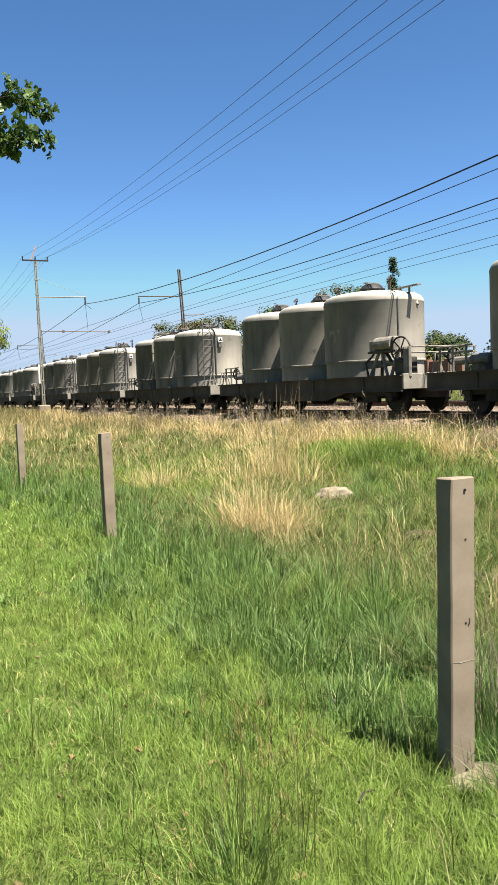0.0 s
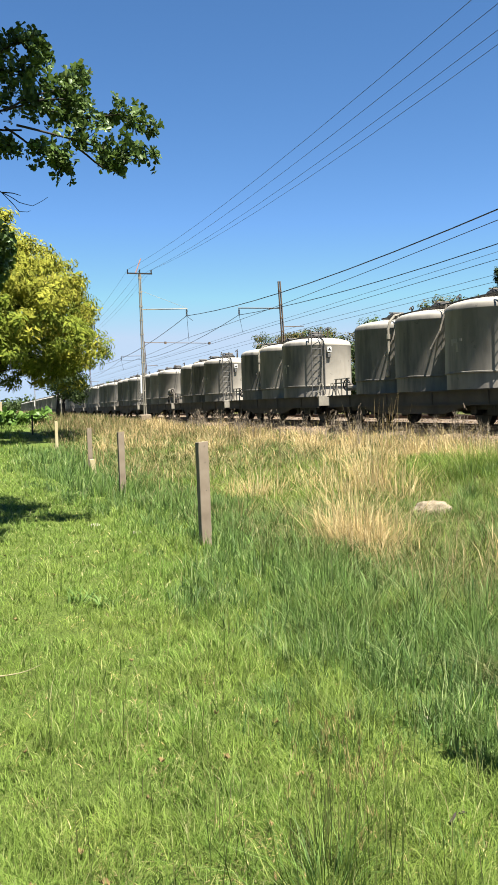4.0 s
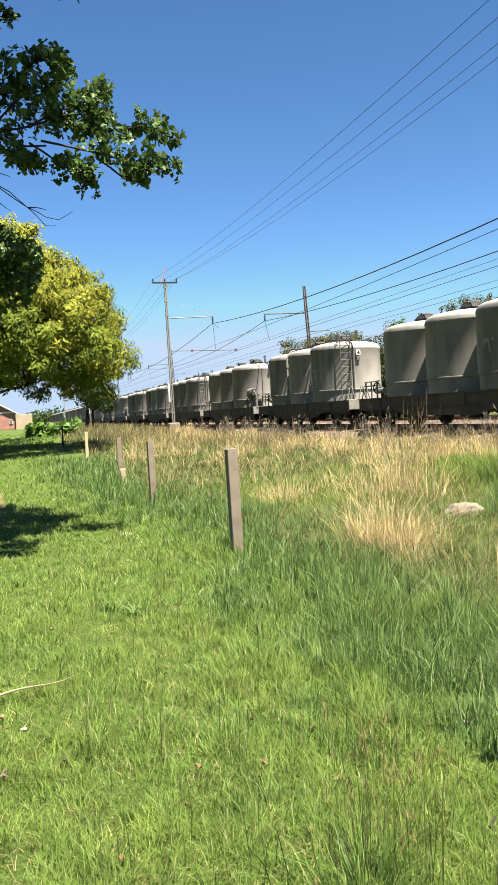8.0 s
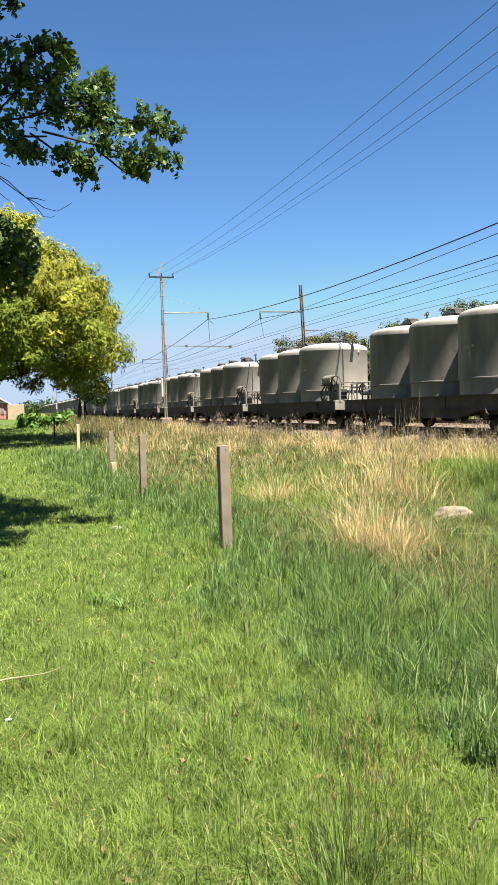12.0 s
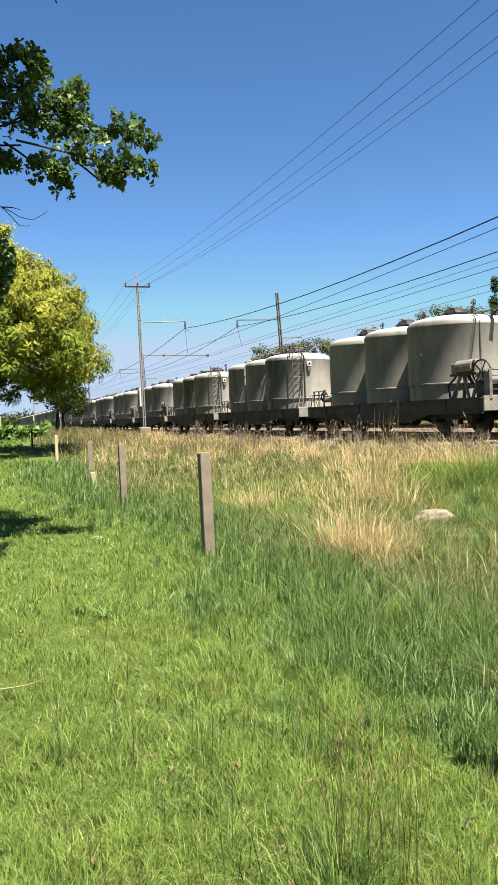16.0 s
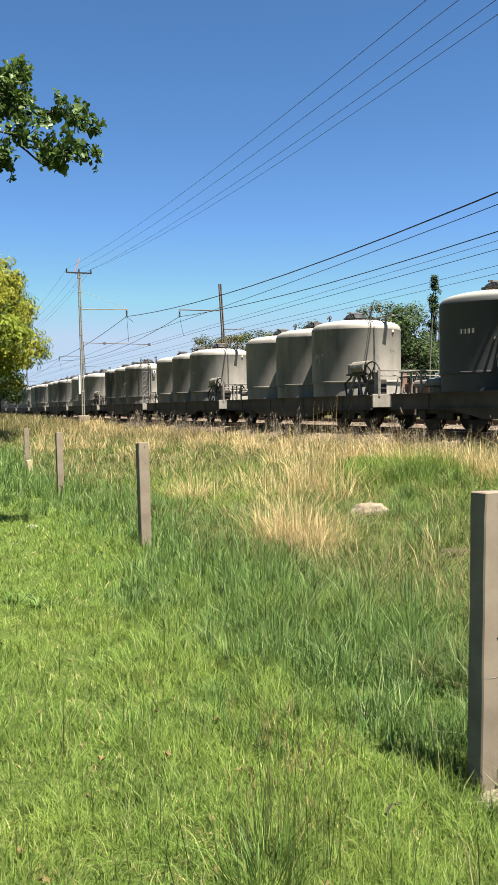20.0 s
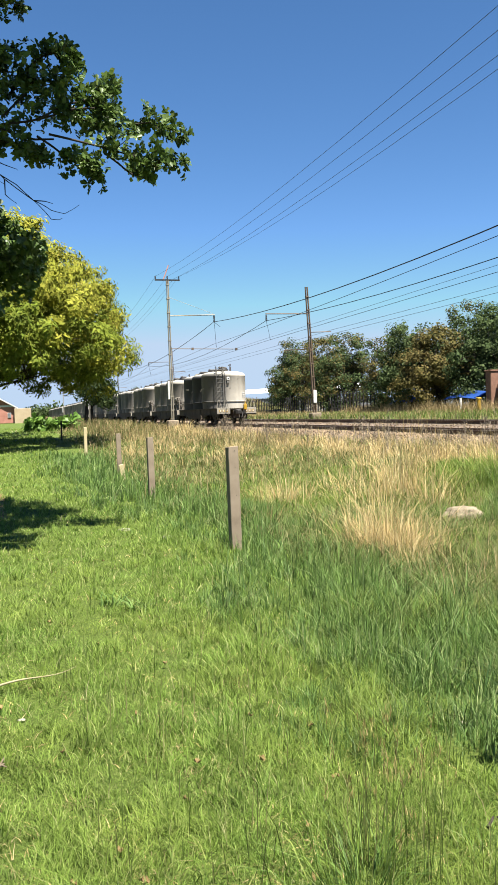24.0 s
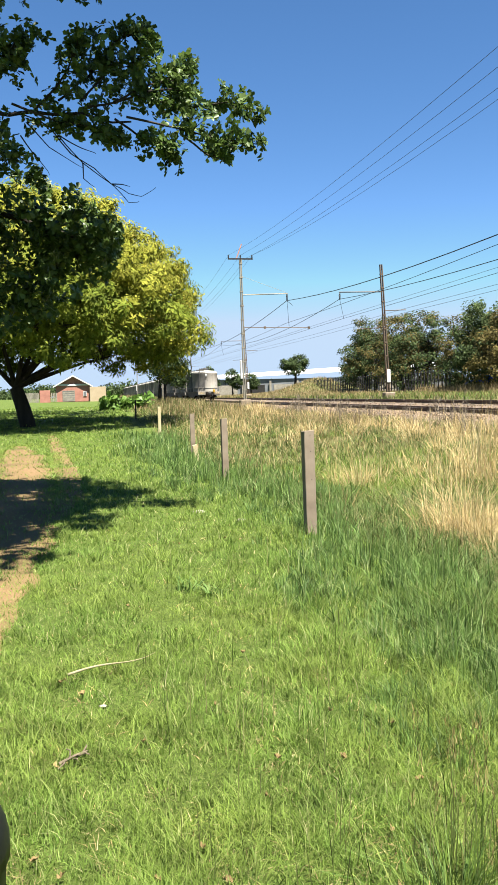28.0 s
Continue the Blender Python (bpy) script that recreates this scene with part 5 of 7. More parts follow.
# dark oak whose branches hang in from beside the camera
OAK = thing("oak_tree", "dark-leaved oak with branches reaching out over the path", "tree", (-7.6, 13.4, hz(-7.6, 13.4)))
OAK_AT = Vector(OAK.location)
EYE_Z, REACH, REACH2 = 1.6, 1.41, 1.33


def oak():
    r = random.Random(7)
    b = Bag()
    fork = Vector((-7.2, 13.4, 3.2))
    b.tube([(-7.6, 13.4, -0.4), (-7.5, 13.4, 1.2), fork], 0.42, 12, 0.30)

    def out(x, z, y=8.0, k=REACH):
        return Vector((x * k, y * k, EYE_Z + (z - EYE_Z) * k))

    def limb(pts, r0, r1, bag=b, wob=0.04):
        pts = [Vector(p) for p in pts]
        fine = []
        for a, c in zip(pts, pts[1:]):
            for k in range(5):
                fine.append(a.lerp(c, k / 5) + wob * Vector(noise.noise_vector(a.lerp(c, k / 5) * 2.0)))
        fine.append(pts[-1])
        bag.tube(fine, r0, 7, r1, cap=False)
        return fine
    spots = []

    def spot(p, s, n):
        for _ in range(n):
            spots.append(p + Vector((r.gauss(0, s), r.gauss(0, s * 1.3), r.gauss(0.01, s))))
    limb([fork, out(-2.6, 4.0), out(-1.2, 4.15), out(-0.5, 4.2), out(0.0, 4.2), out(0.45, 4.15)], 0.042, 0.012, wob=0.12)
    fans = [[(0.0, 4.22), (0.5, 4.32), (1.0, 4.32), (1.35, 4.31), (1.63, 4.25)],
            [(0.4, 4.15), (0.85, 4.02), (1.2, 3.97), (1.62, 3.95)],
            [(0.9, 4.0), (1.2, 3.92), (1.36, 3.87)],
            [(0.3, 4.25), (0.7, 4.5), (0.9, 4.66), (1.03, 4.76)],
            [(0.6, 4.35), (0.85, 4.48), (0.98, 4.52)],
            [(-0.2, 4.3), (0.1, 4.6), (0.3, 4.82), (0.55, 4.92), (0.66, 4.89)],
            [(0.0, 4.3), (0.25, 4.6), (0.5, 4.75)],
            [(-0.4, 4.25), (-0.1, 4.55), (0.0, 4.8), (0.05, 4.9)],
            [(-0.8, 4.3), (-0.7, 4.6), (-0.55, 4.85), (-0.42, 4.88)],
            [(0.3, 4.15), (0.55, 4.02), (0.74, 3.88), (0.80, 3.76)],
            [(-0.6, 4.2), (-0.2, 4.1), (0.2, 4.02), (0.35, 3.99)],
            [(-0.9, 4.25), (-0.8, 4.6), (-0.9, 5.1)],
            [(-1.4, 4.4), (-0.8, 5.2), (0.0, 5.5), (0.45, 5.6), (0.78, 5.62)],
            [(-0.8, 5.2), (-0.2, 5.3), (0.25, 5.4)],
            [(-1.2, 4.2), (-0.9, 3.9), (-0.55, 3.75)]]
    for f in fans:
        fine = limb([out(x, z, 8.0 + r.uniform(-0.25, 0.25)) for x, z in f], 0.016, 0.005)
        for k, p in enumerate(fine):
            if k > 4:
                spot(p, 0.065, 5)
        for k in range(5, len(fine), 2):
            q = fine[k] + Vector((r.uniform(-0.02, 0.16), r.uniform(-0.25, 0.25), r.uniform(-0.12, 0.13)))
            limb([fine[k], q], 0.007, 0.003)
            spot(q, 0.045, 4)
    for k in range(400):
        x = r.uniform(-1.3, 0.72)
        z = r.uniform(4.06, 4.84)
        if noise.noise((x * 3.1, z * 3.1, 0.4)) > -0.22 and z < 4.55 + 0.45 * smooth_py(-0.2, 0.5, x) + 0.3 * (x < -0.4):
            spots.append(out(x, z, 8.0 + r.gauss(0, 0.3)))
    for k in range(90):
        x = r.uniform(0.5, 1.05)
        z = r.uniform(3.95, 4.55)
        if noise.noise((x * 4, z * 4, 2.4)) > -0.1:
            spots.append(out(x, z, 8.0 + r.gauss(0, 0.25)))
    eye = Vector((0, 0, EYE_Z))
    for p in [q for q in spots if r.random() < 0.3]:
        spots.append(eye + (p - eye) * r.uniform(1.04, 1.3))
    bough = [p for p in spots if noise.noise(p * 2.4) > (-0.7 if p.x > 0.6 else -0.42)]
    spots = []
    # dark hanging mass further along the path
    limb([fork, out(-3.6, 4.2, 11.5, REACH2), out(-2.0, 4.3, 12, REACH2), out(-0.9, 4.1, 12, REACH2), out(0.2, 3.7, 12, REACH2)], 0.14, 0.02)
    mass = []
    for k in range(2600):
        x = 0.45 - 3.6 * r.random() ** 1.2
        zu = float(np.interp(x, [-3, -1.1, -0.6, -0.36, 0.0, 0.42], [5.4, 5.1, 4.8, 4.4, 4.2, 3.9]))
        zl = float(np.interp(x, [-3, -1.2, -0.74, -0.35, 0.27, 0.42], [2.6, 2.5, 2.8, 3.0, 3.2, 3.7]))
        z = zl + (zu - zl) * (1.16 * r.random() ** 0.85 - 0.08)
        if noise.noise((x * 2.2, z * 2.2, 7.7)) + 0.5 * noise.noise((x * 5.5, z * 5.5, 2.7)) > -0.17 + 0.35 * (z > zu or z < zl) and r.random() > 0.5 * smooth_py(-0.7, 0.3, x):
            mass.append(out(x, z, 12.0 + r.gauss(0, 0.35), REACH2))
    # crown out of view above and beside the path, added to shade it
    for k in range(2600):
        y = r.uniform(8.0, 20.0)
        spots.append(Vector((r.uniform(-8.5, -0.13 * y - 0.2), y, r.uniform(4.4, 7.0))))
    # unseen leaves kept where their shadows fall on the path
    shade_spots = []
    while len(shade_spots) < 6800:
        p = Vector((r.uniform(-10.0, 2.8), r.uniform(3.6, 18.0), r.uniform(8.2, 12.6)))
        rim = min(math.hypot((p.x + 5.0) / 4.5, (p.y - 11.3) / 5.5), math.hypot((p.x + 1.9) / 3.0, (p.y - 10.0) / 5.6), math.hypot((p.x + 0.4) / 1.6, (p.y - 6.8) / 2.2))
        if p.x > -0.62 * p.y and p.z < 2.0 + 0.55 * p.y:
            continue
        # unseen outer sprays, set by where their shade lands, clear of the low bough
        gx, gy = p.x - 0.152 * p.z, p.y + 0.418 * p.z
        if -0.9 < gx and math.hypot((gx + 0.1) / (1.05 + 0.5 * noise.noise((gy * 1.1, 0.0, 1.7))), (gy - 14.3) / 3.3) < 1 and not (gx > -0.7 and 12.7 < gy < 14.5) and noise.noise((gx * 1.5, gy * 1.5, 9.5)) > -0.12:
            shade_spots.append(p)
            continue
        if rim < 1.0 + 0.25 * noise.noise((p.x * 0.5, p.y * 0.5, 3.0)) and p.z < 12.6 - 2.6 * rim ** 2 and noise.noise((p.x * 0.9, p.y * 0.9, 5.5)) > -0.3:
            shade_spots.append(p)
    for q in ((-4.0, 9.0, 9.4), (-1.2, 8.0, 9.0), (-2.0, 12.5, 10.0), (-5.5, 18.0, 6.0), (-3.0, 6.2, 9.2), (-5.0, 13.0, 9.6)):
        limb([fork, fork.lerp(Vector(q), 0.5) + Vector((0, 0, 1.6)), q], 0.13, 0.03)
    part("trunk", Bag().add([Vector(v) - OAK_AT for v in b.v], b.f), BARK, OAK, smooth=True)
    tw = Bag()
    for pts in ([(-0.6, 4.2), (-0.43, 4.13), (-0.24, 4.04), (0.0, 3.77), (0.25, 3.57), (0.4, 3.5), (0.53, 3.49), (0.66, 3.56)],
                [(-0.3, 4.08), (-0.1, 3.85), (0.1, 3.72), (0.4, 3.42), (0.5, 3.43)],
                [(-0.5, 4.1), (-0.3, 3.9), (0.0, 3.72)], [(-0.2, 4.0), (0.0, 3.9), (0.12, 3.85)], [(0.0, 3.77), (0.02, 3.62), (0.1, 3.55)],
                [(0.25, 3.57), (0.34, 3.57), (0.42, 3.56)], [(-0.55, 4.0), (-0.4, 3.8), (-0.3, 3.65)]):
        limb([out(x, z) - OAK_AT for x, z in pts], 0.0095, 0.003, tw, 0.05)
    part("bare_twig", tw, TWIG, OAK)
    rosettes("leaves", [s - OAK_AT for s in bough], 7, 0.085, OAKLEAF, 5, OAK)
    rosettes("hanging_leaves", [s - OAK_AT for s in mass], 9, 0.125, OAKLEAF, 9, OAK)
    leaf_cloud("crown_leaves", [s - OAK_AT for s in spots], 0.2, 12, 0.09, OAKLEAF, 4, OAK)
    leaf_cloud("unseen_shade_leaves", [s - OAK_AT for s in shade_spots], 0.36, 9, 0.2, OAKLEAF, 6, OAK)


def smooth_py(a, b, x):
    t = min(1.0, max(0.0, (x - a) / (b - a)))
    return t * t * (3 - 2 * t)


oak()

# trees beyond the railway
for k, (x, y, h, w, mat, mat2) in enumerate([
        (32.6, 96, 7.4, 3.2, FARGREEN, FAROLIVE), (31, 88, 8.4, 3.6, FARGREEN, FAROLIVE), (31, 80, 7.6, 3.6, FAROLIVE, FARGREEN), (30, 72, 7.4, 3.8, FARGREEN, FAROLIVE), (31.5, 65, 6.6, 3.6, FAROLIVE, FARGREEN),
        (30, 59, 7.2, 3.6, FARGREEN, FARGREEN), (29.5, 54.5, 6.0, 3.0, FAROLIVE, FAROLIVE), (31.2, 50.5, 7.5, 3.0, FARGREEN, FARGREEN), (36, 61, 8.4, 3.6, FARGREEN, FAROLIVE), (36, 56.5, 8.2, 3.2, FARGREEN, FARGREEN), (34.2, 45, 4.2, 2.2, FARGREEN, FAROLIVE), (35.5, 39, 4.6, 2.2, FARGREEN, FAROLIVE), (36, 33, 4.0, 2.2, FARGREEN, FAROLIVE), (38, 27, 4.4, 2.4, FARGREEN, FAROLIVE)]):
    z0 = hz(x, y)
    hh = h + 0.3 - (0.9 if y < 52 else 0.0)
    lobes = [((0, 0, hh * 0.74), (w * 0.75, w * 0.75, hh * 0.26)), ((0, 0, hh * 0.78), (w * 0.65, w * 0.65, hh * 0.21)), ((-w * 0.35, w * 0.3, hh * 0.26), (w * 0.7, w * 0.7, hh * 0.2)), ((-w * 0.3, -w * 0.4, hh * 0.24), (w * 0.7, w * 0.7, hh * 0.2)), ((w * 0.5, 0.4, hh * 0.50), (w * 0.6, w * 0.6, hh * 0.24)), ((-w * 0.5, -0.3, hh * 0.48), (w * 0.6, w * 0.6, hh * 0.24)), ((0.2, w * 0.5, hh * 0.55), (w * 0.6, w * 0.6, hh * 0.24)), ((0.1, -w * 0.55, hh * 0.46), (w * 0.6, w * 0.6, hh * 0.24))]
    tree("bushy_tree", ("grey-green" if mat is FARGREEN else "olive-brown") + " bushy tree beyond the railway", (x, y, z0), hh * 0.3, 0.22, lobes, 20, 0.66, 60, 0.172, mat, 60 + k, extra=(mat2, 0.4))
# tall slender conifer and the lone tree before the shed
tree("tall_conifer", "tall narrow dark conifer far behind the railway", (40.7, 60.0, hz(40.7, 60)), 2.0, 0.2, [((0, 0, 3.5), (1.0, 1.0, 2.0)), ((0, 0, 5.8), (0.95, 0.95, 1.8)), ((0, 0, 7.8), (0.8, 0.8, 1.5)), ((0, 0, 9.3), (0.42, 0.42, 1.1)), ((0, 0, 10.4), (0.12, 0.12, 0.7))], 20, 0.36, 46, 0.13, FARGREEN, 91)
tree("lone_tree", "round grey-green tree standing before a long shed", (32.4, 130, hz(32, 130)), 2.6, 0.25, [((0, 0, 4.2), (1.9, 1.9, 1.4)), ((0.8, 0, 5.0), (1.4, 1.4, 1.0)), ((-0.9, 0, 4.6), (1.4, 1.4, 1.1))], 34, 0.6, 50, 0.22, FARGREEN, 92)
for k, (x, y, s) in enumerate([(22, 128, 1.0), (25.5, 131, 0.8), (19, 133, 1.1)]):
    tree("small_tree", "small grey-green tree in the distance beside the tracks", (x, y, hz(x, y)), 1.2 * s, 0.15, [((0, 0, 3.0 * s), (1.3 * s, 1.3 * s, 1.4 * s)), ((0.6 * s, 0, 2.2 * s), (1.0 * s, 1.0 * s, 1.0 * s))], 26, 0.5, 50, 0.22, FARGREEN, 95 + k)
# the large trees at x -7 and -11.5 are added to shade the field
for k, (x, y, s) in enumerate([(6.2, 75, 1.3), (7.6, 84, 1.1), (-7.0, 60, 2.0), (-11.5, 66, 2.2), (-14, 74, 2.0)]):
    tree("small_tree", "dark green tree in the shade behind the golden tree", (x, y, hz(x, y)), 1.6 * s, 0.18, [((0, 0, 3.6 * s), (1.8 * s, 1.8 * s, 1.6 * s)), ((0.8 * s, 0, 2.6 * s), (1.4 * s, 1.4 * s, 1.2 * s))], 30, 0.6, 45, 0.22, FARGREEN, 105 + k)


def far_treeline():
    r = np.random.RandomState(8)
    n = 700
    c = np.stack([r.uniform(-150, 160, n), 300 + r.uniform(-25, 25, n), 1.2 + 4.2 * r.rand(n) ** 1.3], -1)
    c[:, 2] *= 0.7 + 0.45 * np.sin(c[:, 0] * 0.11) * np.sin(c[:, 0] * 0.043)
    ob = leaf_cloud("far_treeline", c, 3.0, 60, 0.9, FARGREEN, 8, None)
    tagged(ob, "low hazy line of trees far beyond the field", "trees", kind="stuff")


far_treeline()


def canna_bush():
    t = thing("broadleaf_bush", "low bush of broad bright green leaves in the grass", "bush", (2.9, 66.0, hz(2.9, 66)))
    r = np.random.RandomState(3)
    c = np.stack([r.uniform(-1.9, 1.9, 110), r.uniform(-0.6, 0.6, 110), r.uniform(0.1, 0.95, 110) * r.uniform(0.6, 1.0, 110)], -1)
    leaf_cloud("leaves", c, 0.3, 11, 0.36, CANNA, 3, t, lobes=True)


canna_bush()

# ---------------------------------------------------------------- buildings


def house():
    h = thing("brick_house", "small red brick house with a pitched roof and pale garage door", "house", (-2.2, 135, 0.92))
    w, d, e, p = 5.3, 7.0, 2.5, 3.9
    b = Bag()
    b.add([(-w / 2, 0, 0), (w / 2, 0, 0), (w / 2, 0, e), (0, 0, p), (-w / 2, 0, e), (-w / 2, d, 0), (w / 2, d, 0), (w / 2, d, e), (0, d, p), (-w / 2, d, e)], [(0, 1, 2, 3, 4), (1, 6, 7, 2), (5, 0, 4, 9), (6, 5, 9, 8, 7)])
    part("wall", b, BRICK, h)
    for s in (-1, 1):
        b = Bag()
        b.add([(s * (w / 2 + 0.4), -0.5, e - 0.28), (0, -0.5, p + 0.05), (0, d + 0.4, p + 0.05), (s * (w / 2 + 0.4), d + 0.4, e - 0.28), (s * (w / 2 + 0.4), -0.5, e - 0.12), (0, -0.5, p + 0.2), (0, d + 0.4, p + 0.2), (s * (w / 2 + 0.4), d + 0.4, e - 0.12)], [(0, 1, 2, 3), (4, 5, 6, 7), (0, 1, 5, 4), (2, 3, 7, 6), (0, 3, 7, 4)])
        part("roof", b, ROOFTILE, h)
    part("lintel", Bag().box((0, -0.05, e + 0.12), (5.0, 0.12, 0.26)), WHITE, h, "white painted lintel")
    for s in (-1, 1):
        part("bargeboard", Bag().add([(s * (w / 2 + 0.42), -0.53, e - 0.3), (0, -0.53, p + 0.02), (0, -0.53, p + 0.24), (s * (w / 2 + 0.42), -0.53, e - 0.1), (s * (w / 2 + 0.42), -0.5, e - 0.3), (0, -0.5, p + 0.02), (0, -0.5, p + 0.24), (s * (w / 2 + 0.42), -0.5, e - 0.1)], [(0, 1, 2, 3), (4, 7, 6, 5), (0, 4, 5, 1), (3, 2, 6, 7)]), WHITE, h, "white bargeboard")
    dr = part("garage_door", Bag().box((-0.7, -0.06, 0.9), (1.9, 0.08, 1.7)), ENDPLATE, h)
    b = Bag()
    for k in range(5):
        b.box((-0.7, -0.11, 0.3 + k * 0.33), (1.8, 0.03, 0.03))
    part("door_rib", b, SHEDWALL, dr)
    win = part("window", Bag().box((1.8, -0.05, 1.2), (0.5, 0.08, 0.8)), WHITE, h)
    part("pane", Bag().box((1.8, -0.1, 1.2), (0.4, 0.02, 0.7)), SHEDWALL, win)
    wl = tagged(part("garden_wall", Bag().block((3.4, 134.5, 1.65), (2.5, 0.25, 3.0), 0.03), PLASTER), "plain beige plastered garden wall beside the house", "wall", kind="structure")
    wl.location = (-1.8, 0, 0)
    g = thing("garden_fence", "low brick wall and white palings beside the house", "fence", (-7.4, 134.5, 0.9))
    part("brick_pier", Bag().block((0.9, 0, 0.9), (1.6, 0.3, 1.9), 0.03), BRICK, g)
    for k in range(14):
        part("paling", Bag().block((-0.1 - 0.17 * k, 0, 0.75), (0.12, 0.05, 1.5), 0.01), ENDPLATE, g)
    for k in range(4):
        part("paling", Bag().block((1.9 + 0.25 * k, 0, 0.75), (0.16, 0.05, 1.4), 0.01), ENDPLATE, g)


house()


def long_shed():
    s = thing("long_shed", "long low warehouse with a white sheet roof in the distance", "warehouse", (26, 160, 1.0))
    part("wall", Bag().box((20, 6, 1.6), (50, 12, 3.2)), SHEDWALL, s)
    b = Bag()
    b.add([(-6, -0.6, 3.25), (46, -0.6, 5.1), (46, 6, 6.2), (-6, 6, 3.95), (-6, -0.6, 3.33), (46, -0.6, 5.18), (46, 6, 6.28), (-6, 6, 4.03)], [(0, 1, 2, 3), (4, 5, 6, 7), (0, 1, 5, 4), (3, 2, 6, 7)])
    part("roof", b, SHEDROOF, s)
    for k in range(9):
        part("column", Bag().block((-2 + 5.4 * k, -0.5, 1.4), (0.4, 0.4, 2.8), 0.02), ENDPLATE, s)
    # pale doors alternate with dark sheets painted for the shade in open bays
    for k in range(8):
        part("bay_front", Bag().box((0.6 + 5.4 * k, -0.08, 1.1), (3.6, 0.1, 2.0)), UNDER if k % 2 else ENDPLATE, s)


long_shed()


def yard():
    """The property behind the far verge: brick pier and wall, blue tarpaulins, yellow hydrant, dark fence."""
    p = thing("brick_gate_wall", "brown brick pier with a low brick wall beside it", "wall", (29.0, 46.6, hz(29, 46.6)))
    part("pier", Bag().block((0, 0, 1.25), (0.62, 0.62, 2.5), 0.03), BROWNBRICK, p)
    part("pier_cap", Bag().block((0, 0, 2.54), (0.72, 0.72, 0.1), 0.02), BROWNBRICK, p)
    part("wall_panel", Bag().block((0.2, -5.2, 0.8), (0.25, 9.6, 1.8), 0.02), BROWNBRICK, p)
    for k in range(5):
        part("wall_pillar", Bag().block((0.15, -1.2 - 1.9 * k, 0.85), (0.4, 0.4, 1.9), 0.03), BROWNBRICK, p)
    for k, (x, y, lx, ly, h) in enumerate([(28.8, 57.5, 2.0, 3.2, 1.25), (29.2, 49.4, 2.0, 4.2, 1.35), (30.0, 44.6, 2.0, 3.0, 1.9)]):
        t = thing("tarpaulin_shelter", "low shelter covered with a bright blue tarpaulin", "shelter", (x, y, hz(x, y)), "tarpaulin shelters")
        b = Bag()
        n = 7
        v = []
        for i in range(n):
            for j in range(n):
                u, w = i / (n - 1) - 0.5, j / (n - 1) - 0.5
                v.append((u * lx, w * ly, h - 0.9 * abs(u) - 0.3 * abs(w) + 0.12 * noise.noise((u * 4, w * 6, k))))
        b.add(v, [(i * n + j, i * n + j + 1, (i + 1) * n + j + 1, (i + 1) * n + j) for i in range(n - 1) for j in range(n - 1)])
        part("tarpaulin", b, TARP, t, smooth=True)
        for sx in (-1, 1):
            for sy in (-1, 1):
                part("pole", Bag().tube([(sx * lx * 0.45, sy * ly * 0.45, -0.2), (sx * lx * 0.45, sy * ly * 0.45, h - 0.5)], 0.04, 6), BARK, t)
    y = thing("yellow_marker", "short yellow marker post on the verge", "marker post", (26.8, 44.6, hz(26.8, 44.6)))
    part("shaft", Bag().block((0, 0, 0.4), (0.2, 0.2, 0.8), 0.04), YELLOW, y)
    part("cap", Bag().block((0, 0, 0.85), (0.28, 0.24, 0.12), 0.03), YELLOW, y)
    y = thing("white_stake", "thin white stake on the verge", "stake", (27.2, 47.4, hz(27.2, 47.4)))
    part("shaft", Bag().block((0, 0, 0.35), (0.12, 0.12, 1.1), 0.01), WHITE, y)
    sg = thing("sign_board", "white board with black lettering bars on the brick wall", "sign", (28.93, 41.3, 2.38))
    part("board", Bag().block((0, 0, 0), (0.05, 1.8, 0.44), 0.01), WHITE, sg)
    for k in range(6):
        part("lettering", Bag().box((-0.032, 0.65 - 0.26 * k, 0.0), (0.012, 0.16, 0.26)), BLACK, sg)
    lp = thing("lamp_pole", "thin pale leaning lamp pole behind the brick wall", "pole", (29.6, 44.4, hz(29.6, 44.4)))
    part("pole", Bag().tube([(0, 0, -0.1), (0.0, -0.27, 2.9), (0.0, -0.53, 5.7)], 0.05, 8, 0.03), MAST, lp)
    part("arm", Bag().tube([(0.0, -0.53, 5.7), (-0.1, -0.8, 5.85), (-0.25, -1.4, 5.85)], 0.03, 6), MAST, lp)
    part("lamp_head", Bag().block((-0.3, -1.6, 5.85), (0.16, 0.5, 0.1), 0.02), MAST, lp)
    f = thing("dark_fence", "dark metal fence at the edge of the trees", "fence", (27.0, 60, 1.2))
    for k in range(60):
        yy = k * 0.8
        part("fence_post", Bag().block((0.04 * k, yy, 0.9), (0.09, 0.09, 1.9 + (0.3 if k % 5 == 0 else 0)), 0.01), FENCE, f)
    for z in (0.5, 1.1, 1.7):
        part("fence_rail", Bag().tube([(0, 0, z), (0.04 * 59, 59 * 0.8, z)], 0.025, 5), FENCE, f)
    g = thing("dark_roofed_building", "grey building with a dark pitched roof beyond the trees", "building", (37, 37.5, hz(37, 37.5)))
    part("wall", Bag().box((4, 0, 0.7), (8, 9, 2.4)), SHEDWALL, g)
    part("roof", Bag().add([(-0.4, 5, 1.7), (-0.4, -5, 1.7), (8.4, -5, 1.7), (8.4, 5, 1.7), (4, 5, 5.0), (4, -5, 5.0)], [(0, 1, 5, 4), (2, 3, 4, 5), (1, 2, 5), (3, 0, 4)]), TEAL, g)


yard()

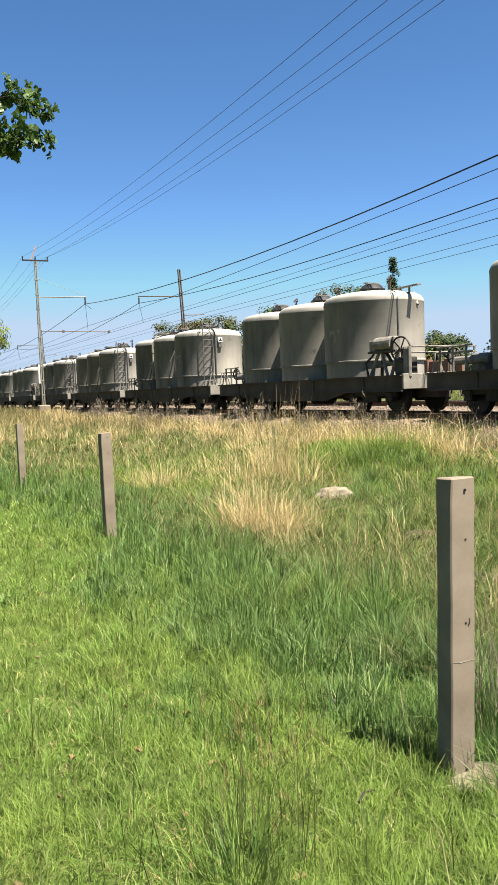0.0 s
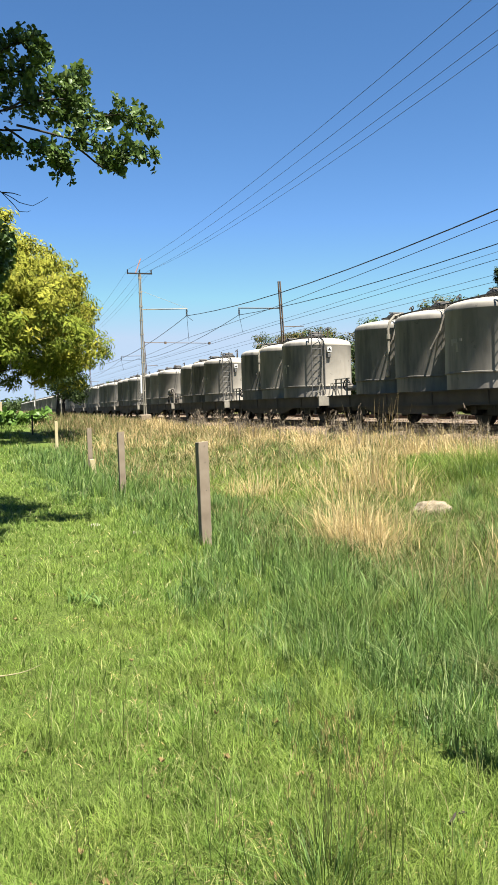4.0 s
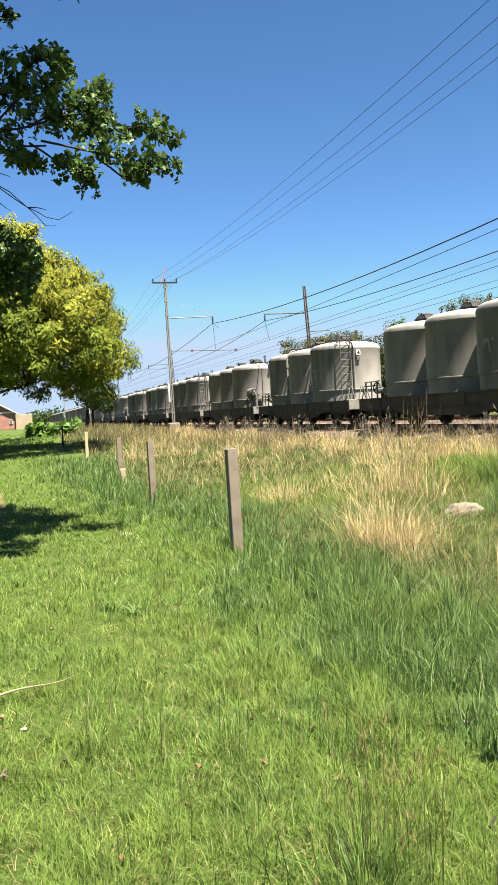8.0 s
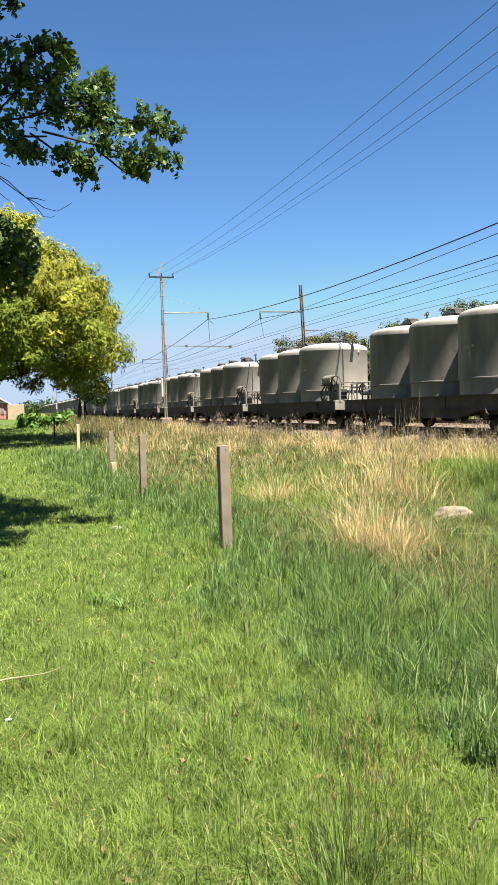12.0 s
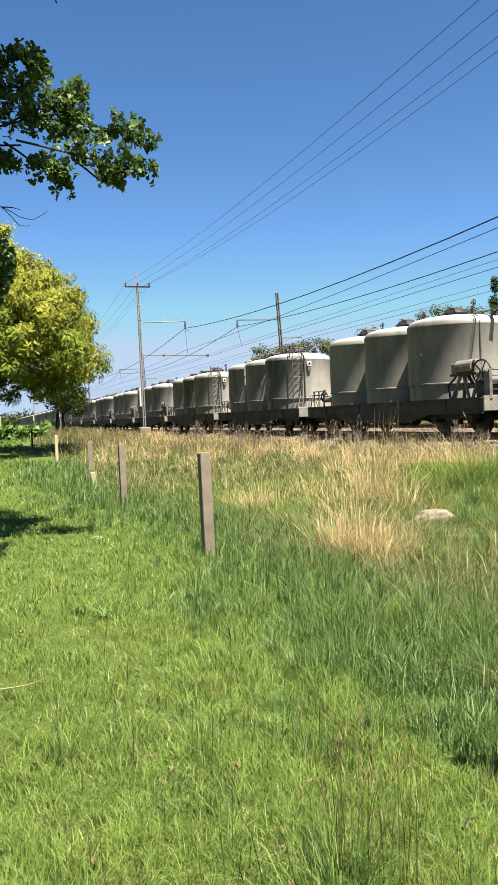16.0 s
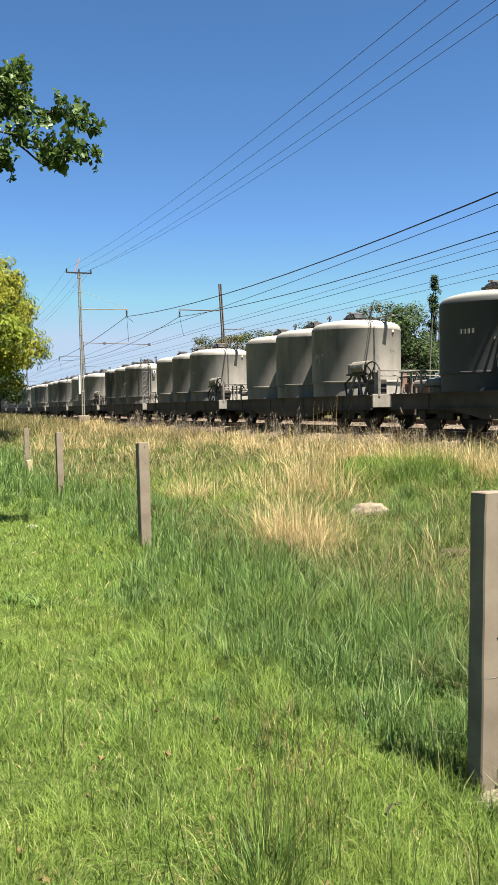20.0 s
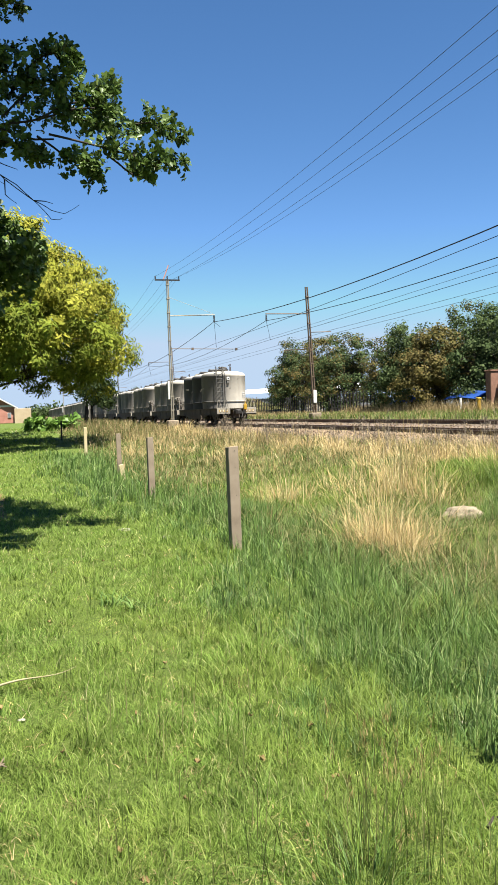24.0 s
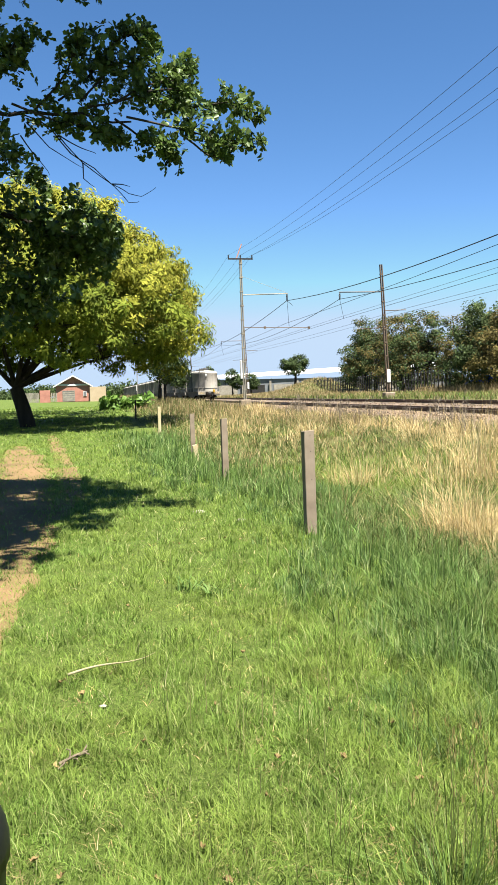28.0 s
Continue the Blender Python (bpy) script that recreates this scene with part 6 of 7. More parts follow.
# ---------------------------------------------------------------- grass


def wedge(r, n, r0, r1, a0=-47.0, a1=9.0, power=1.0):
    """Random places on the ground in the sector that opens before the fence line."""
    q = r0 * (r1 / r0) ** (r.rand(n) ** power)
    a = np.radians(r.uniform(a0, a1, n))
    return -q * np.sin(a), q * np.cos(a)


def blades(name, label, x, y, h, w, lean, mat, seed, base=None, out=None):
    """One mesh of curved tapering blades."""
    r = np.random.RandomState(seed)
    n = len(x)
    z = height(x, y) - 0.01 if base is None else base
    a = r.uniform(0, 2 * math.pi, n) if out is None else out + r.normal(0, 0.5, n)
    dx, dy = np.cos(a), np.sin(a)
    b = a + r.normal(1.57, 0.6, n)
    sx, sy = np.cos(b) * w / 2, np.sin(b) * w / 2
    root = np.stack([x, y, z], -1)
    side = np.stack([sx, sy, 0 * sx], -1)

    def at(t):
        bend = lean * h * t ** 1.8
        return root + np.stack([dx * bend, dy * bend, h * t * (1 - 0.25 * lean * t)], -1)
    m = at(0.55)
    v = np.stack([root - side, root + side, m - side * 0.7, m + side * 0.7, at(1.0)], 1).reshape(-1, 3)
    i = np.arange(n)[:, None] * 5
    f = np.concatenate([i + np.array([[0, 1, 3]]), i + np.array([[0, 3, 2]]), i + np.array([[2, 3, 4]])], 0)
    me = fast_mesh(name, v, f, mat)
    return tagged(new(name, me), label, "grass", kind="stuff")


def path_dist(x, y, line):
    ys = [p[1] for p in line]
    px = np.interp(y, ys, [p[0] for p in line])
    pw = np.interp(y, ys, [p[2] for p in line]) * 0.6
    ends = np.maximum(0, np.maximum(ys[0] - y, y - ys[-1]))
    return np.abs(x - px) / pw + ends * 2


def lawn_edge(y):
    return np.interp(y, [1.5, 2.9, 3.7, 5.2, 7.0, 8.7, 12, 17, 24, 33, 60], [2.3, 1.9, 1.6, 1.7, 1.75, 2.15, 2.2, 1.3, 0.7, 0.8, 2.0])


def tuftify(r, x, y, n, spread):
    """Each place becomes a small tuft of n blades that lean outwards: places and the way that each leans."""
    far = np.hypot(x, y)
    k = np.repeat(np.interp(far, [2, 8, 30], [1, 1.6, 4]) * spread, n)
    ox, oy = r.normal(size=(2, len(x) * n))
    return np.repeat(x, n) + k * ox, np.repeat(y, n) + k * oy, np.arctan2(oy, ox)


def lawn():
    r = np.random.RandomState(31)
    x, y = wedge(r, 74000, 1.9, 85, power=1.0)
    x, y, way = tuftify(r, x, y, 6, 0.016)
    e = lawn_edge(y) + 0.55 + 0.35 * waves(x, y, 1.2, 3)
    on = np.minimum(path_dist(x, y, PATH_LINE), path_dist(x, y, TRACE_LINE)) + 0.3 * waves(x, y, 0.7, 9)
    keep = (x < e) & (x > -14) & (r.rand(len(x)) < np.where(y < 9.5, 0.42, 0.14) + 0.9 * smooth01(0.2, 1.25, on))
    bald = waves(x, y, 0.5, 14) > 0.9
    keep &= ~bald | (r.rand(len(x)) < 0.3)
    keep &= np.hypot(x - 2.27, y - 2.82) > 0.13
    x, y, way = x[keep], y[keep], way[keep]
    far = np.hypot(x, y)
    tall = 1 + 0.55 * np.clip(waves(x, y, 0.6, 4), -0.8, 1) + 0.5 * smooth01(-1.0, 0.0, x - lawn_edge(y))
    h = (0.03 + 0.07 * r.rand(len(x)) ** 2) * tall * np.interp(far, [2, 10, 30], [1, 1.25, 1.7])
    near_path = smooth01(0.8, 2.4, path_dist(x, y, PATH_LINE))
    h = h * (0.7 + 0.3 * near_path)
    w = np.interp(far, [2, 6, 15, 40, 70], [0.0034, 0.0058, 0.0125, 0.034, 0.07]) * r.uniform(0.5, 1.5, len(x))
    blades("lawn_grass", "short bright green lawn grass", x, y, h, w, r.uniform(0.2, 1.3, len(x)), LAWN, 1, out=way)
    # longer tufts that the mower missed
    cx, cy = wedge(r, 420, 2.2, 26)
    k = (cx < lawn_edge(cy) + 0.3) & (path_dist(cx, cy, PATH_LINE) > 1.3)
    cx, cy = cx[k], cy[k]
    n = r.randint(8, 26, len(cx))
    s = np.repeat(r.uniform(0.02, 0.06, len(cx)), n)
    x, y = np.repeat(cx, n) + s * r.normal(size=n.sum()), np.repeat(cy, n) + s * r.normal(size=n.sum())
    far = np.hypot(x, y)
    blades("lawn_tufts", "longer dark green tufts standing in the lawn", x, y, np.repeat(r.uniform(0.07, 0.16, len(cx)), n) * r.uniform(0.5, 1.1, len(x)), np.interp(far, [2, 8, 26], [0.005, 0.009, 0.022]), r.uniform(0.3, 1.4, len(x)), BRIGHT, 22)
    # dry bits lying in the lawn
    x, y = wedge(r, 11000, 1.9, 22, power=0.9)
    k = (x < lawn_edge(y) + 0.6) & (waves(x, y, 0.5, 14) > 0.15)
    x, y = x[k], y[k]
    cx, cy = wedge(r, 150, 2.1, 14)
    cx, cy = np.concatenate([cx, [1.3, 1.22, 0.75, 0.95, 0.45]]), np.concatenate([cy, [3.05, 2.95, 2.75, 3.5, 2.9]])
    far = np.repeat(r.uniform(0.025, 0.075, len(cx)) * np.interp(np.hypot(cx, cy), [2, 14], [1, 2]), 40)
    px, py = np.repeat(cx, 40) + far * r.normal(size=len(far)), np.repeat(cy, 40) + far * r.normal(size=len(far))
    k2 = px < lawn_edge(py) + 0.5
    blades("dead_thatch", "small brown patches of dead grass in the lawn", px[k2], py[k2], 0.02 + 0.035 * r.rand(k2.sum()), np.interp(np.hypot(px[k2], py[k2]), [2, 6, 14], [0.0035, 0.006, 0.012]), r.uniform(0.9, 2.0, k2.sum()), HEADS, 23)
    blades("dry_thatch", "short dry straw in the lawn", x, y, 0.02 + 0.05 * r.rand(len(x)), np.interp(np.hypot(x, y), [2, 6, 15, 30], [0.0035, 0.006, 0.013, 0.025]), r.uniform(0.8, 2.0, len(x)), GOLD, 2)


def path_fringe():
    """Grass that creeps in over the edges of the trodden path."""
    r = np.random.RandomState(37)
    for line, n in ((PATH_LINE, 24000), (TRACE_LINE, 9000)):
        ys = [p[1] for p in line]
        y = 2.4 + (ys[-1] - 1.8) * r.rand(n)
        px = np.interp(y, ys, [p[0] for p in line])
        pw = np.interp(y, ys, [p[2] for p in line]) * 0.5
        side = np.where(r.rand(n) < 0.6, 1, -1)
        x = px + side * (pw + r.normal(0.02, 0.16, n) + 0.10 * waves(0 * y, y, 1.1, 51))
        centre = r.rand(n) < 0.14
        x = np.where(centre, px + pw * r.uniform(-1, 1, n), x)
        far = np.hypot(x, y)
        w = np.interp(far, [4, 10, 20, 35], [0.005, 0.009, 0.018, 0.035]) * r.uniform(0.5, 1.4, n)
        h = (0.02 + 0.06 * r.rand(n) ** 2) * np.interp(far, [4, 15, 35], [1, 1.3, 1.6])
        blades("path_edge_grass", "short grass creeping over the edge of the path", x, y, h, w, r.uniform(0.3, 1.6, n), LAWN, 19)


def lawn_behind():
    """The lawn and rough ground that go on behind and beside the viewpoint."""
    r = np.random.RandomState(38)
    n = 42000
    x, y = r.uniform(-13, 9.5, n), r.uniform(-9, 26, n)
    a = np.degrees(np.arctan2(-x, y))
    k = (((a > 9) | (a < -47)) | (np.hypot(x, y) < 1.95)) & (np.hypot(x, y) > 0.5) & (path_dist(x, y, PATH_LINE) > 0.85)
    x, y = x[k], y[k]
    g = x < 2.4 + 0.5 * waves(x, y, 1.5, 52)
    blades("lawn_grass", "short bright green lawn grass", x[g], y[g], r.uniform(0.04, 0.1, g.sum()), np.full(g.sum(), 0.016), r.uniform(0.3, 1.3, g.sum()), LAWN, 20)
    g = ~g
    blades("rough_grass", "rough olive grass beside the railway", x[g], y[g], r.uniform(0.12, 0.35, g.sum()), np.full(g.sum(), 0.018), r.uniform(0.3, 1.3, g.sum()), OLIVE, 21)


def lush():
    r = np.random.RandomState(32)
    x, y = wedge(r, 21000, 2.2, 34, power=0.9)
    x, y, way = tuftify(r, x, y, 11, 0.028)
    e = lawn_edge(y) + 0.3 * waves(x, y, 1.0, 8)
    outer = np.interp(y, [2, 4, 6.5, 8.5, 10, 14, 24, 34], [3.3, 3.3, 3.3, 3.1, 3.1, 3.5, 3.6, 3.6])
    dens = smooth01(-0.4, 0.3, x - e) * (1 - smooth01(-0.4, 0.8, x - outer - 0.5 * waves(x, y, 1.5, 2)))
    dens = dens * (0.35 + 0.65 * smooth01(-0.5, 0.3, waves(x, y, 0.7, 12)))
    k = (r.rand(len(x)) < dens) & (np.hypot(x - 2.27, y - 2.8) > 0.14)
    x, y, way = x[k], y[k], way[k]
    far = np.hypot(x, y)
    h = np.interp(y, [2.2, 3.6, 5.2], [0.5, 0.62, 0.95]) * (0.12 + 0.26 * r.rand(len(x))) * (1 + 0.4 * waves(x, y, 0.7, 12)) * (0.55 + 0.45 * smooth01(0.0, 0.8, x - lawn_edge(y)))
    w = np.interp(far, [2, 6, 15, 34], [0.0045, 0.0072, 0.015, 0.03]) * r.uniform(0.5, 1.5, len(x))
    blades("long_grass", "long blue-green grass along the fence line", x, y, h, w, np.abs(r.normal(0.4, 0.5, len(x))), LUSH, 3, out=way)


def rough():
    r = np.random.RandomState(33)
    x, y = wedge(r, 29000, 4.2, 75, -48, 4, power=0.85)
    x, y, way = tuftify(r, x, y, 9, 0.03)
    k = (x > 3.0 + 0.5 * waves(x, y, 1.5, 21)) & (x < 10.1 + 0.35 * waves(x, y, 1.2, 22))
    x, y, way = x[k], y[k], way[k]
    m = waves(x, y, 2.4, 23) + 0.6 * waves(x, y, 0.9, 24)
    green = 1.1 * np.exp(-(((x - 8.6) / 1.5) ** 2 + ((y - 14.0) / 3.2) ** 2)) + 0.5 * np.exp(-(((x - 6.2) / 1.6) ** 2 + ((y - 18.5) / 3.5) ** 2)) + 0.7 * np.exp(-(((x - 9.0) / 1.0) ** 2 + ((y - 56) / 6) ** 2)) + 0.6 * np.exp(-(((x - 5.0) / 1.2) ** 2 + ((y - 16) / 2.5) ** 2)) + 0.4 * smooth01(0.2, 0.9, waves(x, y, 3.0, 26)) + 0.13 * smooth01(3.6, 4.8, x) * (1 - smooth01(12, 15, y))
    bare = (waves(x, y, 0.8, 25) > 0.7) & (y < 10.5)
    bare |= (np.hypot((x - 5.7) / 0.24, (y - 7.9) / 0.28) < 1) | (np.hypot((x - 4.9) / 0.28, (y - 5.75) / 0.36) < 1)
    keep = ~bare | (r.rand(len(x)) < 0.2)
    x, y, m, green, way = x[keep], y[keep], m[keep], green[keep], way[keep]
    far = np.hypot(x, y)
    w = np.interp(far, [4, 8, 15, 40, 75], [0.0055, 0.0085, 0.014, 0.032, 0.065]) * r.uniform(0.5, 1.5, len(x))
    low = 1 - 0.55 * smooth01(8.6, 9.8, x)
    g = r.rand(len(x)) < np.clip(green * 1.4, 0, 0.95)
    blades("fresh_grass", "thick fresh green grass below the ballast", x[g], y[g], (0.12 + 0.2 * r.rand(g.sum())) * low[g], w[g] * 0.8, r.uniform(0.25, 1.3, g.sum()), BRIGHT, 4, out=way[g])
    dryness = 0.06 * smooth01(3.0, 4.2, x) * (1 - smooth01(9.0, 12.0, y)) + 0.2 * smooth01(0.1, 1.1, m) * smooth01(8.0, 14.0, y) + 0.10 * smooth01(14, 26, y) + 0.10 * smooth01(8.2, 9.6, x) * smooth01(13, 18, y)
    o = ~g & (r.rand(len(x)) > dryness)
    blades("rough_grass", "rough olive grass mixed with dead stems in the hollow", x[o], y[o], (0.08 + 0.26 * r.rand(o.sum())) * low[o], w[o], r.uniform(0.3, 1.6, o.sum()), OLIVE, 5, out=way[o])
    d = ~g & ~o
    brown = d & (r.rand(len(x)) < np.where(y < 11, 0.85, 0.6))
    d &= ~brown
    blades("dry_grass", "dry golden grass between fence and railway", x[d], y[d], (0.2 + 0.4 * r.rand(d.sum())) * low[d], w[d] * 0.6, r.uniform(0.1, 0.9, d.sum()), GOLD, 6, out=way[d])
    blades("brown_grass", "faded brown grass between fence and railway", x[brown], y[brown], (0.2 + 0.42 * r.rand(brown.sum())) * low[brown], w[brown] * 0.6, r.uniform(0.1, 0.9, brown.sum()), HEADS, 24, out=way[brown])


def tufts():
    """The tall pale clump behind the posts and the stands of seeding grass along the ballast."""
    r = np.random.RandomState(34)
    spots = [(4.2, 9.1, 0.36, 0.92, 460), (4.05, 9.4, 0.32, 0.75, 150), (4.5, 9.05, 0.34, 0.7, 200), (4.15, 8.65, 0.26, 0.5, 280), (4.05, 8.2, 0.22, 0.38, 150), (4.35, 8.85, 0.3, 0.6, 140), (4.8, 9.25, 0.3, 0.7, 30), (5.1, 10.0, 0.5, 0.8, 80), (4.7, 10.8, 0.6, 0.8, 90), (6.95, 14.3, 0.5, 1.7, 230), (6.9, 13.1, 0.4, 1.0, 120), (6.4, 14.6, 0.5, 1.1, 130), (6.7, 16.6, 0.5, 0.9, 110), (5.3, 16.2, 0.5, 0.75, 200), (4.9, 15.2, 0.4, 0.6, 120), (7.4, 15.6, 0.5, 1.1, 110), (5.6, 12.4, 0.6, 0.8, 80), (5.7, 7.1, 0.5, 0.5, 25), (6.4, 7.9, 0.6, 0.55, 35), (5.2, 6.1, 0.4, 0.45, 20), (6.9, 8.6, 0.6, 0.6, 35), (7.3, 10.2, 0.5, 0.6, 40)]
    for k in range(20):
        yy = 16 + 47 * (k / 20.0) ** 1.1 + r.uniform(-0.6, 0.6)
        spots.append((r.uniform(7.4, 9.9), yy, r.uniform(0.3, 0.6), r.uniform(0.55, 1.0), 110))
    for k in range(12):
        yy = r.uniform(16, 42)
        spots.append((r.uniform(4.2, 8.0), yy, r.uniform(0.4, 0.7), r.uniform(0.5, 0.85), 100))
    for k in range(70):
        spots.append((r.uniform(9.1, 10.15), 12 + 48 * (k / 70.0) ** 1.3, r.uniform(0.25, 0.5), r.uniform(0.35, 0.8), 70))
    for k in range(10):
        spots.append((9.2 + r.uniform(-0.6, 0.6), 9.5 + 0.9 * k + r.uniform(-0.3, 0.3), 0.28, r.uniform(0.5, 0.95), 130))
    for k in range(26):
        spots.append((r.uniform(9.9, 10.6), 8.5 + 14 * r.rand(), 0.3, r.uniform(0.5, 0.85), 60))
    xs, ys, hs, ws, ls, zs = [], [], [], [], [], []
    for cx, cy, s, h, n in spots:
        d = np.hypot(cx, cy)
        ox, oy = r.normal(size=(2, n))
        xs.append(cx + s * 0.5 * ox)
        ys.append(cy + s * 0.5 * oy)
        hs.append(h * (0.25 + 0.95 * r.rand(n) ** 1.4))
        ws.append(np.full(n, np.interp(d, [8, 10, 15, 40, 60], [0.005, 0.0052, 0.0075, 0.016, 0.025])) * r.uniform(0.6, 1.4, n))
        ls.append(np.arctan2(oy, ox))
        zs.append(np.abs(r.normal(0.25, 0.4, n) if h > 1.3 else r.normal(0.5, 0.7, n)))
    x, y, h, w, way, lean = (np.concatenate(q) for q in (xs, ys, hs, ws, ls, zs))
    k = x < 10.75
    x, y, h, w, way, lean = x[k], y[k], h[k], w[k], way[k], lean[k]
    blades("tall_dry_grass", "tall pale golden tufts of dry grass", x, y, h, w, lean, GOLD, 7, out=way)
    # brownish standing grass that hides the foot of the far wagons
    n = 15000
    y = 30 + 105 * r.rand(n) ** 1.35
    x = 10.2 - 6.0 * r.rand(n) ** 1.2 * smooth01(24, 46, y)
    k = waves(x, y, 3.0, 61) + 0.5 * waves(x, y, 9.0, 62) > -0.75
    x, y = x[k], y[k]
    tall = np.interp(y, [30, 45, 70, 135], [0.5, 0.75, 1.0, 1.15])
    d = r.rand(len(x)) < 0.55
    w = np.interp(y, [30, 60, 135], [0.014, 0.03, 0.065]) * r.uniform(0.5, 1.4, len(x))
    for name, label, g, mat in (("standing_dry_grass", "tall brownish dry grass beside the railway", d, HEADS), ("standing_olive_grass", "tall olive grass beside the railway", ~d, OLIVE)):
        blades(name, label, x[g], y[g], tall[g] * r.uniform(0.45, 1.0, g.sum()), w[g], r.uniform(0.05, 0.6, g.sum()), mat, 71)
    # spiky rush tussocks round the rock and along the hollow
    xs, ys, hs, ways = [], [], [], []
    for cx, cy, s, h, n in ((7.0, 10.1, 0.26, 0.42, 240), (6.0, 9.0, 0.24, 0.38, 200), (7.2, 9.0, 0.22, 0.42, 180), (4.7, 6.5, 0.26, 0.36, 220), (5.6, 11.6, 0.2, 0.36, 140), (3.7, 10.6, 0.24, 0.42, 200), (3.4, 12.6, 0.26, 0.45, 200)) + tuple((r.uniform(4.6, 8.6), r.uniform(5.2, 13.0), r.uniform(0.14, 0.26), r.uniform(0.24, 0.42), 150) for _ in range(34)):
        ox, oy = r.normal(size=(2, n))
        xs.append(cx + s * 0.55 * ox)
        ys.append(cy + s * 0.55 * oy)
        hs.append(h * r.uniform(0.45, 1.05, n))
        ways.append(np.arctan2(oy, ox))
    x, y, h, way = (np.concatenate(q) for q in (xs, ys, hs, ways))
    blades("rush_tussock", "spiky dark green tussocks in the hollow", x, y, h, np.interp(np.hypot(x, y), [6, 16], [0.006, 0.011]) * r.uniform(0.6, 1.3, len(x)), np.abs(r.normal(0.5, 0.35, len(x))), LUSH, 72, out=way)
    # bright thick tussocks below the ballast, and the ragged strip along its foot
    ox, oy = r.normal(size=(2, 1500))
    cx = r.choice([8.3, 8.7, 8.0, 9.2, 9.4], 1500, p=[0.3, 0.3, 0.15, 0.15, 0.1])
    blades("green_tussock", "thick bright green tussocks below the ballast", cx + 0.26 * ox, 13.3 + 0.6 * oy - 0.4 * (cx - 8.5), r.uniform(0.16, 0.56, 1500), np.full(1500, 0.008) * r.uniform(0.6, 1.4, 1500), np.abs(r.normal(0.6, 0.5, 1500)), LAWN, 73, out=np.arctan2(oy, ox))
    n = 9000
    y = 7.5 + 40 * r.rand(n) ** 1.5
    x = 9.95 + 0.95 * r.rand(n) + 0.12 * waves(y, y, 1.3, 63)
    w = np.interp(y, [8, 15, 45], [0.007, 0.010, 0.024]) * r.uniform(0.5, 1.4, n)
    pick = r.rand(n)
    for name, label, g, mat in (("ballast_edge_green", "green weeds along the foot of the ballast", pick < 0.3, BRIGHT), ("ballast_edge_olive", "olive grass along the foot of the ballast", (pick >= 0.3) & (pick < 0.7), OLIVE), ("ballast_edge_dry", "dry stems along the foot of the ballast", pick >= 0.7, HEADS)):
        blades(name, label, x[g], y[g], r.uniform(0.14, 0.42, g.sum()) * np.interp(y[g], [14, 24], [1.45, 1.0]), w[g], np.abs(r.normal(0.3, 0.4, g.sum())), mat, 74)
    # dark seed plumes on thin stems before the train
    n = 100
    cx = r.uniform(9.3, 10.9, n)
    cy = 10.0 + 38 * r.rand(n) ** 1.4
    px, py, ph, pw = [], [], [], []
    for a, b in zip(cx, cy):
        hh = r.uniform(0.6, 1.25)
        m = 6
        px.append(a + r.normal(0, 0.10, m))
        py.append(b + r.normal(0, 0.10, m))
        ph.append(hh * r.uniform(0.6, 1.0, m))
        pw.append(np.full(m, np.interp(b, [10, 25, 50], [0.014, 0.024, 0.04])))
    x, y, h, w = (np.concatenate(q) for q in (px, py, ph, pw))
    blades("seed_stems", "thin brown seeding stems before the railway", x, y, h, w * 0.6, np.abs(r.normal(0.1, 0.08, len(x))), PLUME, 8)
    hx, hy = np.repeat(x, 8), np.repeat(y, 8)
    top = height(hx, hy) + np.repeat(h, 8) * r.uniform(0.72, 1.0, len(hx))
    blades("seed_plumes", "fluffy brown seed heads before the railway", hx + r.normal(0, 0.03, len(hx)), hy + r.normal(0, 0.03, len(hx)), 0.04 + 0.07 * r.rand(len(hx)), np.repeat(w, 8) * 0.6, r.uniform(0.05, 0.6, len(hx)), PLUME, 9, base=top - 0.05)


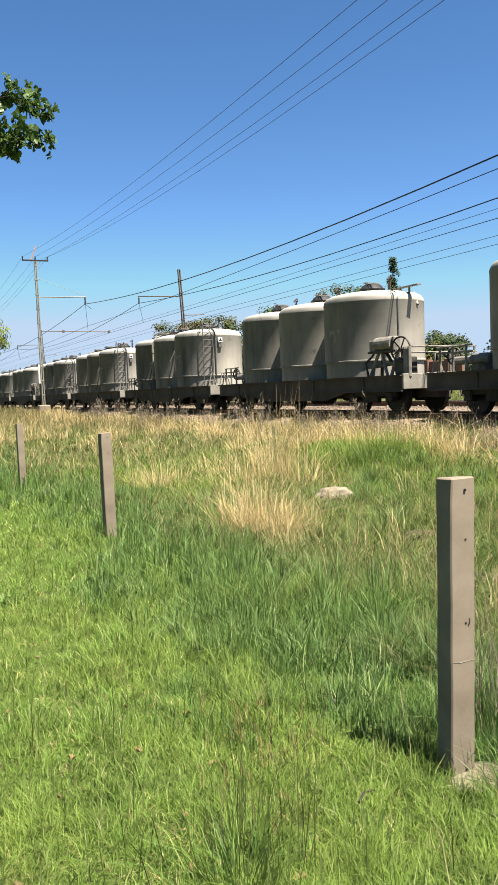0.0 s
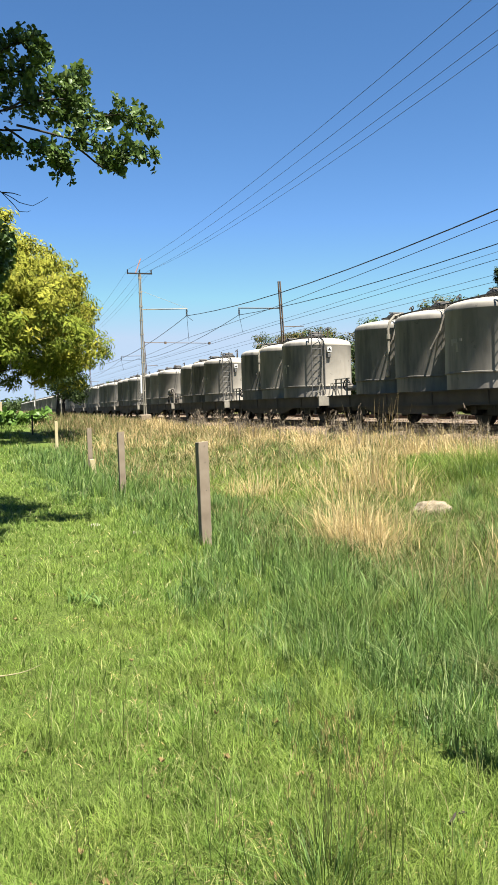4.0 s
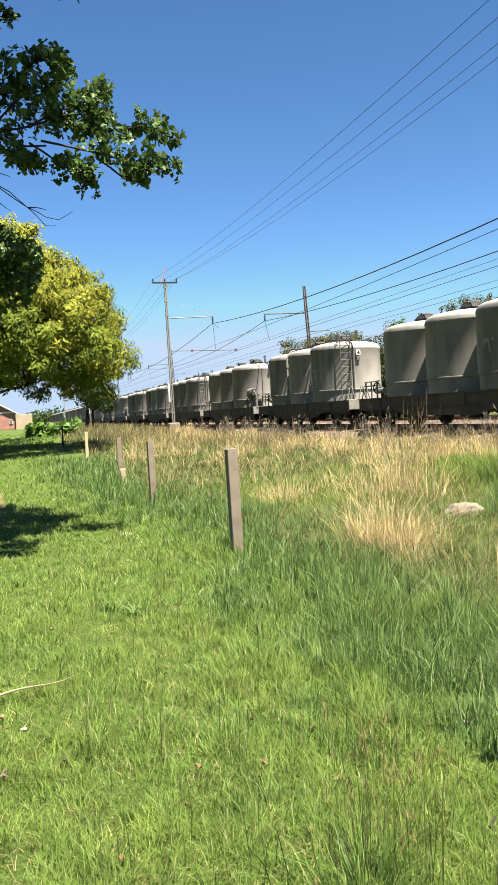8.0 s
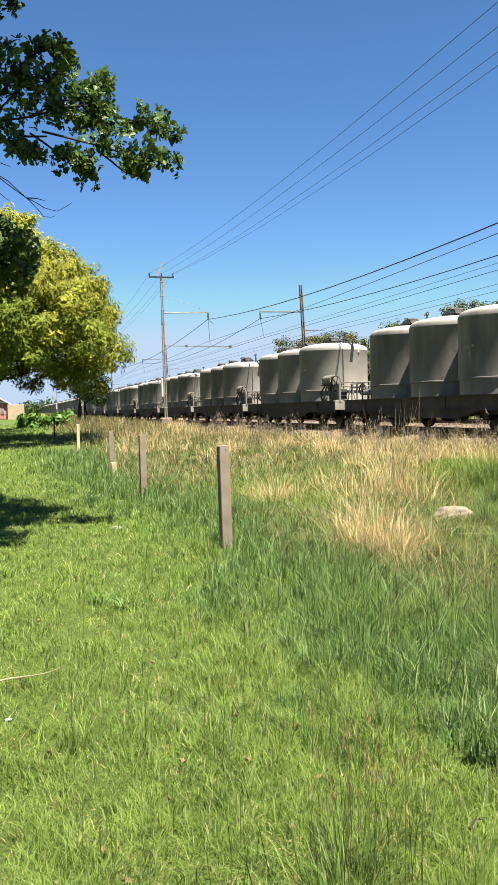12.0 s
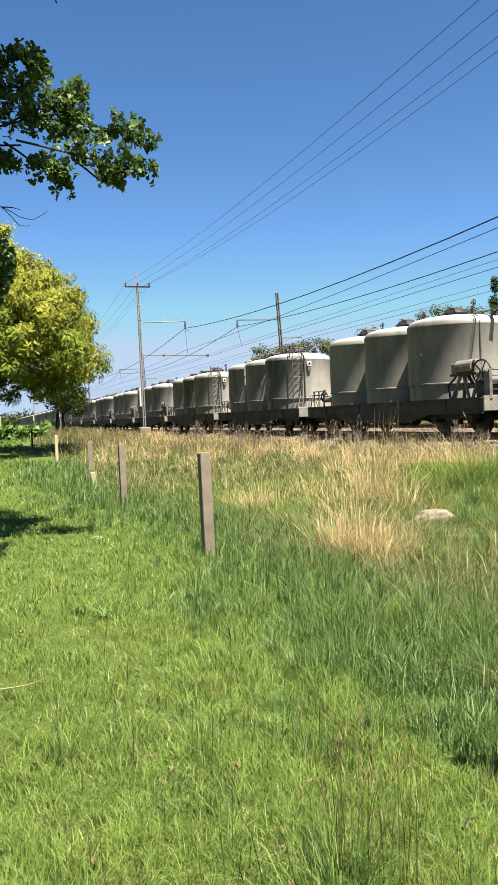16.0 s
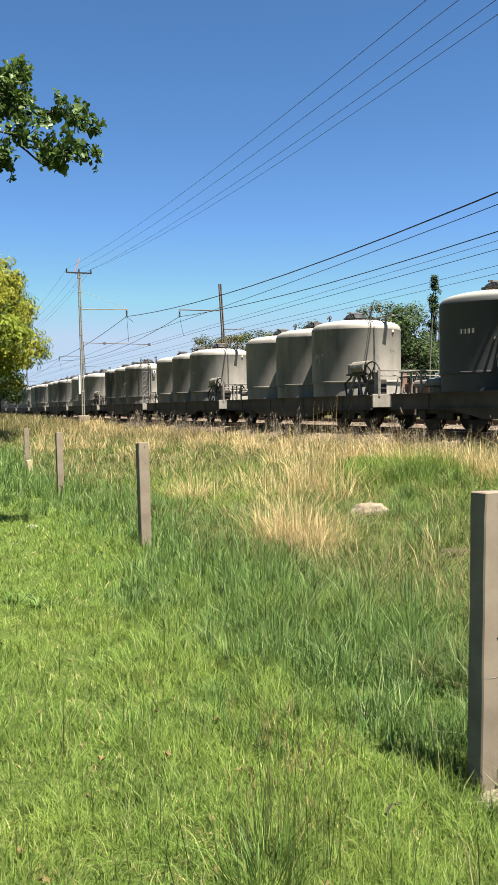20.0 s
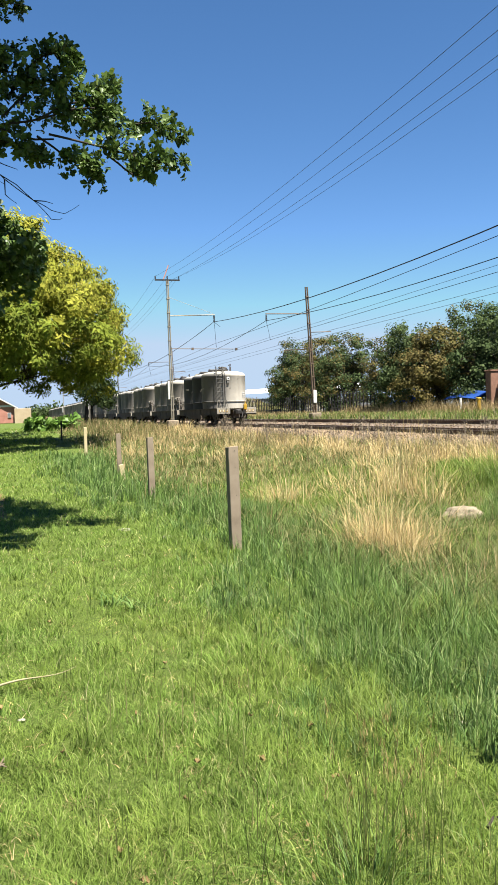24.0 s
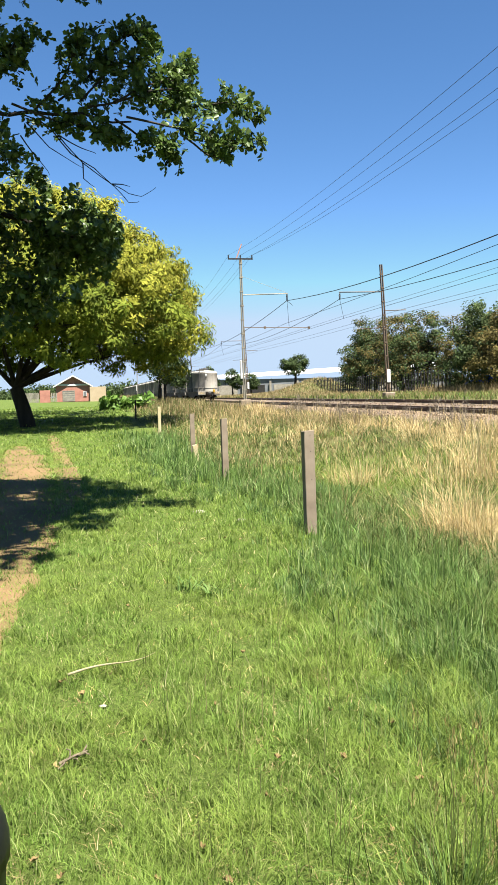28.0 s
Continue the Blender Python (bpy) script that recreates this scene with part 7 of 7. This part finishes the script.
def near_tuft():
    """Upright seeding tuft in the lawn, with thin stems and faded heads."""
    r = np.random.RandomState(35)
    ox, oy = r.normal(0, 0.07, (2, 110))
    blades("tuft_leaves", "fountain of green blades in the lawn", 1.03 + 0.8 * ox, 2.5 + 0.8 * oy, r.uniform(0.1, 0.36, 110), np.full(110, 0.0046), r.uniform(0.3, 1.3, 110), LUSH, 10, out=np.arctan2(oy, ox))
    ox, oy = r.normal(0, 0.07, (2, 80))
    blades("tuft_blades", "paler blades in the lawn tuft", 1.04 + ox, 2.52 + oy, r.uniform(0.15, 0.5, 80), np.full(80, 0.004), r.uniform(0.1, 0.9, 80), BRIGHT, 17, out=np.arctan2(oy, ox))
    x = 1.17 + r.normal(0, 0.10, 84)
    y = 2.62 + r.normal(0, 0.12, 84)
    h = r.uniform(0.28, 0.56, 84)
    blades("tuft_stems", "thin upright seed stems of the lawn tuft", x, y, h, np.full(84, 0.0042), r.uniform(0.05, 0.28, 84), OLIVE, 11)
    x, y, h = x[:34], y[:34], h[:34]
    hx, hy = np.repeat(x, 12), np.repeat(y, 12)
    top = height(hx, hy) + np.repeat(h, 12) * r.uniform(0.86, 1.0, len(hx))
    blades("tuft_heads", "faded brown seed heads of the lawn tuft", hx + r.normal(0, 0.006, len(hx)), hy + r.normal(0, 0.006, len(hx)), np.full(len(hx), 0.03), np.full(len(hx), 0.0038), r.uniform(0.1, 0.6, len(hx)), STALKHEAD, 12, base=top)
    # scattered single stems and weeds
    x, y = wedge(r, 900, 2.3, 9)
    k = (x < 3.6) & (x > 0.2)
    x, y = x[k], y[k]
    blades("thin_stems", "single thin stems rising from the lawn", x, y, r.uniform(0.15, 0.4, len(x)), np.full(len(x), 0.004), r.uniform(0.05, 0.4, len(x)), OLIVE, 13)
    w = []
    for cx, cy in ((0.95, 6.9), (0.75, 7.1), (0.1, 11.6)):
        w.append((cx + r.normal(0, 0.05, 26), cy + r.normal(0, 0.05, 26)))
    x = np.concatenate([q[0] for q in w])
    y = np.concatenate([q[1] for q in w])
    blades("weed_rosette", "broad-bladed weed rosette in the lawn", x, y, r.uniform(0.10, 0.2, len(x)), np.full(len(x), 0.018), r.uniform(0.7, 1.5, len(x)), LUSH, 14)
    # rushes and brown stems by the near post
    ox, oy = r.normal(size=(2, 420))
    x, y, way = 2.56 + 0.10 * ox, 2.98 + 0.13 * oy, np.arctan2(oy, ox)
    blades("post_rushes", "thick dark rushes beside the near fence post", x, y, r.uniform(0.2, 0.62, 420), np.full(420, 0.0045), np.abs(r.normal(0.2, 0.25, 420)), LUSH, 15, out=way)
    x, y = x[:150] + 0.05, y[:150] + 0.06
    blades("post_weeds", "dry brown stems beside the near fence post", x, y, r.uniform(0.35, 0.85, 150), np.full(150, 0.0036), r.uniform(0.05, 0.3, 150), PLUME, 25)
    ox, oy = r.normal(size=(2, 300))
    blades("post_tuft", "blue-green leaves at the foot of the fence post", 2.42 + 0.09 * ox, 2.62 + 0.08 * oy, r.uniform(0.12, 0.34, 300), np.full(300, 0.0052), r.uniform(0.2, 1.0, 300), LUSH, 26, out=np.arctan2(oy, ox))


def verge():
    r = np.random.RandomState(36)
    n = 38000
    y = 18 + 110 * r.rand(n) ** 1.3
    x = 19.0 + 13 * r.rand(n)
    k = x < 29 + 5 * smooth01(95, 105, y)
    x, y = x[k], y[k]
    far = np.hypot(x, y)
    g = r.rand(len(x)) < 0.84 - 0.45 * smooth01(55, 100, y)
    fresh = g & (r.rand(len(x)) < 0.55 * (1 - smooth01(60, 95, y)) * smooth01(19.2, 21.0, x))
    g &= ~fresh
    w = np.interp(far, [25, 60, 130], [0.016, 0.036, 0.08])
    blades("verge_grass", "olive green grass on the verge behind the tracks", x[g], y[g], 0.16 + 0.28 * r.rand(g.sum()), w[g], r.uniform(0.2, 0.9, g.sum()), OLIVE, 16)
    blades("verge_fresh_grass", "fresh green grass on the verge behind the tracks", x[fresh], y[fresh], 0.16 + 0.26 * r.rand(fresh.sum()), w[fresh], r.uniform(0.2, 0.9, fresh.sum()), BRIGHT, 27)
    d = ~g & ~fresh
    blades("verge_dry_grass", "dry tall grass on the verge behind the tracks", x[d], y[d], 0.25 + 0.35 * r.rand(d.sum()), w[d] * 0.8, r.uniform(0.1, 0.7, d.sum()), HEADS, 17)
    n = 3500
    y = 44 + 22 * r.rand(n)
    x = 26.5 + 2.5 * r.rand(n)
    blades("verge_tall_grass", "tall rusty dry grass below the trees", x, y, 0.45 + 0.6 * r.rand(n), np.full(n, 0.03), r.uniform(0.1, 0.6, n), HEADS, 18)


lawn()
path_fringe()
lawn_behind()
lush()
rough()
tufts()
near_tuft()
verge()

# ---------------------------------------------------------------- motion of the train


def motions():
    for k, w in enumerate(WAGONS):
        walk(w, [(t, pose(TRACK_X, train_at(t) + PITCH * k, RAIL_Z)) for t in range(0, 29)])


motions()
